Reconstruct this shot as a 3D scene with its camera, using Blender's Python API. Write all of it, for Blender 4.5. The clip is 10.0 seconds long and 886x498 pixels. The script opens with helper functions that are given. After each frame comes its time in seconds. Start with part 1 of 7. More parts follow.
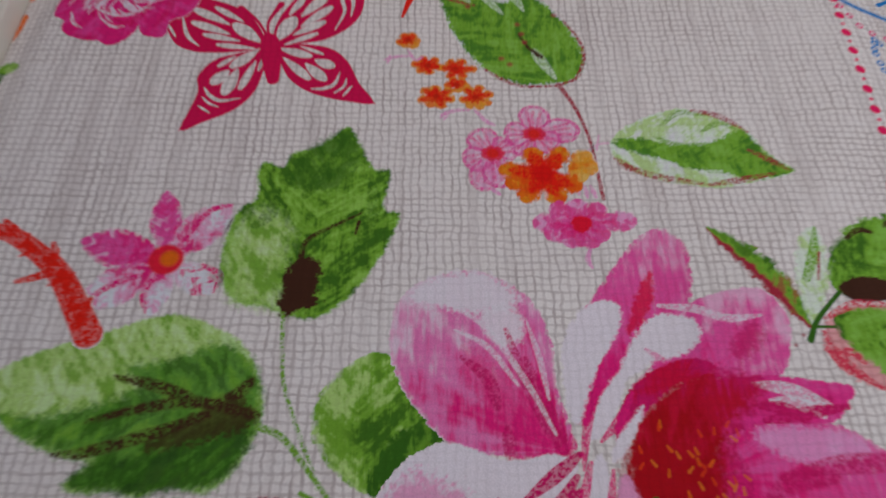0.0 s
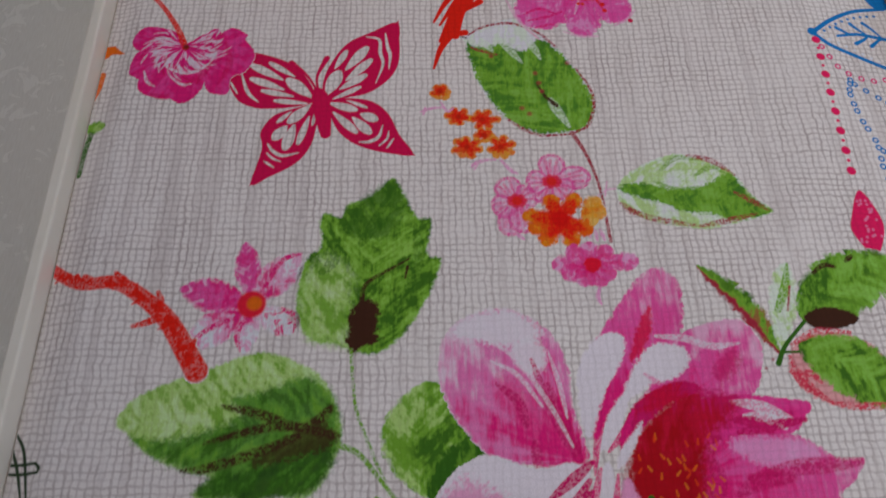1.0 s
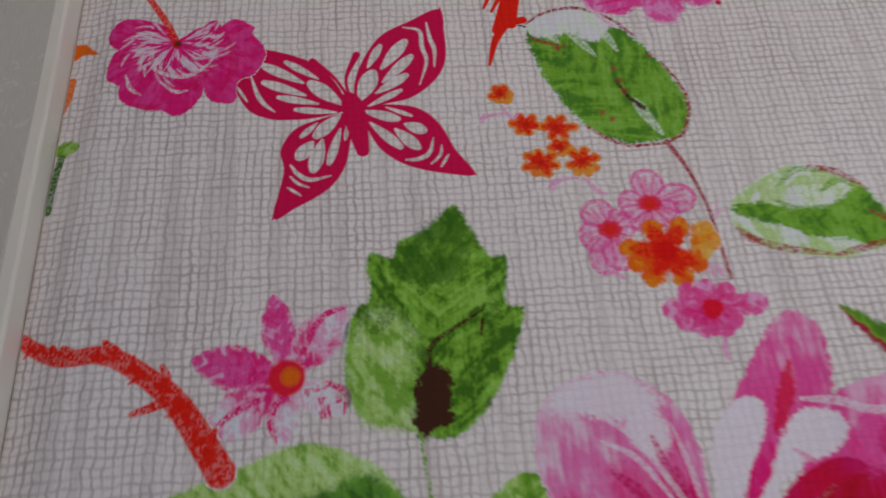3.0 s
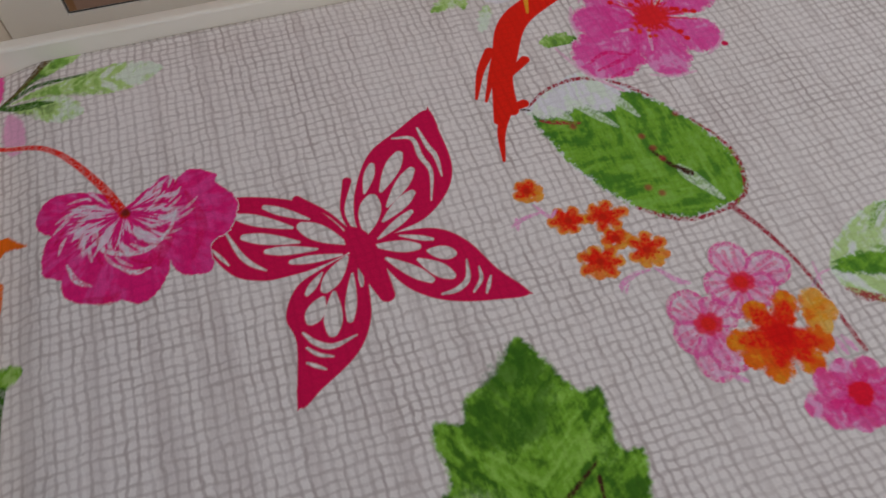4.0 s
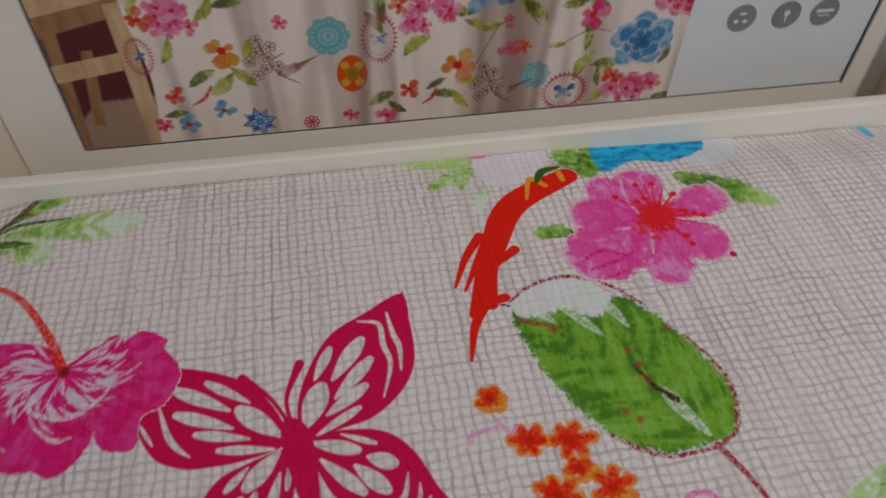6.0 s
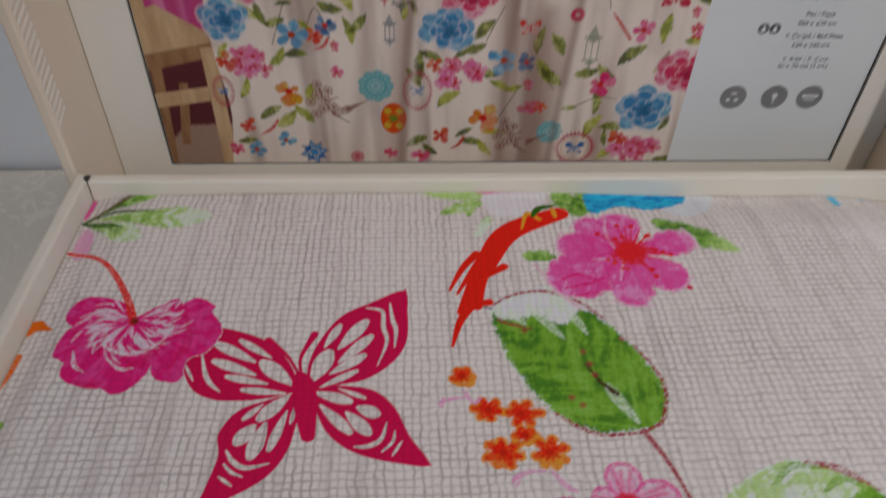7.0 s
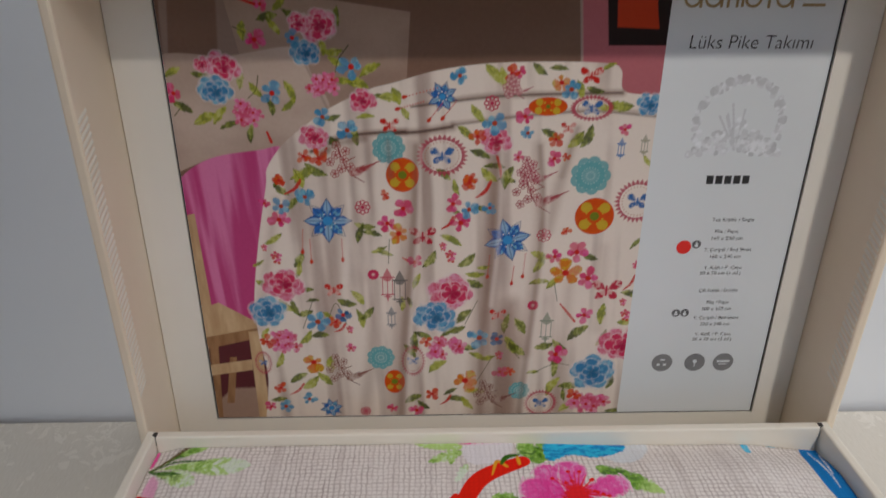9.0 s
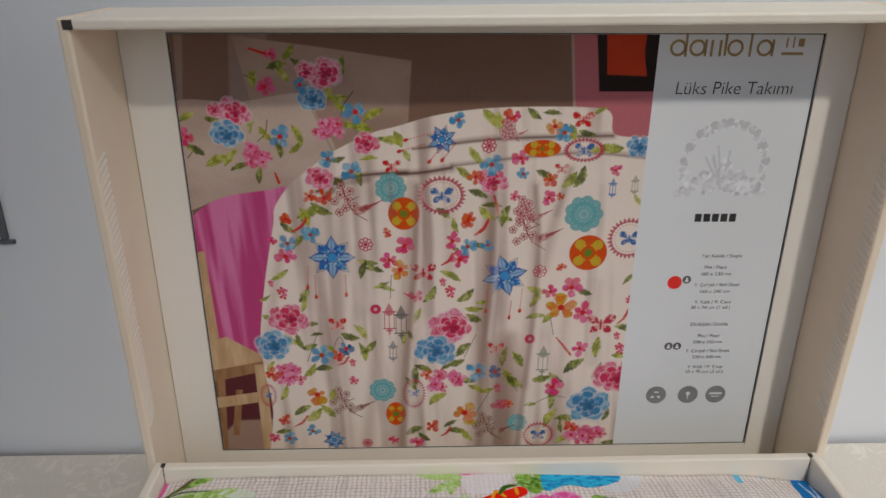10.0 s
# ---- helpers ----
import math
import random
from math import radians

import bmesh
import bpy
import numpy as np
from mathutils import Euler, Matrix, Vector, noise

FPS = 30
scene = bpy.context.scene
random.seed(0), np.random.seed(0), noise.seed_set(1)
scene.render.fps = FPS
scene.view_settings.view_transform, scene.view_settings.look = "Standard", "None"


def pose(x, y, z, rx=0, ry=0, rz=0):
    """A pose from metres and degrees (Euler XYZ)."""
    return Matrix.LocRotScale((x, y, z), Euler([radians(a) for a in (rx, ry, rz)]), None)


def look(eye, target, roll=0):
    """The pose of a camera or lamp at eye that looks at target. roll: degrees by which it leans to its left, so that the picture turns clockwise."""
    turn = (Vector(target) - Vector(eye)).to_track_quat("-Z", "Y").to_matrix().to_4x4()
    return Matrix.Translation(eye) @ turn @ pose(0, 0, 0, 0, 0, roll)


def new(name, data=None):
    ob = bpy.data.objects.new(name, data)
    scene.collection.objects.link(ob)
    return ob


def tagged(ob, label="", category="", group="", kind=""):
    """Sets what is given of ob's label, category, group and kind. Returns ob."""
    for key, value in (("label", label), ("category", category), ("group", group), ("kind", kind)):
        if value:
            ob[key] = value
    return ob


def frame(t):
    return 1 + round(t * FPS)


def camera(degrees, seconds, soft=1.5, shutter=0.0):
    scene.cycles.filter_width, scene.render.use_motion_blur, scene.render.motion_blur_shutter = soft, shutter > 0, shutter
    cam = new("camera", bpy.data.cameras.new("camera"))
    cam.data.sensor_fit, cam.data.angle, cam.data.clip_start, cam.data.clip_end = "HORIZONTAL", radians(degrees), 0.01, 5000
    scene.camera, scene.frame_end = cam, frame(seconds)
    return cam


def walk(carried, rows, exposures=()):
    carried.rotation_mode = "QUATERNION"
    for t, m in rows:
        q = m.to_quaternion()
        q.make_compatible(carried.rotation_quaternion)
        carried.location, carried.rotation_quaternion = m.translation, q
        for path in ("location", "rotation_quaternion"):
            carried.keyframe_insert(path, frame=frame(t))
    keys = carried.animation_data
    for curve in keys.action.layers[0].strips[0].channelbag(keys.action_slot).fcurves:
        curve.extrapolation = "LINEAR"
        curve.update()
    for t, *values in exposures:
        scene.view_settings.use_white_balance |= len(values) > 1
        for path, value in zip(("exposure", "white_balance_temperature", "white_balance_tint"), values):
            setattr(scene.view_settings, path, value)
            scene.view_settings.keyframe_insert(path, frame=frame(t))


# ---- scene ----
cam = camera(62.5, 10.0, 1.5, 0.5)
PATH = [
    (0, (-0.027, -0.362, 0.278), (0.016, 0.699, -1.418), 2.3),
    (0.5, (-0.034, -0.377, 0.325), (0.0, 0.625, -1.406), 1.3),
    (0.6, (-0.037, -0.373, 0.33), (-0.009, 0.584, -1.426), 1.1),
    (1, (-0.041, -0.346, 0.349), (-0.012, 0.531, -1.448), 0.8),
    (1.5, (-0.039, -0.324, 0.365), (0.046, 0.443, -1.479), 4.0),
    (2, (-0.039, -0.314, 0.366), (0.046, 0.47, -1.472), 3.5),
    (2.2, (-0.043, -0.305, 0.364), (0.041, 0.469, -1.478), 3.9),
    (3.3, (-0.095, -0.287, 0.275), (0.086, 0.675, -1.469), 5.0),
    (3.5, (-0.102, -0.273, 0.271), (0.144, 0.78, -1.412), 3.7),
    (4, (-0.111, -0.249, 0.254), (0.235, 0.77, -1.432), 1.3),
    (4.5, (-0.114, -0.232, 0.246), (0.238, 0.752, -1.459), 0.3),
    (5, (-0.101, -0.215, 0.237), (0.279, 0.74, -1.479), 1.2),
    (5.5, (-0.084, -0.208, 0.241), (0.299, 0.876, -1.396), 1.9),
    (5.7, (-0.08, -0.213, 0.248), (0.254, 0.993, -1.312), 1.4),
    (6.8, (-0.059, -0.276, 0.267), (0.069, 1.144, -1.135), 2.6),
    (7, (-0.056, -0.286, 0.279), (0.04, 1.182, -1.075), 1.9),
    (7.5, (-0.041, -0.312, 0.305), (0.061, 1.305, -0.868), 2.2),
    (8, (-0.039, -0.335, 0.33), (0.033, 1.382, -0.693), 1.2),
    (8.5, (-0.043, -0.349, 0.35), (0.012, 1.422, -0.576), 0.6),
    (9, (-0.044, -0.362, 0.363), (0.016, 1.441, -0.501), 0.4),
    (9.5, (-0.044, -0.375, 0.366), (0.031, 1.471, -0.401), 0.1),
    (10, (-0.044, -0.379, 0.371), (0.015, 1.464, -0.404), 0.3),
]
walk(cam, [(t, look(eye, target, roll)) for t, eye, target, roll in PATH],
     exposures=[(0.0, -0.18, 6250, 12), (2.0, -0.24, 6200, 12), (5.0, -0.25, 6450, 10), (7.5, -0.12, 6500, 10), (8.5, -0.10, 6550, 10), (9.3, 0.04, 6650, 9), (10.0, 0.12, 6700, 9)])

# ---- light ----
world = bpy.data.worlds.new("world")
scene.world = world
world.use_nodes = True
wn = world.node_tree
sky = wn.nodes.new("ShaderNodeTexSky")
sky.sky_type, sky.sun_disc = "NISHITA", False
sky.sun_elevation, sky.sun_rotation = radians(40), radians(150)
wn.nodes["Background"].inputs[1].default_value = 0.12
wn.links.new(sky.outputs[0], wn.nodes["Background"].inputs[0])


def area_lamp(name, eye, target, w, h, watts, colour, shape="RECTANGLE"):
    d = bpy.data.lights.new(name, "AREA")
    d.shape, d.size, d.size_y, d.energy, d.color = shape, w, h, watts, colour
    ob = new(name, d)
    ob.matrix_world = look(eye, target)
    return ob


# a ceiling spotlight to the front right, and two unseen area lamps added as fill
beam = bpy.data.lights.new("spot_light", "SPOT")
beam.energy, beam.color, beam.shadow_soft_size = 205.0, (1.0, 0.945, 0.88), 0.09
beam.spot_size, beam.spot_blend = radians(21), 1.0
new("spot_light", beam).matrix_world = look((0.85, -2.70, 2.72), (0.24, 0.12, 0.08))
# broad overhead fill, added to lift the bedding and the lid's top
area_lamp("overhead_fill", (0.25, -0.30, 2.76), (0.25, -0.299, 0), 1.7, 0.8, 8.0, (1.0, 0.95, 0.93))
# cool side fill, added so that the right side is brighter
area_lamp("side_fill", (1.94, -0.55, 0.95), (0, -0.1, 0.25), 1.0, 1.2, 6.0, (0.92, 0.96, 1.0))

# ---- materials ----


def mat(name, rough=0.6, metal=0.0):
    m = bpy.data.materials.new(name)
    m.use_nodes = True
    b = m.node_tree.nodes["Principled BSDF"]
    b.inputs["Roughness"].default_value, b.inputs["Metallic"].default_value = rough, metal
    return m, m.node_tree, b


def nd(t, kind, **kw):
    n = t.nodes.new(kind)
    for k, v in kw.items():
        if k in n.inputs:
            n.inputs[k].default_value = v
    return n


def coords(t, sx, sy, sz):
    """Object coordinates in metres, stretched."""
    tc, mp = t.nodes.new("ShaderNodeTexCoord"), t.nodes.new("ShaderNodeMapping")
    mp.inputs["Scale"].default_value = (sx, sy, sz)
    t.links.new(tc.outputs["Object"], mp.inputs["Vector"])
    return mp.outputs[0]


def ramp(t, src, stops):
    r = t.nodes.new("ShaderNodeValToRGB")
    e = r.color_ramp.elements
    while len(e) < len(stops):
        e.new(0.5)
    for el, (p, c) in zip(e, stops):
        el.position, el.color = p, (*c, 1)
    t.links.new(src, r.inputs[0])
    return r.outputs[0]


def mixc(t, fac, a, b, mode="MIX"):
    m = t.nodes.new("ShaderNodeMix")
    m.data_type, m.blend_type = "RGBA", mode
    for sock, v in ((m.inputs[0], fac), (m.inputs[6], a), (m.inputs[7], b)):
        if isinstance(v, (int, float)):
            sock.default_value = v
        elif isinstance(v, tuple):
            sock.default_value = (*v, 1)
        else:
            t.links.new(v, sock)
    return m.outputs[2]


def bump(t, b, height, strength, dist):
    n = nd(t, "ShaderNodeBump", Strength=strength, Distance=dist)
    t.links.new(height, n.inputs["Height"])
    t.links.new(n.outputs[0], b.inputs["Normal"])


def paper(name, c1, c2, scale=30, rough=0.5, grain=0.15):
    """Paper or paint: faint blotches and a fine grain."""
    m, t, b = mat(name, rough)
    big = nd(t, "ShaderNodeTexNoise", Scale=scale, Detail=4.0)
    t.links.new(coords(t, 1, 1, 1), big.inputs["Vector"])
    fine = nd(t, "ShaderNodeTexNoise", Scale=scale * 40, Detail=2.0)
    t.links.new(coords(t, 1, 1, 1), fine.inputs["Vector"])
    t.links.new(ramp(t, big.outputs[0], [(0.3, c1), (0.7, c2)]), b.inputs["Base Color"])
    bump(t, b, fine.outputs[0], grain, 0.0003)
    return m


CREAM = paper("cream_card", (0.77, 0.71, 0.61), (0.83, 0.78, 0.69), 14, 0.45)
CREAM_IN = paper("cream_lining", (0.72, 0.66, 0.57), (0.79, 0.74, 0.66), 9, 0.5)
MAT_BOARD = paper("mat_board", (0.76, 0.72, 0.65), (0.81, 0.77, 0.71), 12, 0.45)
WALL = paper("wall_paint", (0.73, 0.75, 0.79), (0.77, 0.79, 0.82), 2.5, 0.6)
CEILING = paper("ceiling_paint", (0.78, 0.77, 0.75), (0.82, 0.81, 0.79), 2, 0.7)
GREY_INK = paper("grey_letter", (0.10, 0.11, 0.12), (0.13, 0.14, 0.15), 30, 0.5)
ORANGE_INK = paper("orange_plastic", (0.75, 0.16, 0.07), (0.80, 0.20, 0.10), 30, 0.5)
DARK = paper("dark_joint", (0.03, 0.028, 0.025), (0.05, 0.045, 0.04), 60, 0.8)
FLOOR = paper("floor_wood", (0.10, 0.06, 0.04), (0.17, 0.10, 0.065), 6, 0.4)

# ---- mesh helpers ----


def box(bm, x0, x1, y0, y1, z0, z1, bev=0.0):
    vs = [bm.verts.new((x, y, z)) for x in (x0, x1) for y in (y0, y1) for z in (z0, z1)]
    fs = [bm.faces.new([vs[i] for i in q]) for q in ((0, 1, 3, 2), (4, 6, 7, 5), (0, 4, 5, 1), (2, 3, 7, 6), (0, 2, 6, 4), (1, 5, 7, 3))]
    if bev:
        es = list({e for f in fs for e in f.edges})
        bmesh.ops.bevel(bm, geom=es, offset=bev, segments=2, affect="EDGES", profile=0.5)
    return bm


def part(name, bm, material, parent=None, label=""):
    me = bpy.data.meshes.new(name)
    bmesh.ops.recalc_face_normals(bm, faces=bm.faces)
    bm.to_mesh(me)
    bm.free()
    me.materials.append(material)
    ob = new(name, me)
    ob.parent = parent
    return tagged(ob, label)


def block(name, dims, material, parent=None, bev=0.0, label=""):
    return part(name, box(bmesh.new(), *dims, bev), material, parent, label)


def thing(name, label, category, kind="", place=(0, 0, 0)):
    e = new(name)
    e.location = place
    return tagged(e, label, category, "", kind)


# ---- setting ----
WALL_Y = 0.100
tagged(block("wall_north", (-2.2, 1.9, WALL_Y, WALL_Y + 0.12, -0.75, 2.8), WALL), "cool white painted wall behind the table", "wall", kind="structure")
# unseen walls and ceiling, added to close the room and bounce light
tagged(block("wall_west", (-2.32, -2.2, -3.6, WALL_Y + 0.12, -0.75, 2.8), WALL), "unseen painted side wall closing the room", "wall", kind="structure")
# unseen east wall, left open only where the side fill stands
bm = bmesh.new()
for d in ((1.9, 2.02, -3.6, -1.15, -0.75, 2.8), (1.9, 2.02, 0.05, WALL_Y + 0.12, -0.75, 2.8), (1.9, 2.02, -1.15, 0.05, -0.75, 0.3), (1.9, 2.02, -1.15, 0.05, 1.6, 2.8)):
    box(bm, *d)
tagged(part("wall_east", bm, WALL), "unseen painted side wall with an opening for the fill lamp", "wall", kind="structure")
# unseen south wall, its opening made up to let sky light in
bm = bmesh.new()
for d in ((-2.32, -1.25, -3.6, -3.48, -0.75, 2.8), (1.25, 1.9, -3.6, -3.48, -0.75, 2.8), (-1.25, 1.25, -3.6, -3.48, -0.75, 0.35)):
    box(bm, *d)
tagged(part("wall_south", bm, WALL), "unseen painted wall with a wide opening for sky light", "wall", kind="structure")
tagged(block("ceiling", (-2.32, 2.02, -3.6, WALL_Y + 0.12, 2.8, 2.9), CEILING), "unseen white ceiling closing the room", "ceiling", kind="structure")
tagged(block("floor", (-2.32, 2.02, -3.6, WALL_Y + 0.12, -0.85, -0.75), FLOOR), "dark brown wooden floor", "floor", kind="structure")

# ---- table ----


def damask():
    """Off-white tablecloth with a tone-on-tone floral weave."""
    m, t, b = mat("damask_tablecloth", 0.75)
    v = nd(t, "ShaderNodeTexVoronoi", Scale=26.0)
    n = nd(t, "ShaderNodeTexNoise", Scale=60.0, Detail=3.0, Distortion=1.2)
    t.links.new(coords(t, 1, 1, 1), n.inputs["Vector"])
    t.links.new(mixc(t, 0.12, coords(t, 1, 1, 1), n.outputs[1]), v.inputs["Vector"])
    motif = ramp(t, v.outputs[0], [(0.28, (1, 1, 1)), (0.36, (0, 0, 0))])
    thr = nd(t, "ShaderNodeTexNoise", Scale=900.0, Detail=1.0)
    t.links.new(coords(t, 1, 0.15, 1), thr.inputs["Vector"])
    base = mixc(t, motif, (0.71, 0.67, 0.60), (0.79, 0.75, 0.68))
    t.links.new(mixc(t, 0.25, base, thr.outputs[0], "SOFT_LIGHT"), b.inputs["Base Color"])
    bump(t, b, mixc(t, 0.5, motif, thr.outputs[0]), 0.35, 0.0006)
    return m


DAMASK = damask()
TABLE_WOOD = paper("table_wood", (0.16, 0.09, 0.055), (0.24, 0.14, 0.09), 7, 0.35)
table = thing("table", "brown wooden table against a white wall", "table")
block("tabletop", (-0.80, 0.80, -0.42, 0.094, -0.034, -0.004), TABLE_WOOD, table, 0.003)
for x in (-0.74, 0.74):
    for y in (-0.37, 0.05):
        block("leg", (x - 0.025, x + 0.025, y - 0.025, y + 0.025, -0.75, -0.034), TABLE_WOOD, table, 0.002)
cloth = block("tablecloth", (-0.79, 0.79, -0.345, 0.094, -0.004, 0.0), DAMASK, None, 0.0015)
tagged(cloth, "off-white damask tablecloth with woven flowers on a table", "tablecloth")

# ---- box ----
IN_X, IN_Y, RIM, Z = 0.210, 0.321, 0.062, 0.056      # inner half width, inner length, rim height, top of the bedding
T = 0.006
tray = thing("gift_box", "cream cardboard gift box base holding folded bedding", "box")
block("side_panel", (-IN_X - T, -IN_X, -IN_Y - T, T, 0.0005, RIM), CREAM, tray, 0.0012)
block("side_panel", (IN_X, IN_X + T, -IN_Y - T, T, 0.0005, RIM), CREAM, tray, 0.0012)
block("back_panel", (-IN_X + 0.0004, IN_X - 0.0004, 0.0, T, 0.0005, RIM - 0.0003), CREAM, tray, 0.0012)
block("front_panel", (-IN_X + 0.0004, IN_X - 0.0004, -IN_Y - T, -IN_Y, 0.0005, RIM - 0.0003), CREAM, tray, 0.0012)
block("bottom_panel", (-IN_X + 0.001, IN_X - 0.001, -IN_Y + 0.001, -0.001, 0.0005, 0.003), CREAM, tray)
for s in (-1, 1):
    for y0 in (0.001, -IN_Y - 0.004):
        block("corner_slit", (s * IN_X - 0.0012, s * IN_X + 0.0012, y0, y0 + 0.003, RIM - 0.008, RIM + 0.0004), DARK, tray, 0, "dark open joint in the cardboard corner")

LID_X, LID_TOP, LID_F, MAT_Y = 0.2165, 0.330, 0.0085, 0.056    # inner half width, inner top, front edge, mat
CREAM_WARM = paper("cream_lid_paper", (0.78, 0.65, 0.50), (0.84, 0.72, 0.58), 11, 0.45)
lid = thing("open_lid", "open cream cardboard box lid standing upright behind its base", "box lid")
block("side_panel", (-LID_X - T, -LID_X, LID_F, 0.066, 0.0005, LID_TOP + T), CREAM_WARM, lid, 0.0014)
RISE = 0.0045                                        # the lid is warped: its right corner stands higher
block("side_panel", (LID_X, LID_X + T, LID_F, 0.066, 0.0005, LID_TOP + T + RISE), CREAM_WARM, lid, 0.0014)
lip = block("top_panel", (-LID_X + 0.0004, LID_X - 0.0004, LID_F, 0.066, LID_TOP, LID_TOP + T - 0.0003), CREAM, lid, 0.0014)
for v in lip.data.vertices:
    v.co.z += RISE * (v.co.x + LID_X) / (2 * LID_X)
block("top_lining", (-LID_X + 0.0006, LID_X - 0.0006, MAT_Y, 0.0600, LID_TOP - 0.0004, LID_TOP + 0.0004), CREAM_IN, lid)
block("bottom_panel", (-LID_X + 0.0004, LID_X - 0.0004, LID_F, 0.066, 0.0005, 0.0065), CREAM, lid, 0.0014)
block("back_panel", (-LID_X + 0.0004, LID_X - 0.0004, 0.0605, 0.066, 0.0066, LID_TOP - 0.0001), CREAM_IN, lid)
for s in (-1, 1):
    block("corner_slit", (s * LID_X - 0.0030, s * LID_X + 0.0018, LID_F - 0.0006, LID_F + 0.0035, LID_TOP + 0.0004 + (RISE if s > 0 else 0), LID_TOP + 0.0050 + (RISE if s > 0 else 0)), DARK, lid, 0, "dark open joint in the cardboard corner")
CX0, CX1, CZ0, CZ1 = -0.189, 0.194, 0.030, 0.323
bm = bmesh.new()
for d in ((-LID_X + 0.0005, CX0, MAT_Y, 0.0600, 0.0070, LID_TOP - 0.0005), (CX1, LID_X - 0.0005, MAT_Y, 0.0600, 0.0070, LID_TOP - 0.0005),
          (CX0, CX1, MAT_Y + 0.0001, 0.0600, 0.0070, CZ0), (CX0, CX1, MAT_Y + 0.0001, 0.0600, CZ1, LID_TOP - 0.0005)):
    box(bm, *d)
part("mat_frame", bm, MAT_BOARD, lid, "white mat board framing the printed card")


def ribs(x0, x1, z0, z1, n):
    """A strip of slanting raised ribs along the front edge of a side panel."""
    bm = bmesh.new()
    for i in range(n):
        z = z0 + (z1 - z0) * i / n
        a = (z1 - z0) / n
        ys = (LID_F + 0.0015, LID_F + 0.013)
        top = [bm.verts.new((x1 if k else x0, y, z + a * (0.5 * k) + (0.004 if y > 0.015 else 0))) for y in ys for k in (0, 1)]
        end = [bm.verts.new((x0, y, z + a * 0.95 + (0.004 if y > 0.015 else 0))) for y in ys]
        bm.faces.new((top[0], top[1], top[3], top[2]))
        bm.faces.new((top[1], end[0], end[1], top[3]))
        bm.faces.new((top[0], end[0], top[1]))
        bm.faces.new((top[2], top[3], end[1]))
    return bm


part("ribbed_edge", ribs(-LID_X - 0.0002, -LID_X + 0.0005, 0.085, 0.262, 42), CREAM, lid, "fine slanting ribs along the panel's edge")
part("ribbed_edge", ribs(LID_X + 0.0002, LID_X - 0.0005, 0.085, 0.262, 42), CREAM, lid, "fine slanting ribs along the panel's edge")
part("ribbed_edge", ribs(-LID_X - T + 0.0002, -LID_X - T - 0.0005, 0.085, 0.262, 42), CREAM, lid, "fine slanting ribs along the panel's edge")

for ob in lid.children:                              # the lid leans a little over its base
    for v in ob.data.vertices:
        if v.co.y < 0.024:
            v.co.y -= 0.009 * v.co.z / LID_TOP

# ---- wall marks ----
bm = bmesh.new()
box(bm, -0.3345, -0.3295, WALL_Y - 0.003, WALL_Y - 0.0002, 0.180, 0.235, 0.0005)
box(bm, -0.3370, -0.3255, WALL_Y - 0.003, WALL_Y - 0.0002, 0.1765, 0.1795, 0.0005)
tagged(part("wall_sign", bm, GREY_INK), "dark grey letter fragment fixed on the white wall", "sign")
bm = bmesh.new()
bmesh.ops.create_cone(bm, cap_ends=True, segments=40, radius1=0.03, radius2=0.03, depth=0.003, matrix=pose(0.336, WALL_Y - 0.0018, 0.160, 90))
tagged(part("wall_sticker", bm, ORANGE_INK), "orange round sticker on the white wall", "sticker")

# ---- printing inks: motifs drawn in millimetres on a fine mesh ----
TABLE = np.random.RandomState(7).rand(256, 256)


def lin(c, gain=1.6):
    """Ink colour from display values, with the paper taken as white."""
    v = np.array(c, float) / 255
    v = np.where(v <= 0.04045, v / 12.92, ((v + 0.055) / 1.055) ** 2.4) * gain
    return v * min(1.0, 0.9 / v.max())


def vnoise(u, v, seed=0):
    u, v = u + seed * 17.31, v + seed * 9.77
    iu, iv = np.floor(u).astype(int), np.floor(v).astype(int)
    fu, fv = u - iu, v - iv
    fu, fv = fu * fu * (3 - 2 * fu), fv * fv * (3 - 2 * fv)
    g = lambda a, b: TABLE[(iu + a) % 256, (iv + b) % 256]
    return (g(0, 0) * (1 - fu) + g(1, 0) * fu) * (1 - fv) + (g(0, 1) * (1 - fu) + g(1, 1) * fu) * fv


def fbm(u, v, seed=0):
    return 0.55 * vnoise(u, v, seed) + 0.3 * vnoise(2.1 * u, 2.1 * v, seed + 3) + 0.15 * vnoise(4.3 * u, 4.3 * v, seed + 5)


def sm(x):
    x = np.clip(x, 0, 1)
    return x * x * (3 - 2 * x)


def spline(pts, closed=False, n=7):
    """Points on a smooth curve through a few control points."""
    p = np.array(pts, float)
    if len(p) < 3:
        return p[0] + (p[1] - p[0]) * np.linspace(0, 1, n)[:, None]
    q = np.vstack([p[-1:], p, p[:2]]) if closed else np.vstack([2 * p[0] - p[1], p, 2 * p[-1] - p[-2]])
    t = np.linspace(0, 1, n, endpoint=False)[:, None]
    out = [0.5 * (2 * b + (c - a) * t + (2 * a - 5 * b + 4 * c - d) * t * t + (3 * b - a - 3 * c + d) * t**3) for a, b, c, d in zip(q, q[1:], q[2:], q[3:])]
    return np.vstack(out + ([] if closed else [p[-1:]]))


def mixed(a, b, t):
    return np.asarray(a) * (1 - t[..., None]) + np.asarray(b) * t[..., None]


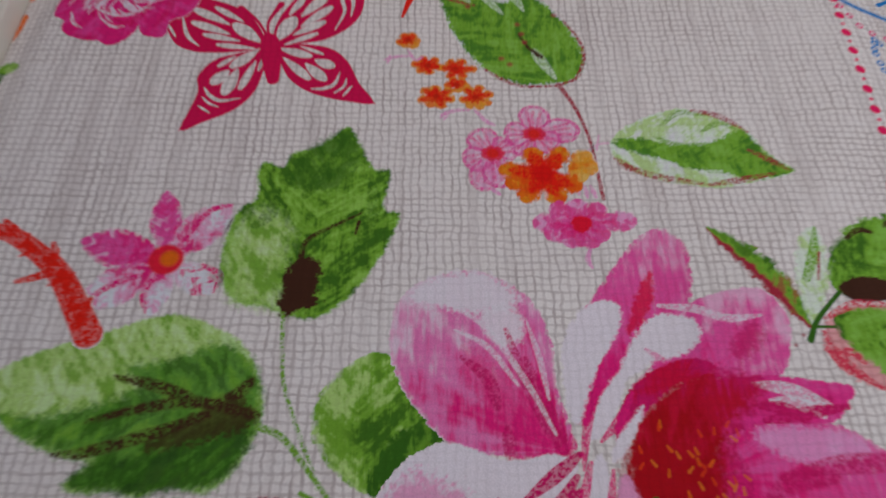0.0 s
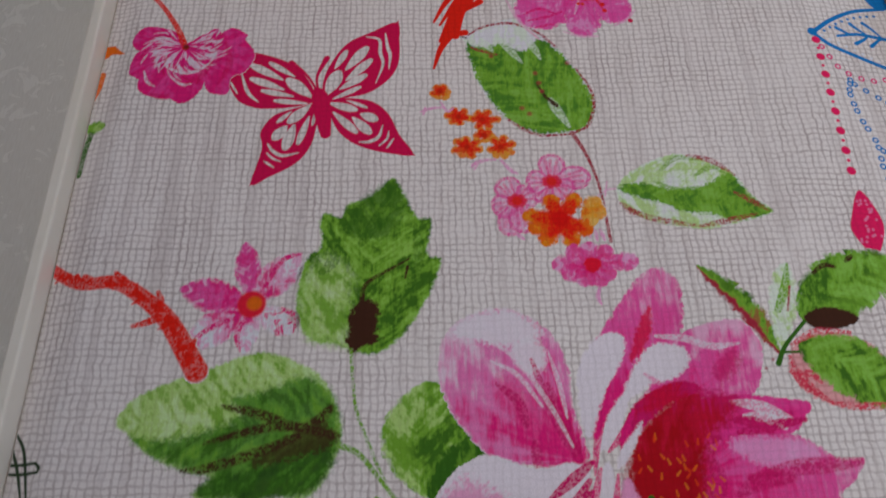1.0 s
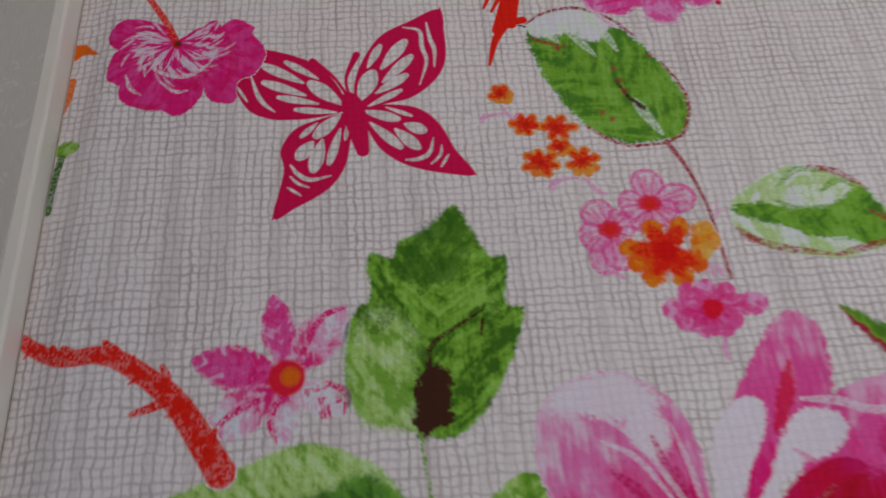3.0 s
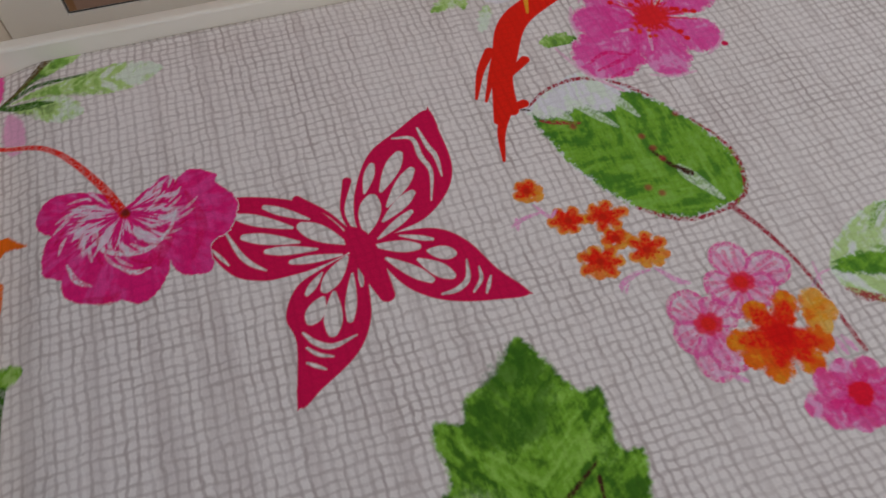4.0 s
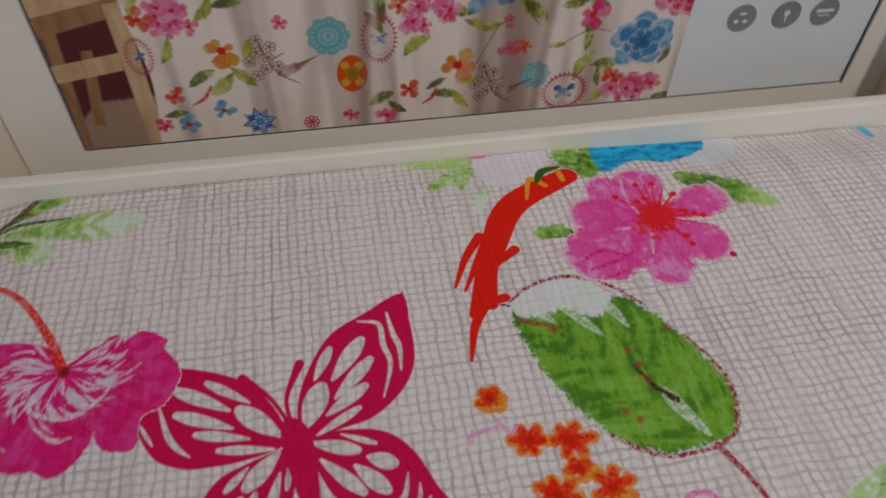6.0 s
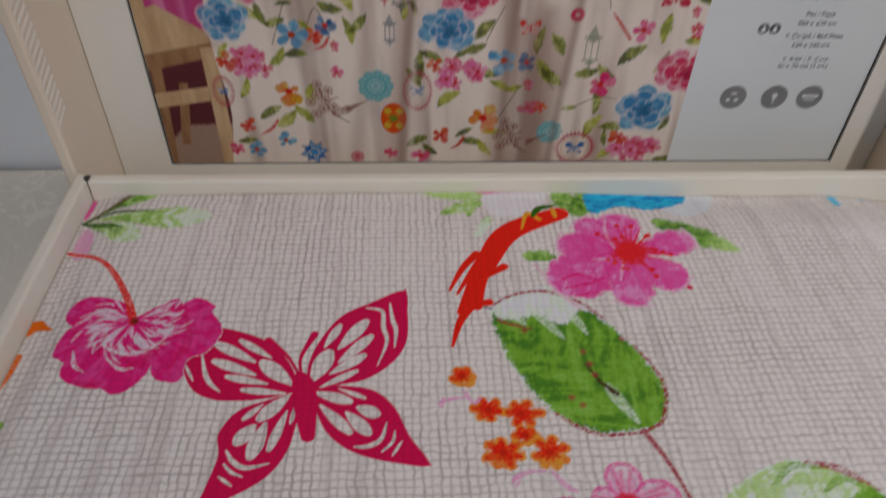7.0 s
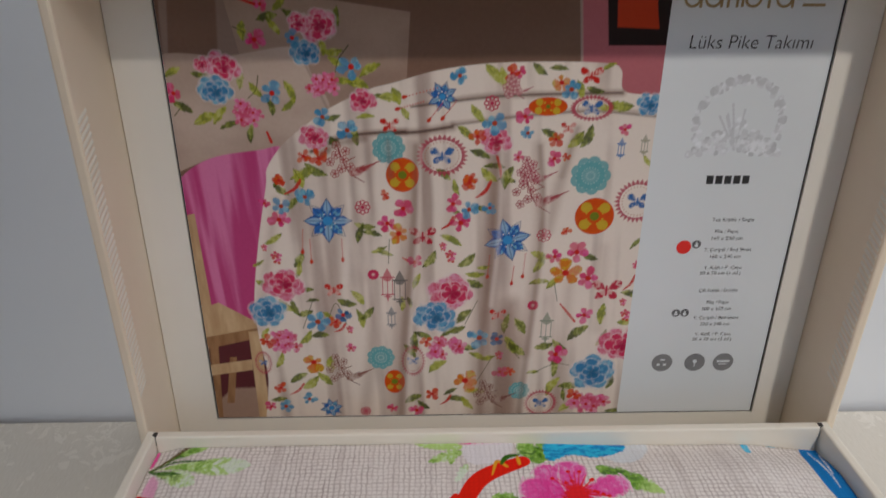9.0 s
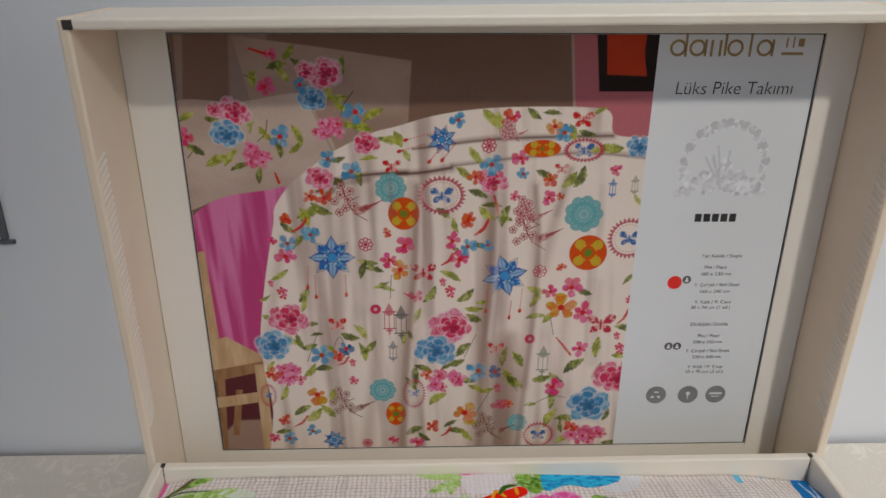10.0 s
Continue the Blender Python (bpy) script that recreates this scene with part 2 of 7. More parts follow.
def dapple(X, Y, s, an, seed):
    """Watercolour: broad brush marks, blotches, flecks and the thread of the cloth, 0 to 1."""
    a, b = s + 5 * (fbm(X * 0.06, Y * 0.06, seed + 2) - 0.5), an + 5 * (fbm(X * 0.06, Y * 0.06, seed + 5) - 0.5)
    brush = fbm((a * 0.7 - b * 0.7) * 0.42, (a * 0.7 + b * 0.7) * 0.09, seed)
    return sm((0.40 * brush + 0.26 * fbm(X * 0.14, Y * 0.14, seed + 7) + 0.18 * fbm(X * 0.6, Y * 0.6, seed + 8) + 0.16 * fbm(X * 1.1, Y * 0.2, seed + 9) - 0.5) * 3.6 + 0.45)


def frayed(X, Y, edge, width, seed):
    """Dry paint near an edge, where the cloth shows through in flecks."""
    return 1 - 0.75 * sm(1 - edge / np.maximum(width, 0.2)) * sm((fbm(X * 0.7, Y * 0.5, seed + 11) - 0.42) * 6)


class Ink:
    """A sheet of ink: colour and cover at each point of a fine grid."""

    def __init__(self, x0, x1, y0, y1, h=0.4):
        self.h, self.x0, self.y0 = h, x0, y0
        nx, ny = int(round((x1 - x0) / h)) + 1, int(round((y1 - y0) / h)) + 1
        self.Y, self.X = np.meshgrid(y0 + h * np.arange(ny), x0 + h * np.arange(nx), indexing="ij")
        self.rgb, self.a = np.zeros((ny, nx, 3)), np.zeros((ny, nx))

    def near(self, pts, pad):
        p = np.array(pts, float)
        lo, hi = p.min(0) - pad, p.max(0) + pad
        cut = lambda v, o, n: int(np.clip((v - o) / self.h, 0, n))
        return np.s_[cut(lo[1], self.y0, len(self.a)):cut(hi[1], self.y0, len(self.a)) + 2, cut(lo[0], self.x0, self.a.shape[1]):cut(hi[0], self.x0, self.a.shape[1]) + 2]

    def over(self, sl, m, c):
        a = self.a[sl]
        if c is None:                                 # bare cloth
            self.a[sl] = a * (1 - m)
            return
        new_a = m + a * (1 - m)
        c = np.asarray(c) if np.ndim(c) == 3 else np.broadcast_to(np.asarray(c), (*m.shape, 3))
        self.rgb[sl] = (c * m[..., None] + self.rgb[sl] * (a * (1 - m))[..., None]) / np.maximum(new_a, 1e-6)[..., None]
        self.a[sl] = new_a

    def blob(self, pts, c, soft=0.7, rough=0.0, seed=0, cover=1.0, smooth=True, fray=0.0):
        """A filled closed shape; c is a colour or a function of x, y and the depth inside the edge."""
        q = spline(pts, True) if smooth else np.array(pts, float)
        sl = self.near(q, 1.5 + rough)
        X, Y = self.X[sl], self.Y[sl]
        if not X.size:
            return
        best, inside = np.full(X.shape, 1e9), np.zeros(X.shape, bool)
        for (ax, ay), (bx, by) in zip(q, np.roll(q, -1, 0)):
            dx, dy = bx - ax, by - ay
            t = np.clip(((X - ax) * dx + (Y - ay) * dy) / (dx * dx + dy * dy + 1e-9), 0, 1)
            best = np.minimum(best, (X - ax - t * dx) ** 2 + (Y - ay - t * dy) ** 2)
            inside ^= ((ay > Y) != (by > Y)) & (X < dx * (Y - ay) / (dy if dy else 1e-9) + ax)
        d = np.sqrt(best) * np.where(inside, 1, -1)
        if rough:
            d = d + rough * 2 * (fbm(X * 0.9, Y * 0.9, seed) - 0.5)
        m = sm(d / soft + 0.5) * cover
        if fray:
            m = m * frayed(X, Y, d, fray, seed)
        self.over(sl, m, c(X, Y, d) if callable(c) else c)

    def stroke(self, pts, w0, w1=None, c=(0, 0, 0), soft=0.4, dry=0.0, seed=0, cover=1.0, wm=None):
        """A brush stroke of changing width; dry lets the cloth show through."""
        q = spline(pts)
        w1 = w0 if w1 is None else w1
        sl = self.near(q, max(w0, w1, wm or 0) + 1)
        X, Y = self.X[sl], self.Y[sl]
        if not X.size:
            return
        d, n = np.full(X.shape, -1e9), len(q) - 1
        for i in range(n):
            (ax, ay), (bx, by) = q[i], q[i + 1]
            dx, dy = bx - ax, by - ay
            t = np.clip(((X - ax) * dx + (Y - ay) * dy) / (dx * dx + dy * dy + 1e-9), 0, 1)
            s = (i + t) / n
            w = w0 + (w1 - w0) * s + (0 if wm is None else (wm - (w0 + w1) / 2) * np.sin(np.pi * s))
            d = np.maximum(d, w / 2 - np.hypot(X - ax - t * dx, Y - ay - t * dy))
        m = sm(d / soft + 0.5)
        if dry:
            m = m * (1 - dry * sm((fbm(X * 1.3, Y * 1.3, seed) - 0.42) * 6))
        self.over(sl, m * cover, c)

    def leaf(self, base, tip, wl, wr, col, teeth=(0, 0.0), peak=0.45, full=0.75, bend=0.0, rough=0.5, seed=0, cover=1.0, soft=1.0):
        """A leaf or petal; col(s, n, v) gives colour by the place along, across (-1 to 1) and the brush streaks."""
        b, d = np.array(base, float), np.subtract(tip, base)
        L = np.hypot(*d)
        ax, ay = d / L
        w = max(wl, wr)
        sl = self.near([b, tip], w + abs(bend) * L + 1)
        X, Y = self.X[sl], self.Y[sl]
        if not X.size:
            return
        s = ((X - b[0]) * ax + (Y - b[1]) * ay) / L
        sc = np.clip(s, 0, 1)
        n = -(X - b[0]) * ay + (Y - b[1]) * ax - bend * L * 4 * sc * (1 - sc)
        f = np.sin(np.pi * np.clip(sc, 1e-4, 0.9999) ** (math.log(0.5) / math.log(peak))) ** full
        half = np.where(n > 0, wl, wr) * f
        if teeth[0]:
            half = half * (1 - teeth[1] * (((sc + 0.02 * fbm(X * 0.2, Y * 0.2, seed)) * teeth[0]) % 1.0))
        edge = half - np.abs(n) + rough * 2 * (fbm(X * 0.8, Y * 0.8, seed + 1) - 0.5)
        edge = np.where((s < 0) | (s > 1), -1, edge)
        v = dapple(X, Y, s * L, np.abs(n), seed)
        m = sm(edge / soft + 0.5) * cover * frayed(X, Y, edge, np.minimum(2.6, 0.45 * half), seed)
        self.over(sl, m, col(sc, np.clip(n / np.maximum(half, 0.3), -1, 1), v))

    def dab(self, x, y, r, c, soft=0.4, cover=1.0):
        sl = self.near([(x, y)], r + 1)
        self.over(sl, sm((r - np.hypot(self.X[sl] - x, self.Y[sl] - y)) / soft + 0.5) * cover, c)

    def ring(self, x, y, r, w, c, soft=0.35):
        sl = self.near([(x, y)], r + w + 1)
        self.over(sl, sm((w / 2 - np.abs(np.hypot(self.X[sl] - x, self.Y[sl] - y) - r)) / soft + 0.5), c)


def sheet(name, ink, material, place, parent=None, label="", kind="", least=0.03, split=False):
    """The inked part of a sheet as a mesh; place(X, Y) gives metres. The ink's colour and cover go with the points."""
    for _ in range(2):                                # carry the colour past the edge, so that it does not darken
        w = np.pad(ink.a, 1)
        c = np.pad(ink.rgb * ink.a[..., None], ((1, 1), (1, 1), (0, 0)))
        ws = w[:-2, 1:-1] + w[2:, 1:-1] + w[1:-1, :-2] + w[1:-1, 2:] + w[:-2, :-2] + w[2:, 2:] + w[:-2, 2:] + w[2:, :-2]
        cs = c[:-2, 1:-1] + c[2:, 1:-1] + c[1:-1, :-2] + c[1:-1, 2:] + c[:-2, :-2] + c[2:, 2:] + c[:-2, 2:] + c[2:, :-2]
        bare = (ink.a < 0.004) & (ws > 0)
        ink.rgb[bare] = cs[bare] / ws[bare][:, None]
        ink.a[bare] = 0.001
    on = ink.a > least
    cell = on[:-1, :-1] | on[1:, :-1] | on[:-1, 1:] | on[1:, 1:]
    idx = np.arange(on.size).reshape(on.shape)
    quads = np.stack([idx[:-1, :-1][cell], idx[:-1, 1:][cell], idx[1:, 1:][cell], idx[1:, :-1][cell]], 1)
    pieces = islands(cell) if split else np.zeros(len(quads), int)
    for n in range(pieces.max() + 1):
        ob = inked_mesh(name, ink, quads[pieces == n], material, place, parent, label, kind)
    return ob


def islands(cell):
    """For each inked cell the number of the print that it belongs to; specks join the print beside them."""
    g = 5
    ny, nx = -(-cell.shape[0] // g), -(-cell.shape[1] // g)
    rough = np.zeros((ny * g, nx * g), bool)
    rough[:cell.shape[0], :cell.shape[1]] = cell
    count = rough.reshape(ny, g, nx, g).sum((1, 3))
    mark, sizes = np.full((ny, nx), -1), []
    for start in zip(*np.nonzero(count)):
        if mark[start] >= 0:
            continue
        todo, total = [start], 0
        mark[start] = len(sizes)
        while todo:
            y, x = todo.pop()
            total += count[y, x]
            for v in range(max(y - 1, 0), min(y + 2, ny)):
                for u in range(max(x - 1, 0), min(x + 2, nx)):
                    if count[v, u] and mark[v, u] < 0:
                        mark[v, u] = len(sizes)
                        todo.append((v, u))
        sizes.append(total)
    large = [n for n in range(len(sizes)) if sizes[n] > 60] or [int(np.argmax(sizes))]
    middle = [np.mean(np.argwhere(mark == n), 0) for n in range(len(sizes))]
    to = [large.index(n) if n in large else int(np.argmin([np.hypot(*(middle[n] - middle[m])) for m in large])) for n in range(len(sizes))]
    y, x = np.nonzero(cell)
    return np.array(to)[mark[y // g, x // g]]


def inked_mesh(name, ink, quads, material, place, parent, label, kind):
    used, quads = np.unique(quads, return_inverse=True)
    quads = quads.reshape(-1, 4)
    co = np.stack(place(ink.X.ravel()[used], ink.Y.ravel()[used]), 1)
    me = bpy.data.meshes.new(name)
    me.vertices.add(len(co))
    me.vertices.foreach_set("co", co.ravel().astype(np.float32))
    me.loops.add(quads.size)
    me.loops.foreach_set("vertex_index", quads.ravel().astype(np.int32))
    me.polygons.add(len(quads))
    me.polygons.foreach_set("loop_start", np.arange(0, quads.size, 4, dtype=np.int32))
    me.polygons.foreach_set("use_smooth", np.ones(len(quads), bool))
    at = me.attributes.new("ink", "FLOAT_COLOR", "POINT")
    rgba = np.concatenate([ink.rgb.reshape(-1, 3)[used], ink.a.ravel()[used][:, None]], 1)
    at.data.foreach_set("color", rgba.ravel().astype(np.float32))
    me.update(calc_edges=True)
    me.materials.append(material)
    ob = new(name, me)
    ob.parent = parent
    return tagged(ob, label, kind=kind)


# ---- bedding ----


def cloth_z(x, y):
    """Height of the folded bedding over the table, in metres, at a place in metres."""
    s = lambda v, a, b: sm((np.asarray(v, float) - a) / (b - a))
    z = Z - 0.0060 * s(x, 0.150, 0.212) - 0.0052 * s(y, -0.035, 0.0) * s(x, -0.02, 0.14) - 0.0015 * s(y, -0.02, 0.0)
    z = z - 0.0040 * s(-np.asarray(x, float), 0.190, 0.211)
    x, y = np.asarray(x, float), np.asarray(y, float)
    for at, lean, tall, wide in ((0.078, 0.10, 0.0007, 0.0022), (0.128, 0.05, 0.0004, 0.0018), (-0.150, -0.04, 0.0003, 0.0020)):      # pressed folds
        z = z + tall * np.tanh((x - at - lean * (y + 0.1)) / wide) * 0.5
    for cx, cy, turn, tall in ((0.105, -0.215, 0.9, 0.0012), (0.020, -0.235, 0.5, 0.0008), (0.150, -0.130, 1.3, 0.0008), (-0.060, -0.300, 0.2, 0.0009)):  # soft puckers
        u, v = (x - cx) * math.cos(turn) + (y - cy) * math.sin(turn), -(x - cx) * math.sin(turn) + (y - cy) * math.cos(turn)
        z = z + tall * np.exp(-(u / 0.045) ** 2 - (v / 0.011) ** 2)
    return z + 0.0005 * np.sin(x * 31 + 1) * np.sin(y * 27)


def weave(name, inked):
    """White cotton with a printed crosshatch of uneven grey threads; inked: with the motif's ink over it."""
    m, t, b = mat(name, 0.8)
    pos = coords(t, 1, 1, 1)

    def threads(sx, sy, seed, lo, hi):
        mp = nd(t, "ShaderNodeMapping", Scale=(sx, sy, 1), Location=(seed, seed * 1.7, 0))
        t.links.new(pos, mp.inputs["Vector"])
        n = nd(t, "ShaderNodeTexNoise", Scale=1.0, Detail=2.0, Roughness=0.55)
        n.noise_dimensions = "2D"
        t.links.new(mp.outputs[0], n.inputs["Vector"])
        return ramp(t, n.outputs[0], [(lo, (0, 0, 0)), (hi, (1, 1, 1))])

    def bands(axis, period, seed):
        """Lines at an almost even step that wander a little."""
        mp = nd(t, "ShaderNodeMapping", Scale=(22, 22, 1), Location=(seed, seed, 0))
        t.links.new(pos, mp.inputs["Vector"])
        n = nd(t, "ShaderNodeTexNoise", Scale=1.0, Detail=3.0)
        t.links.new(mp.outputs[0], n.inputs["Vector"])
        sep = t.nodes.new("ShaderNodeSeparateXYZ")
        t.links.new(pos, sep.inputs[0])
        a = nd(t, "ShaderNodeMath")
        a.operation = "MULTIPLY_ADD"
        t.links.new(n.outputs[0], a.inputs[0])
        a.inputs[1].default_value = 0.0032
        t.links.new(sep.outputs[axis], a.inputs[2])
        near = nd(t, "ShaderNodeTexNoise", Scale=9.0, Detail=2.0)
        t.links.new(mp.outputs[0], near.inputs["Vector"])
        shake = nd(t, "ShaderNodeMath")
        shake.operation = "MULTIPLY_ADD"
        t.links.new(near.outputs[0], shake.inputs[0])
        shake.inputs[1].default_value = 0.0028
        t.links.new(a.outputs[0], shake.inputs[2])
        mul = nd(t, "ShaderNodeMath")
        mul.operation = "MULTIPLY"
        t.links.new(shake.outputs[0], mul.inputs[0])
        mul.inputs[1].default_value = 2 * math.pi / period
        s = nd(t, "ShaderNodeMath")
        s.operation = "SINE"
        t.links.new(mul.outputs[0], s.inputs[0])
        return ramp(t, s.outputs[0], [(0.05, (0, 0, 0)), (1.0, (1, 1, 1))])

    def yarn(axis, seed):
        """One set of lines: even bands of uneven weight, a little broken along their length."""
        along = (1, 0.06) if axis == 0 else (0.06, 1)
        across = (1, 0.45) if axis == 0 else (0.45, 1)
        weight = threads(290 * along[0], 290 * along[1], seed, 0.30, 0.62)
        broken = threads(330 * across[0], 330 * across[1], seed + 2, 0.30, 0.60)
        v = mixc(t, 1.0, bands(axis, 0.0031, seed), mixc(t, 0.55, (1, 1, 1), weight), "MULTIPLY")
        return mixc(t, 1.0, v, mixc(t, 0.50, (1, 1, 1), broken), "MULTIPLY")

    patch = threads(22, 18, 2.0, 0.30, 0.70)
    thick = mixc(t, 0.32, (0, 0, 0), threads(170, 5, 12.0, 0.52, 0.68))
    both = mixc(t, 1.0, mixc(t, 1.0, yarn(0, 3.0), thick, "SCREEN"), mixc(t, 0.80, (0, 0, 0), yarn(1, 8.0)), "SCREEN")
    lines = mixc(t, mixc(t, patch, (0.70, 0.70, 0.70), (1.0, 1.0, 1.0)), (0, 0, 0), both)
    base = mixc(t, lines, (0.88, 0.825, 0.805), (0.475, 0.40, 0.385))
    fine = threads(1500, 1500, 1.0, 0.2, 0.8)
    base = mixc(t, 0.10, base, fine, "MULTIPLY")
    if inked:
        at = t.nodes.new("ShaderNodeAttribute")
        at.attribute_name = "ink"
        col = mixc(t, 1.0, at.outputs["Color"], mixc(t, 0.16, (1, 1, 1), fine), "MULTIPLY")
        col = mixc(t, 1.0, col, mixc(t, lines, (1.0, 1.0, 1.0), (0.88, 0.87, 0.87)), "MULTIPLY")
        base = mixc(t, at.outputs["Alpha"], base, col)
    t.links.new(base, b.inputs["Base Color"])
    b.inputs["Specular IOR Level"].default_value = 0.15
    grain = threads(2200, 2200, 4.0, 0.2, 0.8)
    bump(t, b, mixc(t, 0.5, both, grain), 0.25, 0.0002)
    return m


COTTON, PRINT = weave("printed_cotton", False), weave("inked_cotton", True)

duvet = thing("folded_duvet_cover", "folded white cotton duvet cover printed with flowers in a box", "bedding")
xs, ys = np.linspace(-IN_X + 0.0006, IN_X - 0.0006, 180), np.linspace(-IN_Y + 0.0006, -0.0006, 150)
bm = bmesh.new()
rows = [[bm.verts.new((x, y, float(cloth_z(x, y)))) for x in xs] for y in ys]
for a, b in zip(rows, rows[1:]):
    for i in range(len(xs) - 1):
        bm.faces.new((a[i], a[i + 1], b[i + 1], b[i]))
rim = [*rows[0], *[r[-1] for r in rows[1:]], *rows[-1][-2::-1], *[r[0] for r in rows[-2:0:-1]]]
low = [bm.verts.new((v.co.x, v.co.y, 0.0035)) for v in rim]
for i in range(len(rim)):
    j = (i + 1) % len(rim)
    bm.faces.new((rim[j], rim[i], low[i], low[j]))
bm.faces.new(low)
top = part("cotton_top", bm, COTTON, duvet, "white cotton with a grey crosshatch print")
for p in top.data.polygons:
    p.use_smooth = len(p.vertices) == 4


def on_cloth(lift):
    def place(X, Y):
        x, y = np.clip(X / 1000, -IN_X + 0.0007, IN_X - 0.0007), np.clip(Y / 1000, -IN_Y + 0.0007, -0.0007)
        return x, y, cloth_z(x, y) + 0.4 * lift
    return place


def printed(name, box_mm, draw, label, lift=0.00012, h=0.4, least=0.03):
    x0, x1, y0, y1 = box_mm
    k = Ink(max(x0, -209.2), min(x1, 209.2), max(y0, -320.2), min(y1, -0.8), h)
    draw(k)
    return sheet(name, k, PRINT, on_cloth(lift), duvet, label, least=least, split=True)


MAGENTA, PINK, PALE, WHITE = lin((206, 24, 108)), lin((226, 82, 156)), lin((226, 168, 200)), lin((206, 206, 212))
CRIMSON, RED, ORANGE, YELLOW = lin((180, 8, 66)), lin((212, 28, 10)), lin((224, 104, 14)), lin((236, 160, 40))
GREEN, DEEP, LIGHT, MIST = lin((100, 145, 40)), lin((44, 86, 16)), lin((152, 182, 104)), lin((200, 212, 196))
BROWN, BLUE, CYAN, MAROON = lin((56, 30, 18)), lin((16, 104, 168)), lin((40, 168, 206)), lin((140, 34, 50))


def greens(dark=DEEP, mid=GREEN, light=LIGHT, pale_side=0, pale_tip=0.0, amount=0.6):
    """Colour of a painted leaf: streaks of three greens, paler towards one side or the tip."""
    def col(s, n, v):
        t = v * 0.75 + 0.1 + pale_tip * sm((s - 0.45) * 2)
        if pale_side:
            t = t + amount * sm(n * pale_side * 1.6 + 0.2)
        t = np.clip(t, 0, 1.25)
        return mixed(mixed(dark, mid, sm(t * 2)), light, sm((t - 0.5) * 1.8))
    return col


def pinks(a=MAGENTA, b=PINK, c=PALE, shift=0.0):
    """Colour of a painted petal: a at the base, c in the dry streaks and at the tip."""
    def col(s, n, v):
        t = v * 0.8 + shift + 0.35 * (s - 0.4)
        return mixed(mixed(a, b, sm(t * 2)), c, sm((t - 0.62) * 2.6))
    return col


def along(base, tip, col, seed=0):
    """Colours a free shape like a leaf that runs from base to tip."""
    b, d = np.array(base, float), np.subtract(tip, base)
    L = np.hypot(*d)
    ax, ay = d / L

    def at(X, Y, dist):
        s = ((X - b[0]) * ax + (Y - b[1]) * ay) / L
        n = -(X - b[0]) * ay + (Y - b[1]) * ax
        v = dapple(X, Y, s * L, np.abs(n), seed)
        return col(np.clip(s, 0, 1), np.clip(n / (0.35 * L), -1, 1), v)
    return at


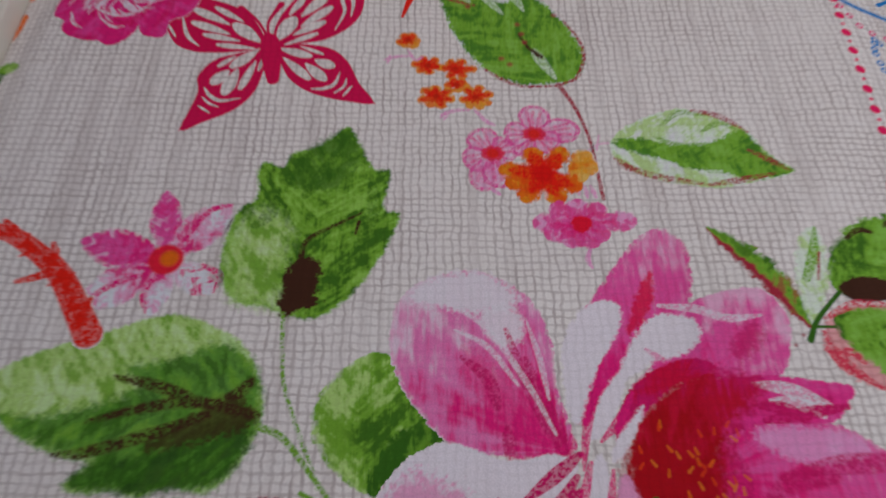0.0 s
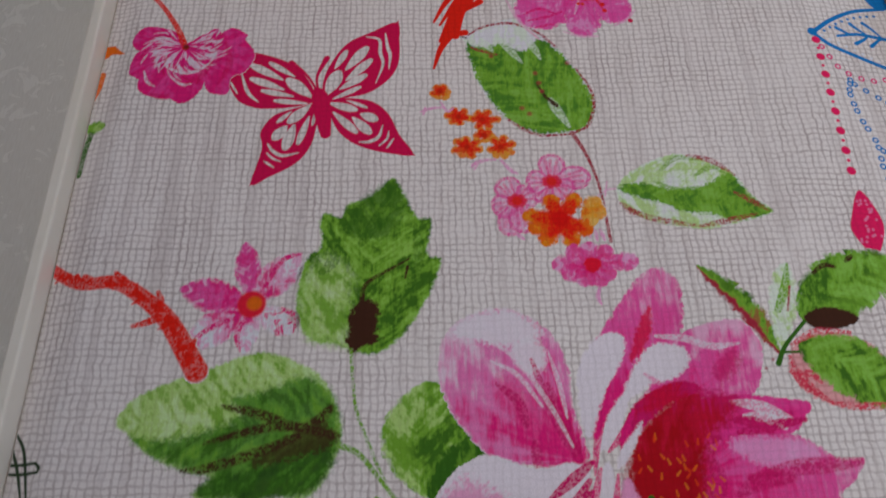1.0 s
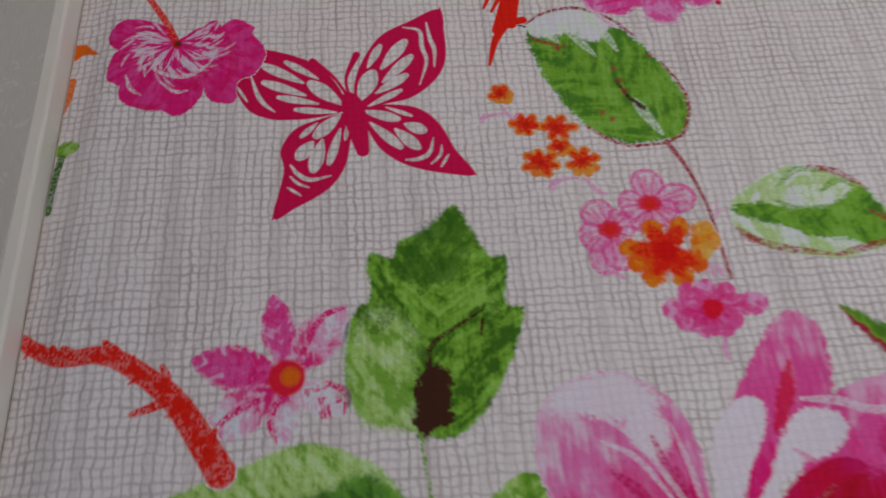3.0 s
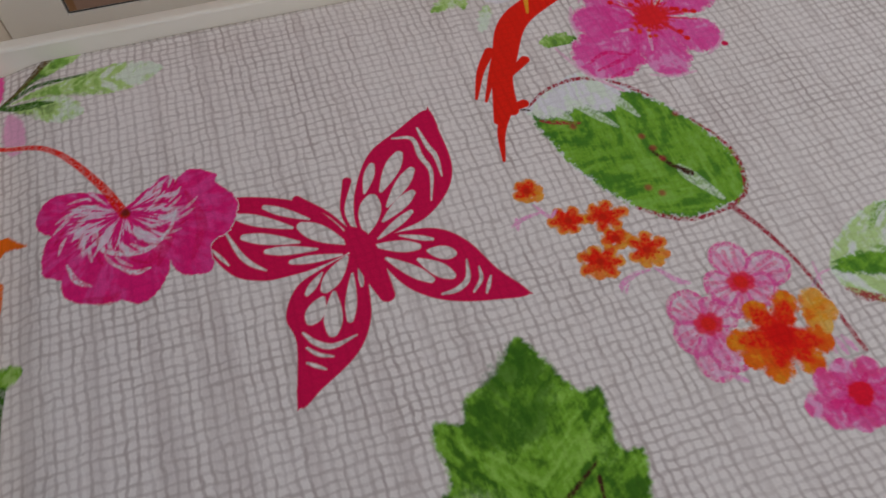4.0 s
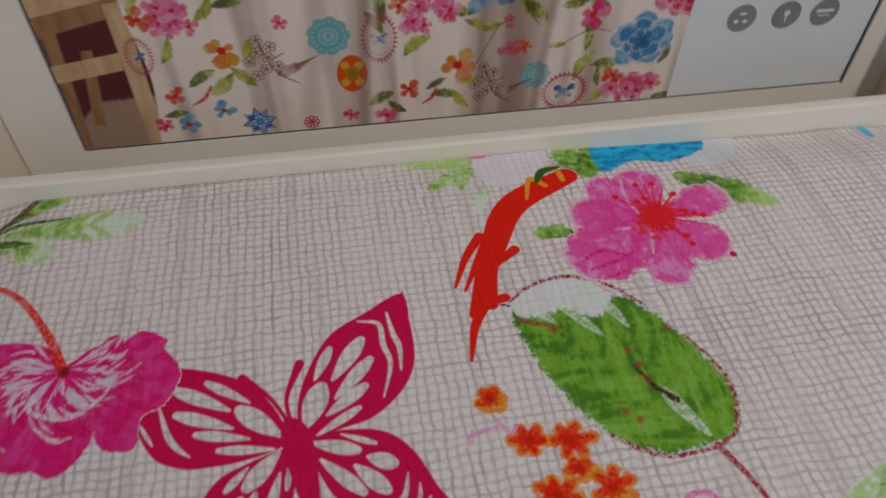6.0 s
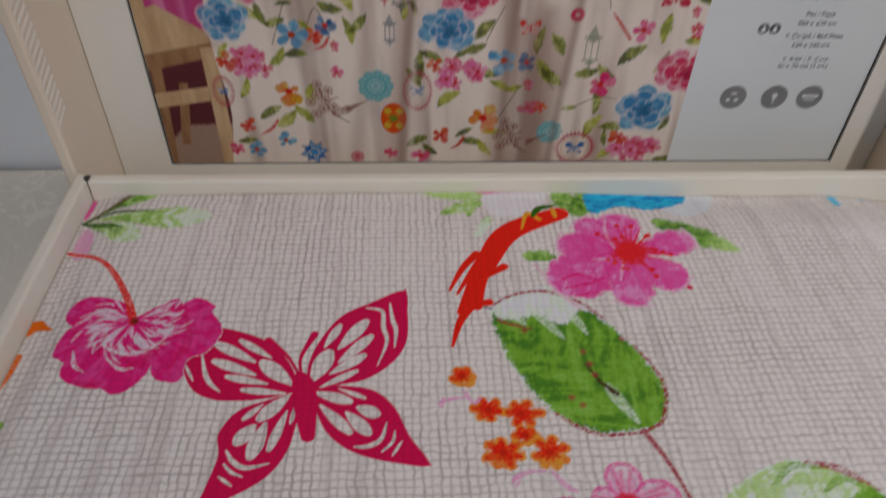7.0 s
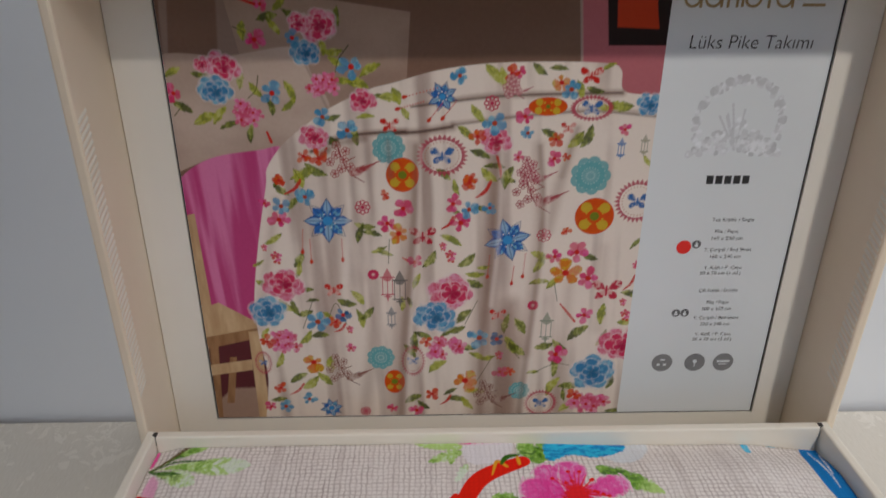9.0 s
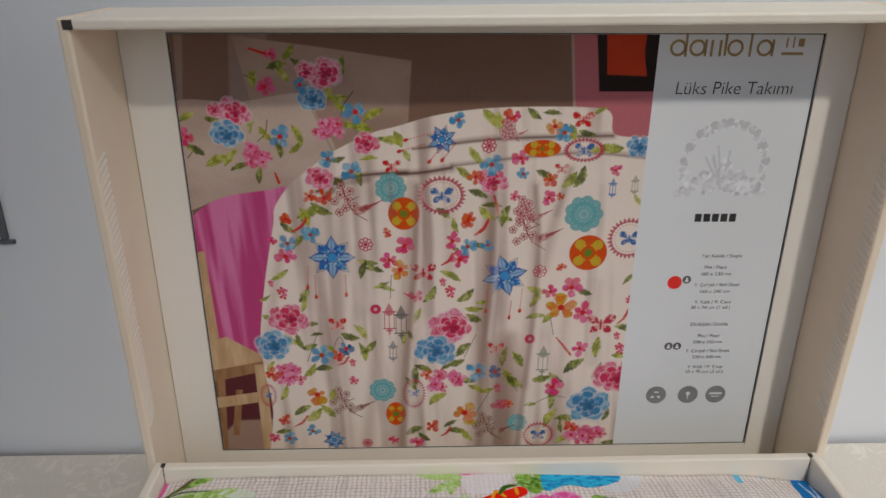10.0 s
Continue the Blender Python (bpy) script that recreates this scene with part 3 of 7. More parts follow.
def draw_butterfly(k):
    wings = [
        [(-93.3, -116.6), (-94.8, -110.6), (-91.9, -98.6), (-83.5, -84.2), (-71.0, -76.5), (-57.8, -70.0), (-56.4, -81.6), (-56.8, -97.0), (-61.8, -107.4), (-71.6, -115.5), (-82.0, -118.2), (-91.0, -119.7)],
        [(-97.5, -117.4), (-103.2, -105.3), (-111.5, -96.7), (-123.4, -91.1), (-132.9, -89.4), (-138.7, -96.7), (-142.8, -105.3), (-136.7, -118.6), (-128.0, -123.7), (-119.6, -124.5), (-110.8, -124.0), (-99.3, -121.3)],
        [(-91.5, -119.2), (-80.8, -118.6), (-69.5, -120.9), (-61.6, -128.4), (-56.0, -140.9), (-49.4, -152.4), (-60.4, -151.5), (-72.0, -148.4), (-80.4, -143.8), (-86.8, -136.6), (-91.7, -124.0)],
        [(-98.1, -121.7), (-109.8, -125.0), (-118.3, -129.2), (-123.3, -138.5), (-121.9, -148.1), (-125.1, -167.5), (-117.4, -163.9), (-105.4, -156.4), (-98.9, -146.9), (-96.5, -135.4), (-95.4, -123.4)],
    ]
    for w in wings:
        k.blob(w, CRIMSON, 0.4)
    for w in ([(-58.6, -77.9), (-57.9, -73.4), (-57.1, -68.7)], [(-54.6, -148.6), (-51.7, -150.8), (-48.6, -152.9)], [(-122.4, -162.7), (-124.0, -165.5), (-125.7, -168.4)]):
        k.stroke(w, 5.0, 0.3, CRIMSON)
    cells = [
        ([(-92.3, -115.8), (-87.2, -103.2)], 7.0), ([(-88.9, -100.0), (-83.6, -89.2)], 3.4), ([(-83.3, -100.8), (-73.4, -87.3)], 5.2), ([(-82.9, -107.5), (-71.1, -95.2)], 4.4),
        ([(-85.8, -112.9), (-73.6, -104.6)], 4.2), ([(-89.1, -119.1), (-76.1, -112.0)], 2.8),
        ([(-100.1, -117.4), (-111.8, -107.2)], 6.0), ([(-109.0, -105.0), (-122.1, -95.9)], 3.0), ([(-115.0, -106.7), (-131.6, -97.0)], 4.2), ([(-114.0, -112.9), (-130.6, -105.8)], 4.0),
        ([(-109.0, -117.2), (-124.5, -113.4)], 3.2), ([(-101.9, -121.6), (-117.8, -119.6)], 2.8),
        ([(-90.9, -121.4), (-77.9, -125.7)], 4.2), ([(-82.3, -119.9), (-72.4, -124.4)], 1.8), ([(-74.9, -128.3), (-67.9, -131.5)], 4.8), ([(-78.9, -130.5), (-70.7, -139.1)], 4.8),
        ([(-88.6, -127.1), (-77.3, -138.7)], 4.0),
        ([(-100.6, -122.9), (-109.6, -132.2)], 5.2), ([(-111.1, -135.2), (-116.2, -141.7)], 5.4), ([(-107.4, -134.4), (-110.8, -147.4)], 5.4), ([(-100.4, -129.5), (-104.8, -144.9)], 3.4),
        ([(-109.4, -126.3), (-115.5, -132.4)], 2.4), ([(-97.3, -125.9), (-98.5, -134.4)], 1.6),
    ]
    for (a, b), w in cells:
        a, b = np.array(a), np.array(b)
        k.stroke([a, a * 0.4 + b * 0.6, b], w * 0.25, w * 0.6, None, wm=w * 1.05)
    waves = [[(-73.5, -79.6), (-66.9, -81.7), (-66.2, -90.2), (-64.7, -97.8), (-68.1, -109.4)], [(-63.7, -77.4), (-62.6, -86.0), (-61.1, -91.9), (-61.6, -100.6)], [(-75.4, -144.7), (-70.5, -144.5), (-66.1, -141.7), (-64.2, -135.0)],
             [(-65.7, -146.8), (-62.1, -143.1), (-61.3, -138.7)], [(-62.0, -148.3), (-58.8, -142.9)], [(-119.4, -145.1), (-116.4, -149.4), (-111.7, -151.9), (-104.2, -150.4)], [(-119.3, -150.3), (-116.3, -153.4), (-112.4, -155.2)],
             [(-120.2, -155.0), (-115.4, -158.5)], [(-136.0, -102.4), (-132.9, -111.8), (-130.1, -116.5), (-126.0, -120.3)], [(-141.0, -107.9), (-136.9, -115.0)]]
    for i, w in enumerate(waves):
        k.stroke(w, 0.7, 0.5, None, wm=1.9 if i < 3 or i in (5, 8) else 1.2)
    k.stroke([(-97.3, -113.2), (-95.1, -120.5), (-91.9, -139.8)], 3.4, 5.2, CRIMSON, wm=9.0)
    k.stroke([(-96.8, -113.8), (-97.7, -104.8), (-93.4, -93.4)], 1.4, 3.2, CRIMSON, wm=1.5)
    k.stroke([(-97.0, -114.5), (-102.9, -104.3), (-111.3, -95.9)], 1.4, 3.0, CRIMSON, wm=1.5)


printed("butterfly_print", (-155, -40, -180, -55), draw_butterfly, "crimson cut-out butterfly print", 0.00020, 0.34)


def draw_puff(k):
    """The round magenta blossom hanging from a red stem."""
    def tone(cx, cy, r, light):
        def col(X, Y, d):
            th, rr = np.arctan2(Y - cy, X - cx), np.hypot(X - cx, Y - cy)
            v = sm((0.5 * fbm(th * 5, rr * 0.18, 4) + 0.5 * fbm(th * 15, rr * 0.14, 6) - 0.5) * 3.0 + 0.5)
            t = np.clip(v * 0.6 + light * np.exp(-((rr - r * 0.42) / (r * 0.22)) ** 2) * (0.05 + 0.7 * v) - 0.1, 0, 1)
            return mixed(mixed(MAGENTA, lin((214, 62, 140)), sm(t * 1.5)), lin((218, 186, 206)), sm((t - 0.5) * 2.4)) * (0.86 + 0.2 * fbm(X * 0.4, Y * 0.4, 8))[..., None]
        return col
    for pts, i in (([(-145.1, -72.2), (-135.8, -76.7), (-135.9, -80.2), (-130.3, -90.3), (-134.2, -101.1), (-140.9, -105.0), (-141.9, -114.9), (-151.6, -113.5), (-154.9, -102.2), (-154.2, -85.1)], 1),
                   ([(-195.1, -79.1), (-190.7, -71.0), (-180.4, -70.8), (-170.5, -75.9), (-168.0, -84.7), (-170.7, -94.5), (-185.2, -89.3), (-192.8, -84.4)], 2),
                   ([(-193.5, -96.5), (-190.8, -87.3), (-183.2, -85.8), (-170.0, -88.3), (-166.6, -102.1), (-175.3, -108.0), (-186.2, -105.2), (-192.4, -101.9)], 3),
                   ([(-187.7, -108.5), (-185.2, -101.6), (-171.5, -102.4), (-166.3, -114.1), (-170.7, -117.4), (-179.2, -116.3), (-185.2, -113.2)], 4),
                   ([(-172.5, -112.0), (-163.4, -103.3), (-154.9, -108.3), (-158.6, -116.9), (-163.9, -120.3), (-169.6, -117.8)], 5),
                   ([(-178.2, -85.4), (-167.7, -82.5), (-158.2, -75.7), (-150.6, -72.6), (-147.5, -87.5), (-151.6, -97.0), (-156.0, -109.9), (-170.6, -108.7), (-179.2, -97.6)], 6)):
        cx, cy = -167.0, -83.9
        k.blob(pts, tone(cx, cy, 26, 1.6 if i in (2, 3, 6) else 0.6), 0.6, 0.5, i)
    for w in ([(-176.0, -89.4), (-174.3, -97.3), (-163.1, -101.3), (-154.0, -96.1), (-150.2, -87.7)], [(-185.8, -99.4), (-183.1, -106.3), (-178.7, -109.8)], [(-171.6, -103.4), (-165.7, -108.5), (-160.7, -108.3)], [(-186.4, -82.5), (-181.0, -77.8), (-175.9, -78.5)]):
        k.stroke(w, 0.6, 0.6, WHITE, wm=1.8, dry=0.6, seed=3, cover=0.85)
    x, y = [(-167.0, -83.9)][0]
    for i in range(46):
        t, d = 2.3 + 4.6 * i / 46, 9 + 11 * ((i * 7) % 13) / 13
        p = [(x + (d + e) * math.cos(t + 0.05 * e), y + 0.95 * (d + e) * math.sin(t + 0.05 * e)) for e in (0, 2.5, 5)]
        k.stroke(p, 0.5, 0.4, WHITE if i % 3 else CRIMSON, wm=1.2, dry=0.5, seed=i, cover=0.7)
    for w in ([(-158.2, -108.1), (-154.6, -100.2), (-151.8, -94.8)], [(-180.6, -113.9), (-174.6, -116.6), (-170.4, -114.6)], [(-146.5, -81.1), (-142.8, -95.8), (-147.5, -108.9)], [(-163.2, -108.4), (-159.4, -104.7), (-156.2, -99.6)]):
        k.stroke(w, 1.0, 1.0, CRIMSON, wm=3.4, dry=0.5, seed=6, cover=0.55)
    k.stroke([(-166.7, -84.7), (-174.5, -68.3), (-188.5, -49.5), (-208.2, -39.5)], 3.6, 1.8, RED, dry=0.25, seed=2, wm=2.6)
    x, y = [(-166.7, -84.7)][0]
    k.dab(x + 0.3, y + 0.6, 1.6, BROWN, 1.6, 0.8)


printed("blossom_print", (-212, -118, -130, -30), draw_puff, "magenta double blossom print on a red stem", 0.00028, 0.36, 0.4)


def draw_leaf_a(k):
    base, tip = [(-75.3, -249.6)][0], [(-59.1, -165.3)][0]
    k.blob([(-59.1, -165.3), (-53.7, -174.4), (-47.9, -186.0), (-41.3, -187.9), (-43.1, -204.8), (-37.3, -208.1), (-41.3, -221.5), (-45.7, -230.5), (-54.2, -243.1), (-65.0, -251.1), (-75.3, -249.6), (-82.3, -246.7), (-92.7, -244.7), (-98.7, -235.1), (-99.9, -222.1), (-96.8, -206.4), (-90.9, -200.0), (-91.9, -186.7), (-88.4, -183.3), (-82.6, -185.6), (-79.3, -178.8), (-69.9, -175.4)], along(base, tip, greens(DEEP, GREEN, lin((132, 176, 76)), 0, 0.05), 3), 1.8, 1.0, 5)
    k.blob([(-97.6, -228.1), (-95.3, -213.8), (-87.8, -205.4), (-77.3, -214.0), (-77.9, -234.2), (-77.1, -247.7), (-85.7, -245.7), (-93.6, -243.8)], along(base, tip, greens(GREEN, LIGHT, lin((186, 204, 160)), 0, 0.3), 6), 8.0, 3.0, 9, 0.85)
    k.blob([(-60.6, -168.4), (-52.7, -179.1), (-59.8, -194.8), (-70.9, -196.9), (-80.4, -192.4), (-75.5, -178.8)], along(base, tip, greens(DEEP, DEEP, GREEN), 8), 4.0, 2.5, 7, 0.75)
    for w in ([(-83.2, -196.4), (-85.2, -207.7), (-89.9, -213.1)], [(-60.6, -174.8), (-68.1, -190.9), (-72.9, -199.4)], [(-48.8, -191.3), (-47.1, -205.6), (-52.6, -224.6)]):
        k.stroke(w, 2.0, 3.0, DEEP, dry=0.7, seed=4, wm=5.5, cover=0.6)
    k.blob([(-77.1, -249.3), (-77.2, -234.6), (-72.1, -226.9), (-68.5, -226.9), (-64.2, -231.0), (-65.7, -240.0), (-64.0, -245.0), (-71.5, -248.6)], BROWN, 1.6, 2.4, 4)
    k.stroke([(-72.1, -228.2), (-69.9, -218.9), (-57.6, -211.0), (-50.9, -206.9)], 2.4, 0.8, BROWN, dry=0.5, seed=2)
    k.stroke([(-52.1, -211.1), (-53.1, -216.5)], 1.4, 1.0, BROWN, dry=0.3)
    k.stroke([(-75.7, -249.3), (-74.2, -264.3), (-71.5, -278.2), (-59.0, -307.1)], 1.6, 1.6, GREEN, dry=0.75, seed=8, wm=1.4)


printed("leaf_print", (-112, -28, -322, -160), draw_leaf_a, "broad green toothed leaf print with a brown heart")


def draw_leaf_b(k):
    base, tip = [(-79.3, -286.7)][0], [(-169.0, -277.2)][0]
    k.blob([(-169.0, -277.2), (-163.0, -268.4), (-149.4, -261.5), (-132.0, -255.5), (-112.6, -249.6), (-96.9, -254.6), (-87.1, -261.4), (-79.3, -276.3), (-79.1, -289.6), (-84.8, -302.3), (-92.0, -308.4), (-102.9, -307.0), (-113.3, -309.9), (-119.8, -307.3), (-127.2, -308.8), (-134.9, -306.3), (-128.6, -299.9), (-140.0, -296.9), (-153.9, -290.3), (-163.4, -282.3)], along(base, tip, greens(GREEN, LIGHT, lin((172, 196, 142)), 0, 0.1), 11), 1.8, 0.9, 3)
    k.blob([(-161.5, -284.0), (-150.1, -284.6), (-134.5, -282.4), (-119.3, -275.9), (-123.5, -268.9), (-109.1, -265.6), (-94.7, -260.4), (-84.3, -265.9), (-79.2, -278.0), (-79.4, -289.6), (-84.8, -301.5), (-92.0, -307.6), (-102.9, -306.7), (-113.4, -309.3), (-119.8, -306.8), (-127.3, -308.2), (-133.8, -306.0), (-127.1, -299.6), (-140.1, -296.6), (-153.9, -290.0)], along(base, tip, greens(DEEP, lin((74, 124, 36)), GREEN, 0, 0.1), 13), 4.5, 2.5, 8, 0.95)
    k.blob([(-82.0, -286.3), (-93.9, -287.0), (-110.2, -297.3), (-127.1, -299.4), (-133.8, -306.0), (-113.4, -308.9), (-92.1, -306.8), (-83.4, -299.2)], along(base, tip, greens(lin((34, 66, 20)), DEEP, lin((74, 124, 36))), 15), 3.5, 2.5, 9, 0.85)
    for w in ([(-80.1, -285.0), (-97.9, -280.7), (-113.1, -281.9), (-132.1, -286.6)], [(-97.9, -280.7), (-111.7, -275.5), (-126.6, -272.0)], [(-95.4, -284.8), (-109.9, -290.2), (-130.5, -296.4), (-140.0, -297.0)], [(-83.1, -273.5), (-87.2, -278.1), (-93.6, -280.3)]):
        k.stroke(w, 3.0, 1.6, BROWN, dry=0.6, seed=5, wm=4.2, cover=0.95, soft=1.4)
    k.blob([(-81.0, -285.0), (-87.2, -278.1), (-95.6, -282.6), (-109.8, -291.3), (-111.4, -295.6), (-98.8, -293.6), (-84.2, -289.4)], BROWN, 3.0, 3.0, 6, 0.75)
    k.stroke([(-78.6, -288.6), (-71.1, -292.1), (-62.1, -302.5), (-53.4, -313.4)], 2.6, 1.4, GREEN, dry=0.5, seed=3)


printed("leaf_print", (-180, -45, -322, -240), draw_leaf_b, "large green leaf print with dark brown veins", 0.00016)


def draw_leaf_c(k):
    k.leaf([(-44.1, -309.0)][0], [(-43.7, -263.2)][0], 15, 30, greens(DEEP, GREEN, LIGHT, 1, 0.2, 0.35), (6, 0.08), 0.5, 0.6, 0.1, 0.6, 21)
    k.leaf([(-44.1, -309.0)][0], [(-19.2, -287.6)][0], 9, 10, greens(DEEP, DEEP, GREEN), (0, 0), 0.5, 0.6, 0.0, 0.5, 22)
    k.stroke([(-84.4, -313.9), (-72.1, -312.4), (-59.6, -315.0), (-47.1, -316.3)], 6, 4, MAROON, dry=0.7, seed=9)
    k.stroke([(-64.0, -308.8), (-53.4, -314.0)], 1.4, 1.4, GREEN)


printed("leaf_print", (-85, 5, -322, -255), draw_leaf_c, "dark green leaf print half behind a rose", 0.00016)


def draw_rose(k):
    def petal(pts, light, mid, dark, focus, reach, seed, lift=0.0, rough=0.8, soft=0.8, cover=1.0, fray=0.0):
        """A painted petal, dark at its focus, with streaks that run out from there."""
        fx, fy = focus

        def col(X, Y, d):
            th, rr = np.arctan2(Y - fy, X - fx), np.hypot(X - fx, Y - fy) / reach
            n = 0.40 * fbm(th * 7, rr * 1.6, seed) + 0.30 * fbm(X * 0.75, Y * 0.13, seed + 2) + 0.30 * fbm(X * 0.13, Y * 0.13, seed + 4)
            t = np.clip(rr + (n - 0.5) * 1.9 + lift, 0, 1)
            return mixed(mixed(dark, mid, sm(t * 2)), light, sm((t - 0.5) * 2))
        k.blob(pts, col, soft, rough, seed, cover, True, fray)

    ghost, heart, deep = lin((208, 200, 208)), lin((150, 2, 16)), lin((176, 14, 84))
    node = [(23.7, -296.2)][0]
    petal([(23.6, -254.8), (32.3, -239.6), (46.6, -220.9), (57.4, -213.6), (65.9, -219.6), (66.3, -234.6), (61.8, -247.6), (43.7, -259.9), (29.5, -283.4), (19.4, -285.6)], PALE, PINK, MAGENTA, node, 105, 3, -0.05, fray=2)
    petal([(49.1, -255.5), (66.2, -243.4), (87.2, -239.1), (95.5, -247.0), (95.3, -258.4), (87.9, -271.7), (69.2, -272.3), (49.1, -271.4)], PALE, PINK, MAGENTA, [(47.8, -279.6)][0], 62, 21, 0.0)
    k.blob([(77.3, -255.8), (84.6, -252.1), (85.6, -258.3), (78.4, -265.6), (74.2, -263.7)], deep, 5, 3, 4, 0.75)
    k.stroke([(52.9, -245.4), (64.5, -246.8), (75.5, -250.7), (87.4, -249.5)], 1.5, 1, WHITE, dry=0.6, seed=2, wm=3.5, cover=0.7)
    petal([(63.1, -293.7), (73.0, -287.8), (93.1, -286.4), (105.7, -289.2), (116.8, -297.1), (126.6, -297.8), (121.3, -305.8), (114.7, -311.0), (113.6, -321.2), (110.7, -327.1), (51.1, -326.5)], PALE, PINK, MAGENTA, [(58.1, -304.1)][0], 92, 5, 0.02, fray=1.5)
    k.blob([(75.7, -290.7), (90.4, -288.6), (105.3, -291.0), (110.5, -296.4), (98.8, -299.7), (86.0, -299.0)], lin((216, 150, 196)), 3, 2.5, 7, 0.75)
    for w in ([(80.5, -304.3), (98.5, -300.6), (111.7, -299.9), (125.0, -298.7)], [(74.9, -310.6), (84.5, -305.4), (97.6, -304.5)], [(63.9, -318.6), (68.4, -306.3), (67.2, -295.5)]):
        k.stroke(w, 2, 3, deep, dry=0.55, seed=9, wm=6.5, cover=0.8, soft=1.2)
    petal([(53.9, -276.1), (69.2, -272.3), (85.2, -271.5), (101.7, -273.5), (110.9, -275.5), (107.1, -282.0), (100.0, -287.4), (79.6, -287.6), (62.4, -291.9), (50.8, -281.9)], PINK, lin((206, 44, 124)), deep, [(53.8, -284.2)][0], 70, 8, -0.05)
    for w in ([(79.0, -274.3), (90.9, -276.5), (102.0, -281.9)], [(83.4, -279.9), (92.2, -280.9), (99.0, -285.1)]):
        k.stroke(w, 1.5, 2, WHITE, dry=0.5, seed=8, wm=5, cover=0.85)
    for w in ([(79.8, -286.7), (91.3, -284.6), (107.5, -282.0)], [(78.6, -281.7), (87.3, -282.7), (93.0, -286.9)]):
        k.stroke(w, 2, 2, deep, dry=0.4, seed=5, wm=4.5)
    # heart
    petal([(32.8, -301.7), (38.0, -286.3), (52.3, -272.6), (64.2, -268.4), (82.2, -275.2), (68.4, -288.9), (64.5, -304.1), (62.5, -320.6), (59.0, -328.5), (29.4, -328.2)], deep, lin((168, 6, 40)), heart, [(44.2, -303.9)][0], 52, 12, -0.1, 3.0, 7.0)
    k.blob([(34.3, -322.3), (37.0, -301.7), (45.8, -293.1), (56.1, -296.5), (61.6, -308.3), (59.7, -324.6)], heart, 6, 4, 3, 0.75)
    r = random.Random(3)
    for i in range(42):
        x, y = [(35.3, -322.4), (63.3, -298.7)][0][0] + r.uniform(0, 1) ** 0.8 * 36, -322 + r.uniform(0, 1) * 34
        a = r.uniform(0.8, 2.4)
        k.stroke([(x, y), (x + 2.0 * math.cos(a), y + 2.0 * math.sin(a))], 1.1, 0.7, (ORANGE, lin((212, 60, 16)), lin((222, 120, 30)))[i % 3], cover=0.7)
    # petals to the other side
    petal([(-39.2, -254.8), (-37.8, -245.2), (-29.0, -236.4), (-12.2, -231.7), (0.6, -236.6), (9.5, -245.0), (14.8, -259.0), (15.6, -277.0), (19.5, -295.1), (10.5, -299.7), (-2.2, -297.5), (-15.1, -296.5), (-25.6, -288.4), (-34.2, -276.5), (-38.6, -265.8)], lin((222, 196, 212)), lin((224, 118, 176)), MAGENTA, [(16.2, -296.1)][0], 98, 1, 0.02, 0.6, fray=2)
    k.blob([(-32.6, -243.4), (-29.0, -236.9), (-12.2, -232.2), (0.6, -237.1), (4.8, -245.0), (-8.3, -248.7), (-19.9, -247.4)], ghost, 4, 3, 9, 0.95)
    k.blob([(-8.9, -251.3), (-2.2, -245.0), (4.5, -248.9), (5.0, -257.7), (-2.1, -261.3)], ghost, 3, 2, 10, 0.9)
    k.blob([(-13.6, -262.4), (-2.5, -267.3), (6.8, -279.2), (14.3, -293.9), (4.3, -296.6), (-4.9, -289.3), (-10.8, -276.7)], MAGENTA, 9, 5, 11, 0.55)
    for w in ([(-0.5, -254.6), (3.8, -268.6), (10.6, -286.1), (15.6, -295.4)], [(-15.5, -264.8), (-7.3, -272.1), (-4.5, -281.4)], [(5.6, -265.0), (9.2, -276.9), (15.5, -291.7)], [(-1.6, -288.2), (-1.1, -297.0)]):
        k.stroke(w, 1.5, 3.5, deep, dry=0.6, seed=3, wm=4.5, cover=0.8)
    for w in ([(6.7, -251.4), (10.2, -265.0), (12.3, -279.2)], [(-22.1, -243.5), (-6.3, -255.1), (6.0, -274.5), (13.5, -290.6)], [(-17.8, -255.0), (-6.7, -261.2), (2.7, -274.5)]):
        k.stroke(w, 0.6, 1, ghost, dry=0.5, seed=6, wm=2.2, cover=0.75)
    petal([(-45.3, -325.4), (-43.7, -317.9), (-41.2, -309.4), (-32.3, -298.5), (-19.2, -293.4), (-2.3, -298.7), (12.9, -296.7), (19.3, -301.1), (12.7, -309.9), (7.1, -326.0)], ghost, lin((214, 196, 208)), PALE, [(-38.8, -321.6)][0], 22, 15, 0.25, 0.6)
    k.blob([(-39.8, -311.0), (-33.4, -303.6), (-26.0, -302.8), (-15.6, -308.6), (-18.0, -314.7), (-30.5, -319.7), (-41.8, -321.5)], lin((224, 128, 180)), 5, 4, 12, 0.7, True, 6)
    k.blob([(-15.8, -313.3), (-7.3, -311.0), (-4.3, -312.8), (-11.9, -318.9), (-17.1, -318.8)], MAGENTA, 2, 2, 13, 0.8)
    for w in ([(2.1, -311.0), (12.3, -303.2), (20.4, -296.8)], [(-1.6, -320.0), (11.4, -313.0), (18.7, -303.7)], [(8.8, -319.1), (15.6, -313.0), (19.3, -307.9)]):
        k.stroke(w, 1.5, 2, deep, dry=0.3, seed=2, wm=4.5)
    # pale blades in the middle
    k.blob([(17.7, -265.1), (20.2, -255.3), (28.2, -245.2), (37.8, -244.0), (39.3, -250.4), (33.2, -262.8), (26.1, -274.7), (21.4, -287.3), (18.1, -283.9)], ghost, 1.4, 1.2, 16)
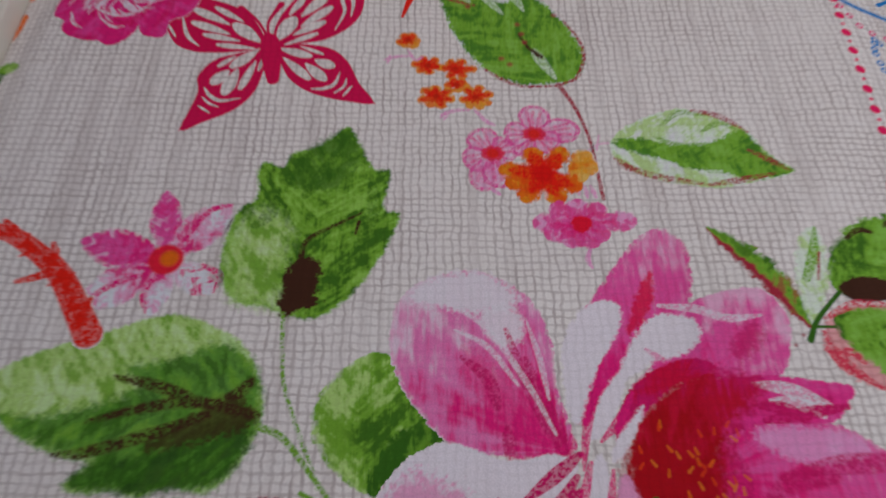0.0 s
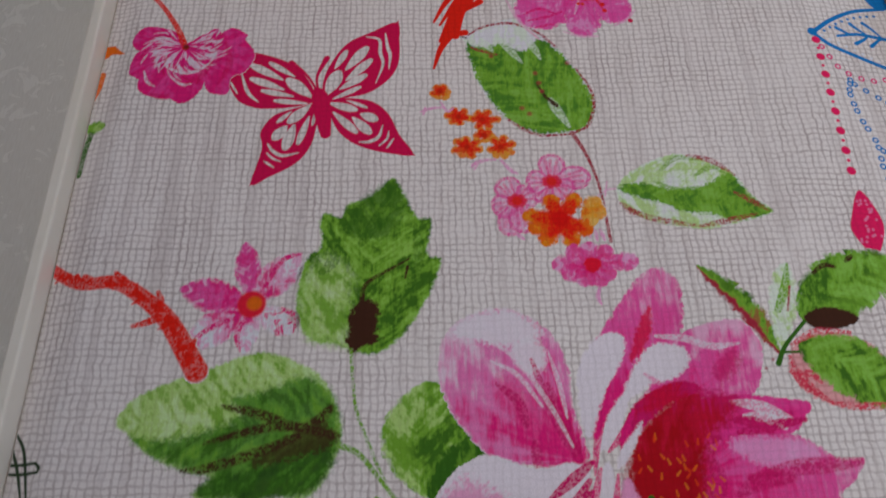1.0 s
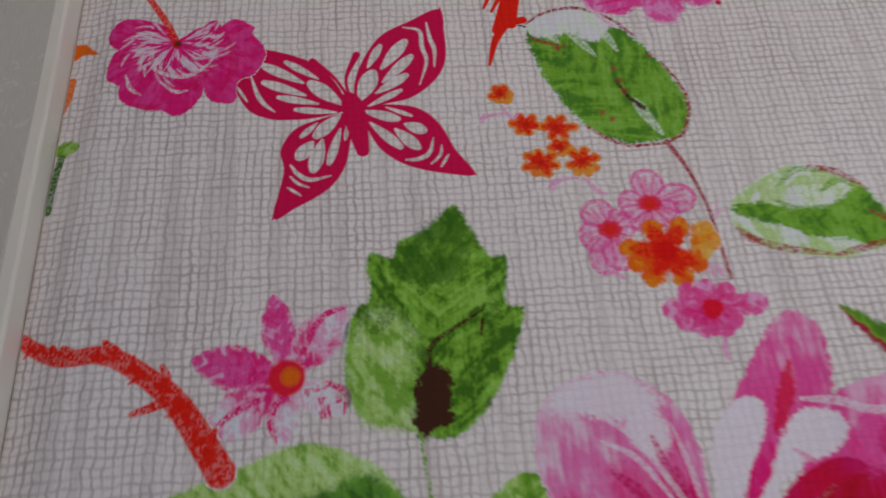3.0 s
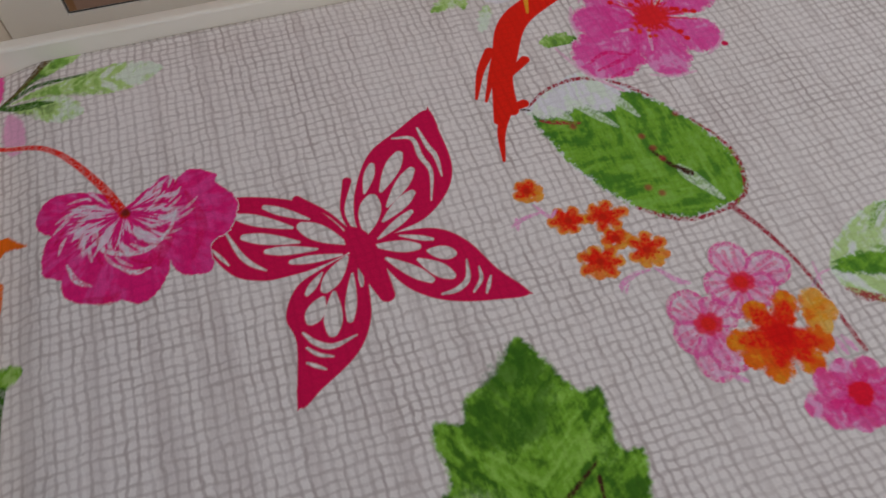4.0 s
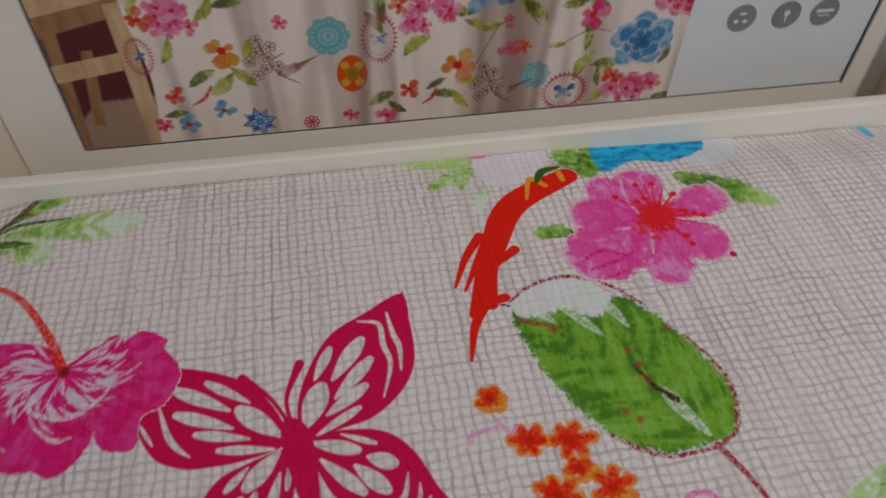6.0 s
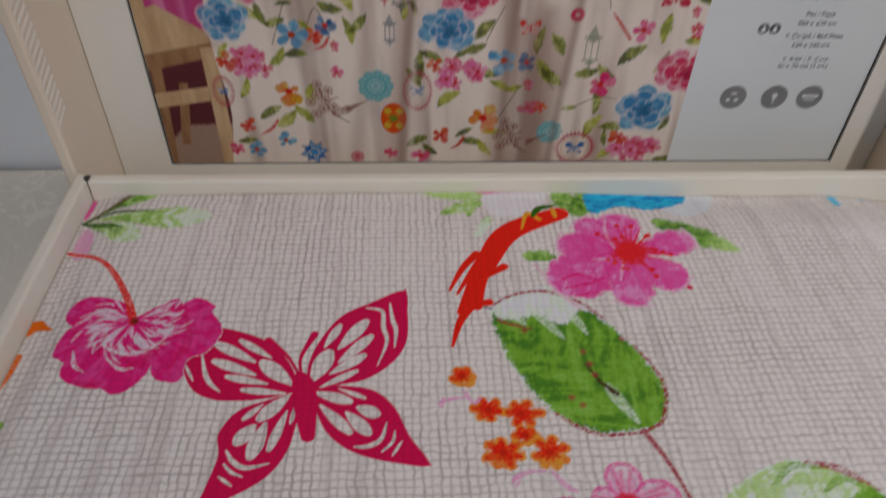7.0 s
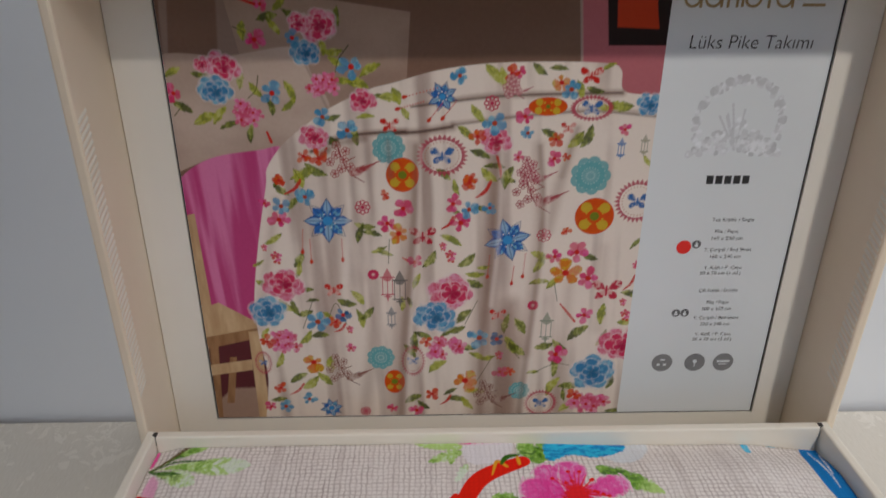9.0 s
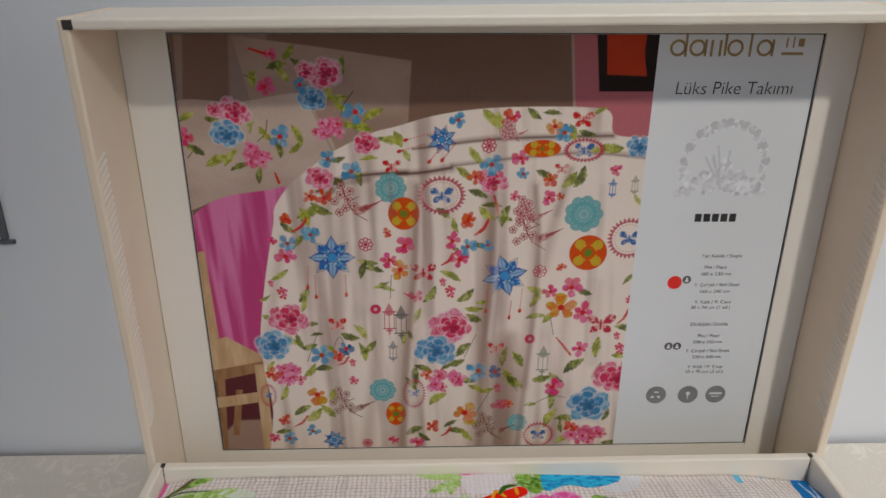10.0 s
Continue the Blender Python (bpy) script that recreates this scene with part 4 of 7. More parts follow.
    petal([(25.1, -283.9), (29.6, -267.6), (39.8, -255.5), (45.0, -251.7), (38.6, -265.3), (34.0, -274.8)], PINK, MAGENTA, deep, node, 60, 17, -0.05)
    k.blob([(40.9, -256.0), (44.0, -245.3), (49.1, -235.4), (52.5, -232.2), (51.4, -242.8), (46.1, -251.7)], lin((192, 12, 60)), 2, 1.5, 18, 0.9)
    k.blob([(38.1, -265.3), (44.0, -255.5), (52.4, -248.7), (62.7, -250.1), (65.1, -256.9), (59.4, -263.0), (47.5, -266.6), (40.0, -271.3), (35.1, -274.8)], ghost, 1.6, 1.4, 19)
    k.stroke([(45.9, -261.7), (49.8, -266.6), (39.6, -274.8)], 1, 1, PINK, dry=0.6, seed=3, wm=3, cover=0.6)
    petal([(32.3, -288.5), (36.9, -278.3), (47.1, -269.0), (61.4, -265.0), (67.5, -269.2), (53.0, -275.0), (40.2, -286.4), (33.3, -297.4)], MAGENTA, deep, lin((178, 4, 50)), [(55.6, -272.6)][0], 40, 20)
    for pts in ([(23.2, -291.1), (28.3, -279.4), (34.4, -271.2), (37.8, -271.3), (34.7, -281.3), (27.8, -291.2)], [(29.8, -299.5), (32.5, -291.9), (42.0, -281.4), (39.5, -288.6), (34.5, -296.3)], [(20.3, -318.2), (21.8, -305.8), (26.3, -296.2), (28.9, -303.8), (26.2, -315.2), (22.8, -319.2)]):
        k.blob(pts, ghost, 1.2, 0.8, 20)
    k.blob([(28.1, -322.3), (30.5, -308.0), (33.3, -302.8), (37.2, -311.2), (35.7, -322.4)], lin((222, 150, 190)), 1.6, 1.0, 21)
    for w in ([(21.0, -301.6), (23.5, -288.4), (28.4, -274.7)], [(27.4, -292.9), (33.6, -286.3), (39.3, -277.2)], [(30.0, -301.7), (27.6, -314.2), (26.0, -322.3)], [(16.9, -320.2), (20.1, -310.0), (23.4, -299.4)]):
        k.stroke(w, 1, 1.5, MAGENTA, dry=0.4, seed=4, wm=3.0, cover=0.9)
    k.dab(*[(41.7, -310.8)][0], 1.3, DEEP)


printed("rose_print", (-50, 140, -322, -205), draw_rose, "big pink rose print with a crimson heart", 0.00024, 0.4, 0.35)


def draw_right_leaves(k):
    node = [(104.2, -254.7)][0]
    k.leaf(node, [(75.4, -213.1)][0], 5, 8, greens(DEEP, GREEN, MAROON, 1, 0.2, 0.7), (6, 0.3), 0.45, 0.6, -0.04, 0.5, 31)
    k.leaf(node, [(115.2, -212.7)][0], 7, 6, greens(LIGHT, MIST, MIST), (0, 0), 0.6, 0.6, 0.0, 0.7, 32, 0.9)
    k.stroke([(107.0, -234.9), (112.5, -224.0), (115.6, -213.3)], 3, 1, GREEN, dry=0.5, seed=3, wm=4)
    k.stroke([(111.3, -235.0), (114.5, -224.0)], 1, 1, MAROON, dry=0.4)
    k.leaf([(116.1, -239.0)][0], [(167.7, -212.5)][0], 16, 15, greens(DEEP, GREEN, lin((120, 168, 70)), -1, 0.1, 0.2), (6, 0.16), 0.45, 0.6, 0.06, 0.6, 33)
    k.blob([(117.7, -238.2), (126.5, -234.0), (137.8, -236.5), (140.3, -240.5), (130.9, -244.1), (121.6, -243.5)], BROWN, 0.8, 0.6, 3)
    for w in ([(126.3, -217.9), (131.8, -214.2), (136.5, -215.1)], [(142.2, -212.3), (145.4, -210.0)]):
        k.stroke(w, 1.6, 1.6, BROWN, dry=0.4, wm=2.4)
    k.blob([(108.8, -252.0), (118.7, -245.6), (134.8, -247.0), (146.3, -256.0), (149.4, -275.5), (130.6, -277.8), (117.8, -275.3), (106.6, -265.6)], lin((190, 80, 90)), 1.0, 1.6, 4, 0.6)
    k.leaf([(112.3, -250.2)][0], [(151.7, -275.5)][0], 14, 15, greens(DEEP, GREEN, lin((120, 168, 70)), 0, 0.1), (5, 0.10), 0.5, 0.6, 0.05, 0.7, 34)
    for i, w in enumerate(([(107.2, -255.7), (109.5, -263.2), (114.5, -270.5), (120.0, -275.3)], [(106.0, -260.7), (110.6, -268.1), (116.1, -272.9)], [(109.1, -250.7), (121.2, -245.1), (135.2, -245.7)], [(119.9, -275.8), (130.7, -277.3), (146.7, -276.7)], [(107.2, -263.2), (114.1, -263.3), (117.7, -266.9)])):
        k.stroke(w, 1.4, 1.4, lin((186, 40, 66)), dry=0.75, seed=i, wm=3.4, cover=0.9)
    k.stroke([(101.9, -258.7), (106.8, -250.7), (117.2, -240.3)], 2.4, 1.6, DEEP, wm=1.8)
    k.stroke([(104.0, -253.7), (111.9, -253.8)], 1.2, 1.0, DEEP)
    for x, y in [(100.0, -256.9), (96.4, -260.6), (92.5, -265.5)]:
        k.dab(x, y, 0.7, MAROON, 0.8, 0.7)


printed("leaf_print", (70, 168, -285, -205), draw_right_leaves, "spray of green and maroon leaves print", 0.00020)


def draw_leaf2(k):
    base, tip = [(27.1, -140.9)][0], [(-21.6, -80.8)][0]
    k.blob([(-23.1, -79.5), (-11.4, -72.6), (2.4, -67.9), (13.7, -73.9), (24.2, -86.7), (32.4, -100.3), (38.5, -112.9), (40.5, -125.0), (38.0, -134.4), (32.1, -140.0), (25.8, -140.9), (16.0, -142.4), (5.6, -139.4), (-2.9, -133.1), (-13.1, -118.1), (-19.0, -102.7), (-21.4, -86.1)], along(base, tip, greens(MIST, WHITE, WHITE), 41), 0.8, 0.6, 3, 0.92)
    k.blob([(-21.3, -84.8), (-13.8, -87.3), (-2.3, -84.6), (6.9, -89.9), (16.9, -81.9), (25.8, -90.4), (32.3, -101.3), (38.1, -113.4), (40.2, -125.0), (37.7, -134.0), (32.2, -139.5), (25.0, -140.4), (16.0, -142.0), (5.6, -138.9), (-2.9, -132.6), (-12.5, -118.1), (-18.4, -102.7)], along(base, tip, greens(lin((60, 108, 30)), GREEN, lin((118, 164, 70)), 0, -0.1), 43), 1.6, 2.2, 6)
    for w in ([(-5.9, -79.3), (1.2, -89.9), (6.4, -97.6)], [(7.7, -76.6), (12.8, -87.2), (16.0, -95.1)], [(-13.6, -82.1), (-8.2, -89.9)]):
        k.stroke(w, 3.0, 1.0, MIST, dry=0.6, seed=3, wm=4, cover=0.8)
    k.stroke([(26.5, -137.5), (21.1, -126.5), (18.8, -121.2)], 2, 3, MIST, dry=0.6, seed=2, wm=5, cover=0.8)
    for w in ([(-21.6, -79.2), (-11.3, -72.7), (2.2, -70.8), (15.2, -76.8), (24.7, -87.3)], [(33.5, -101.7), (39.3, -114.4), (40.1, -125.0), (35.9, -136.9), (29.5, -140.9)], [(26.6, -142.2), (12.8, -142.6), (4.9, -139.1), (-3.0, -132.9)], [(-19.5, -86.8), (-15.0, -89.1), (-6.3, -91.8)]):
        k.stroke(w, 1.0, 1.4, MAROON, dry=0.7, seed=6, wm=1.8)
    k.stroke([(21.3, -124.7), (16.2, -118.7), (12.6, -110.4)], 2.6, 1.2, BROWN, dry=0.5, seed=3)
    for x, y in [(14.0, -110.5), (12.5, -104.3), (4.4, -126.2), (7.8, -129.7), (-9.3, -92.9), (29.5, -97.9), (15.0, -115.8)]:
        k.dab(x, y, 1.3, MAROON, 1.4, 0.7)
    k.stroke([(27.7, -141.5), (33.4, -155.0), (37.4, -172.3), (39.3, -200.3)], 2.6, 1.6, MAROON, dry=0.35, seed=4, wm=1.5)
    k.stroke([(-26.3, -78.4), (-21.7, -80.8)], 1.4, 1.0, BROWN, dry=0.4)


printed("leaf_print", (-30, 50, -205, -60), draw_leaf2, "green leaf print with a white shoulder on a maroon stem")


def draw_leaf3(k):
    base, tip = [(44.2, -173.0)][0], [(114.3, -186.0)][0]
    k.blob([(45.4, -172.9), (53.9, -163.4), (70.7, -155.3), (82.8, -155.7), (94.1, -161.0), (101.8, -165.7), (107.3, -176.8), (115.0, -186.8), (96.5, -192.3), (82.7, -195.1), (66.6, -192.4), (57.0, -189.4), (47.9, -183.1)], along(base, tip, greens(LIGHT, MIST, WHITE, 0, -0.2), 51), 0.8, 0.7, 4, 0.92)
    k.blob([(46.1, -172.9), (56.4, -170.1), (69.5, -173.4), (83.2, -173.3), (96.5, -166.3), (101.6, -167.0), (107.1, -177.8), (115.0, -186.8), (96.8, -190.7), (87.5, -187.2), (74.3, -186.0), (66.6, -181.6), (55.3, -178.0)], along(base, tip, greens(lin((60, 108, 30)), GREEN, lin((118, 164, 70)), 0, -0.1), 53), 1.4, 1.6, 5)
    for w in ([(67.4, -163.2), (75.2, -156.9), (87.3, -157.7)], [(83.1, -166.5), (92.0, -161.8), (99.2, -166.6)], [(63.8, -169.4), (73.7, -174.1), (87.3, -172.7)]):
        k.stroke(w, 1.4, 1.4, GREEN, dry=0.7, seed=3, wm=3.0, cover=0.8)
    for i, w in enumerate(([(46.3, -180.8), (55.9, -187.5), (68.4, -191.1), (81.0, -193.6)], [(80.9, -155.4), (92.5, -158.7), (101.9, -166.6)], [(100.0, -175.9), (108.2, -181.4), (113.8, -185.7)], [(81.0, -193.6), (94.5, -190.8), (108.2, -187.4)], [(47.3, -183.2), (53.4, -186.9)])):
        k.stroke(w, 1.4, 1.0, MAROON, dry=0.7, seed=i + 2, wm=3.2, cover=0.85)
    k.stroke([(36.3, -176.8), (40.6, -173.8), (44.7, -173.0)], 0.8, 0.8, PALE, dry=0.3)
    k.stroke([(41.2, -169.2), (39.5, -176.9)], 0.8, 0.8, PALE, dry=0.3)


printed("leaf_print", (35, 122, -205, -145), draw_leaf3, "white and green leaf print edged in maroon")


def draw_orange(k):
    hot, amber = lin((204, 26, 6)), lin((234, 136, 20))
    for (x, y), tips, red in (([(-36.0, -115.2)][0], [(-41.3, -117.1), (-38.5, -111.0), (-32.8, -110.9), (-30.3, -115.9), (-32.0, -120.1), (-37.6, -120.2)], 0.35), ([(-27.3, -130.7)][0], [(-34.5, -129.8), (-30.2, -124.9), (-22.9, -126.2), (-20.5, -132.2), (-26.5, -136.3), (-31.8, -135.1)], 0.95), ([(-15.7, -132.8)][0], [(-22.2, -131.6), (-18.1, -126.8), (-11.5, -126.7), (-6.1, -132.7), (-11.1, -138.1), (-18.2, -138.8)], 0.8),
                              ([(-15.2, -142.0)][0], [(-20.6, -142.1), (-17.0, -138.1), (-11.1, -139.4), (-9.6, -143.9), (-14.3, -146.5)], 0.35), ([(-23.7, -148.6)][0], [(-31.6, -151.2), (-30.0, -144.2), (-24.2, -142.2), (-16.6, -144.6), (-15.8, -151.0), (-20.7, -155.4), (-26.9, -154.9)], 0.7), ([(-7.4, -149.0)][0], [(-14.4, -151.0), (-11.9, -143.6), (-5.2, -141.9), (0.2, -146.6), (-1.0, -153.0), (-5.7, -156.1), (-10.8, -155.3)], 0.4)):
        for j, tip in enumerate(tips):
            k.leaf((x, y), tip, 2.5, 2.5, pinks(ORANGE, amber, YELLOW, 0.1), (0, 0), 0.68, 0.45, 0.0, 0.8, 61 + j + int(100 * red), 0.95)
        for j, tip in enumerate(tips):
            if j / len(tips) <= red + 0.1:
                k.stroke([(x, y), (x + 0.8 * (tip[0] - x), y + 0.8 * (tip[1] - y))], 2.4, 1.2, hot, dry=0.35, seed=j, wm=3.4, soft=0.9)
            else:
                k.stroke([(x, y), (x + 0.5 * (tip[0] - x), y + 0.5 * (tip[1] - y))], 1.6, 0.8, lin((190, 50, 10)), dry=0.4, seed=j, wm=1.8)
        k.dab(x, y, 1.3, lin((176, 30, 8)), 1.0)
    for w in ([(-45.9, -127.6), (-41.1, -125.8), (-35.1, -125.0)], [(-35.9, -121.6), (-32.6, -127.4), (-29.5, -125.6)], [(-43.5, -125.1), (-44.4, -129.2)], [(-20.7, -161.5), (-17.3, -156.6), (-10.3, -156.2)], [(-6.9, -156.5), (-4.1, -162.2), (-1.9, -164.3)]):
        k.stroke(w, 0.9, 0.9, lin((224, 150, 196)), dry=0.5, wm=1.6, seed=4)


printed("flower_print", (-52, 10, -180, -105), draw_orange, "cluster of small orange flower prints", 0.00016)


def draw_cluster(k):
    pale = lin((224, 150, 196))

    def open_petal(x, y, tip, w, seed):
        """A pale petal with a painted outline and dry streaks."""
        k.leaf((x, y), tip, w, w, pinks(PINK, pale, lin((220, 196, 212)), 0.15), (0, 0), 0.62, 0.45, 0.0, 0.8, seed, 0.72)
        d = np.subtract(tip, (x, y))
        L = np.hypot(*d)
        ax, ay = d / L
        rim = [(x + L * s * ax - w * q * ay, y + L * s * ay + w * q * ax) for s, q in ((0.25, 0.55), (0.55, 0.95), (0.85, 0.75), (1.0, 0.0), (0.85, -0.75), (0.55, -0.95), (0.25, -0.55))]
        k.stroke(rim, 1.0, 1.0, PINK, dry=0.6, seed=seed, wm=1.9, cover=0.9)
        for q in (-0.4, 0.1, 0.5):
            k.stroke([(x + L * 0.2 * ax - w * q * 0.4 * ay, y + L * 0.2 * ay + w * q * 0.4 * ax), (x + L * 0.8 * ax - w * q * ay, y + L * 0.8 * ay + w * q * ax)], 0.9, 1.6, MAGENTA, dry=0.65, seed=seed + 3, cover=0.6)

    for (x, y), tips in (([(15.3, -168.8)][0], [(16.4, -154.3), (33.1, -165.7), (23.8, -175.7), (5.8, -177.7), (4.0, -169.0)]), ([(-1.6, -178.9)][0], [(-7.9, -167.4), (-12.3, -183.5), (-6.6, -196.3), (1.6, -194.9), (5.9, -174.8)])):
        for j, tip in enumerate(tips):
            open_petal(x, y, tip, 6.2, 80 + j)
        for j in range(7):
            t = 0.9 * j
            k.dab(x + 3.2 * math.cos(t), y + 2.4 * math.sin(t), 1.6, lin((206, 24, 60)), 1.2, 0.9)
        k.dab(x, y, 2.4, lin((216, 36, 30)), 1.2)
    for w in ([(-24.2, -162.5), (-19.6, -157.9), (-13.8, -156.2)], [(-8.0, -156.2), (-3.6, -162.2), (-0.3, -164.3)], [(32.9, -194.6), (33.4, -199.9)], [(35.0, -194.5), (36.6, -199.8)], [(30.2, -189.2), (30.3, -198.6)], [(-2.8, -196.2), (0.3, -198.8)], [(31.9, -222.5), (30.3, -227.3), (31.5, -230.8)]):
        k.stroke(w, 1.0, 1.0, pale, dry=0.45, wm=2.0, seed=3)
    for tip in [(39.1, -184.1), (34.3, -191.3), (36.9, -177.9)]:
        k.leaf([(27.2, -186.4)][0], tip, 4.5, 4.5, pinks(ORANGE, YELLOW, lin((240, 190, 90)), 0.15), (0, 0), 0.66, 0.5, 0.0, 0.8, 95, 0.95)
    (x, y), (u, w) = [(17.6, -188.7), (29.5, -212.0)]
    for j, tip in enumerate([(0.2, -186.7), (12.6, -175.9), (27.1, -175.7), (31.7, -195.9), (23.4, -203.1), (8.6, -202.2), (2.7, -194.8)]):
        k.leaf((x, y), tip, 4.9, 4.9, pinks(lin((216, 70, 8)), ORANGE, lin((232, 140, 24)), 0.05), (3, 0.14), 0.68, 0.42, 0.0, 1.0, 100 + j)
    for j, tip in enumerate([(5.2, -187.2), (13.5, -178.7), (24.5, -179.5), (27.5, -194.1), (21.7, -198.7), (12.2, -197.4)]):
        k.stroke([(x, y), tip], 5.0, 2.0, lin((204, 22, 6)), dry=0.3, seed=j, wm=7.0, soft=1.6)
    k.dab(x, y, 4.0, lin((190, 12, 6)), 2.0)
    for j, tip in enumerate([(11.6, -211.6), (15.9, -217.8), (23.7, -222.1), (33.9, -222.5), (39.7, -217.6), (50.7, -210.0), (39.0, -203.0), (29.0, -200.4), (19.2, -203.1)]):
        k.leaf((u, w), tip, 4.8, 4.8, pinks(MAGENTA, PINK, pale, 0.12), (3, 0.12), 0.68, 0.45, 0.0, 0.9, 110 + j, 0.95)
        k.stroke([(u, w), (0.45 * u + 0.55 * tip[0], 0.45 * w + 0.55 * tip[1])], 1.4, 1.0, MAGENTA, dry=0.5, seed=j, wm=2.2, cover=0.8)
    k.blob([(26.3, -210.2), (29.2, -208.4), (33.3, -209.7), (33.5, -213.2), (29.5, -215.7), (26.6, -214.0)], lin((204, 14, 44)), 1.2, 0.8, 4)


printed("flower_print", (-22, 52, -242, -142), draw_cluster, "cluster of pink and orange flower prints", 0.00024, 0.36, 0.12)


def draw_star(k):
    x, y = [(-119.2, -227.9)][0]
    for i, (tip, a, b, c) in enumerate(zip([(-124.6, -197.6), (-99.5, -203.5), (-100.3, -241.4), (-120.3, -250.4), (-145.6, -247.0), (-151.2, -219.7)], (MAGENTA, MAGENTA, PALE, MAGENTA, MAGENTA, MAGENTA), (PINK, PALE, WHITE, PALE, PALE, PINK), (PALE, WHITE, MAGENTA, WHITE, WHITE, PALE))):
        k.leaf((x, y), tip, (6, 8, 6, 5, 8, 8)[i], (6, 8, 6, 5, 8, 8)[i], pinks(a, b, c, 0.1), (0, 0), 0.55, 0.75, 0.0, 0.5, 120 + i)
    for w in ([(-99.2, -203.8), (-107.7, -207.3), (-114.1, -219.5)], [(-100.3, -240.6), (-99.6, -234.2), (-105.9, -230.2)], [(-144.8, -246.5), (-136.3, -238.7), (-124.9, -233.8)], [(-122.1, -248.9), (-124.1, -241.4), (-121.2, -233.8)]):
        k.stroke(w, 0.8, 1.6, MAGENTA, dry=0.65, seed=5, wm=2.6)
    k.dab(x, y, 6.2, lin((208, 24, 50)), 1.6)
    k.dab(x + 1.2, y + 0.4, 3.2, ORANGE, 2.0)


printed("flower_print", (-158, -92, -256, -190), draw_star, "pink star-shaped flower print with an orange eye", 0.00012)


def draw_twig_left(k):
    k.stroke([(-214.0, -206.0), (-195.5, -216.6), (-179.3, -216.6), (-164.5, -225.3), (-153.3, -235.8), (-139.2, -257.1)], 5.0, 9.6, RED, dry=0.22, seed=6, wm=6.8, soft=1.0)
    q, r = spline([(-205.0, -211.5), (-179.3, -216.6), (-164.5, -225.3), (-153.3, -235.8), (-140.0, -255.8)]), random.Random(6)
    for i in range(34):
        a = q[r.randrange(len(q) - 1)]
        t = r.uniform(0, 6.28)
        k.stroke([a, a + r.uniform(3.0, 5.2) * np.array((math.cos(t), math.sin(t)))], 2.6, 0.8, RED, dry=0.3, seed=i, soft=0.8)
    for w in ([(-168.7, -236.8), (-164.1, -235.6), (-158.5, -233.2)], [(-160.2, -221.5), (-158.4, -225.4), (-159.1, -229.3)], [(-141.6, -243.6), (-143.2, -249.7), (-143.9, -253.4)], [(-180.1, -211.8), (-175.7, -215.9)]):
        k.stroke(w, 2.0, 4.0, RED, dry=0.4, seed=4)


printed("twig_print", (-212, -128, -268, -200), draw_twig_left, "red coral twig print", 0.00020)


def draw_twig_top(k):
    k.stroke([(-38.8, -100.6), (-35.0, -87.7), (-28.8, -77.4)], 1.2, 4.2, RED, wm=3.2)
    k.stroke([(-34.1, -82.6), (-21.2, -53.1), (-8.7, -32.4), (16.9, -18.8)], 4.0, 9.0, RED, wm=11)
    k.stroke([(-27.6, -79.1), (-25.8, -66.5), (-21.1, -49.1)], 5.0, 8.0, RED)
    for w in ([(-38.4, -69.9), (-32.4, -57.1), (-25.2, -47.1)], [(-35.3, -72.1), (-28.3, -59.0), (-22.5, -49.1)], [(-32.8, -79.1), (-22.3, -77.0)], [(-26.6, -64.7), (-13.6, -55.4)]):
        k.stroke(w, 1.2, 4.0, RED, wm=3.0)
    for w in ([(-2.7, -30.2), (1.2, -19.0), (6.7, -23.5)], [(13.9, -13.7), (14.5, -21.2)]):
        k.stroke(w, 1.0, 2.0, YELLOW, wm=2.4)
    k.stroke([(3.4, -21.3), (7.6, -14.9), (15.5, -12.5)], 1.6, 1.2, DEEP, wm=3.6)


printed("twig_print", (-46, 24, -105, -10), draw_twig_top, "scarlet twig print", 0.00020, 0.36, 0.35)


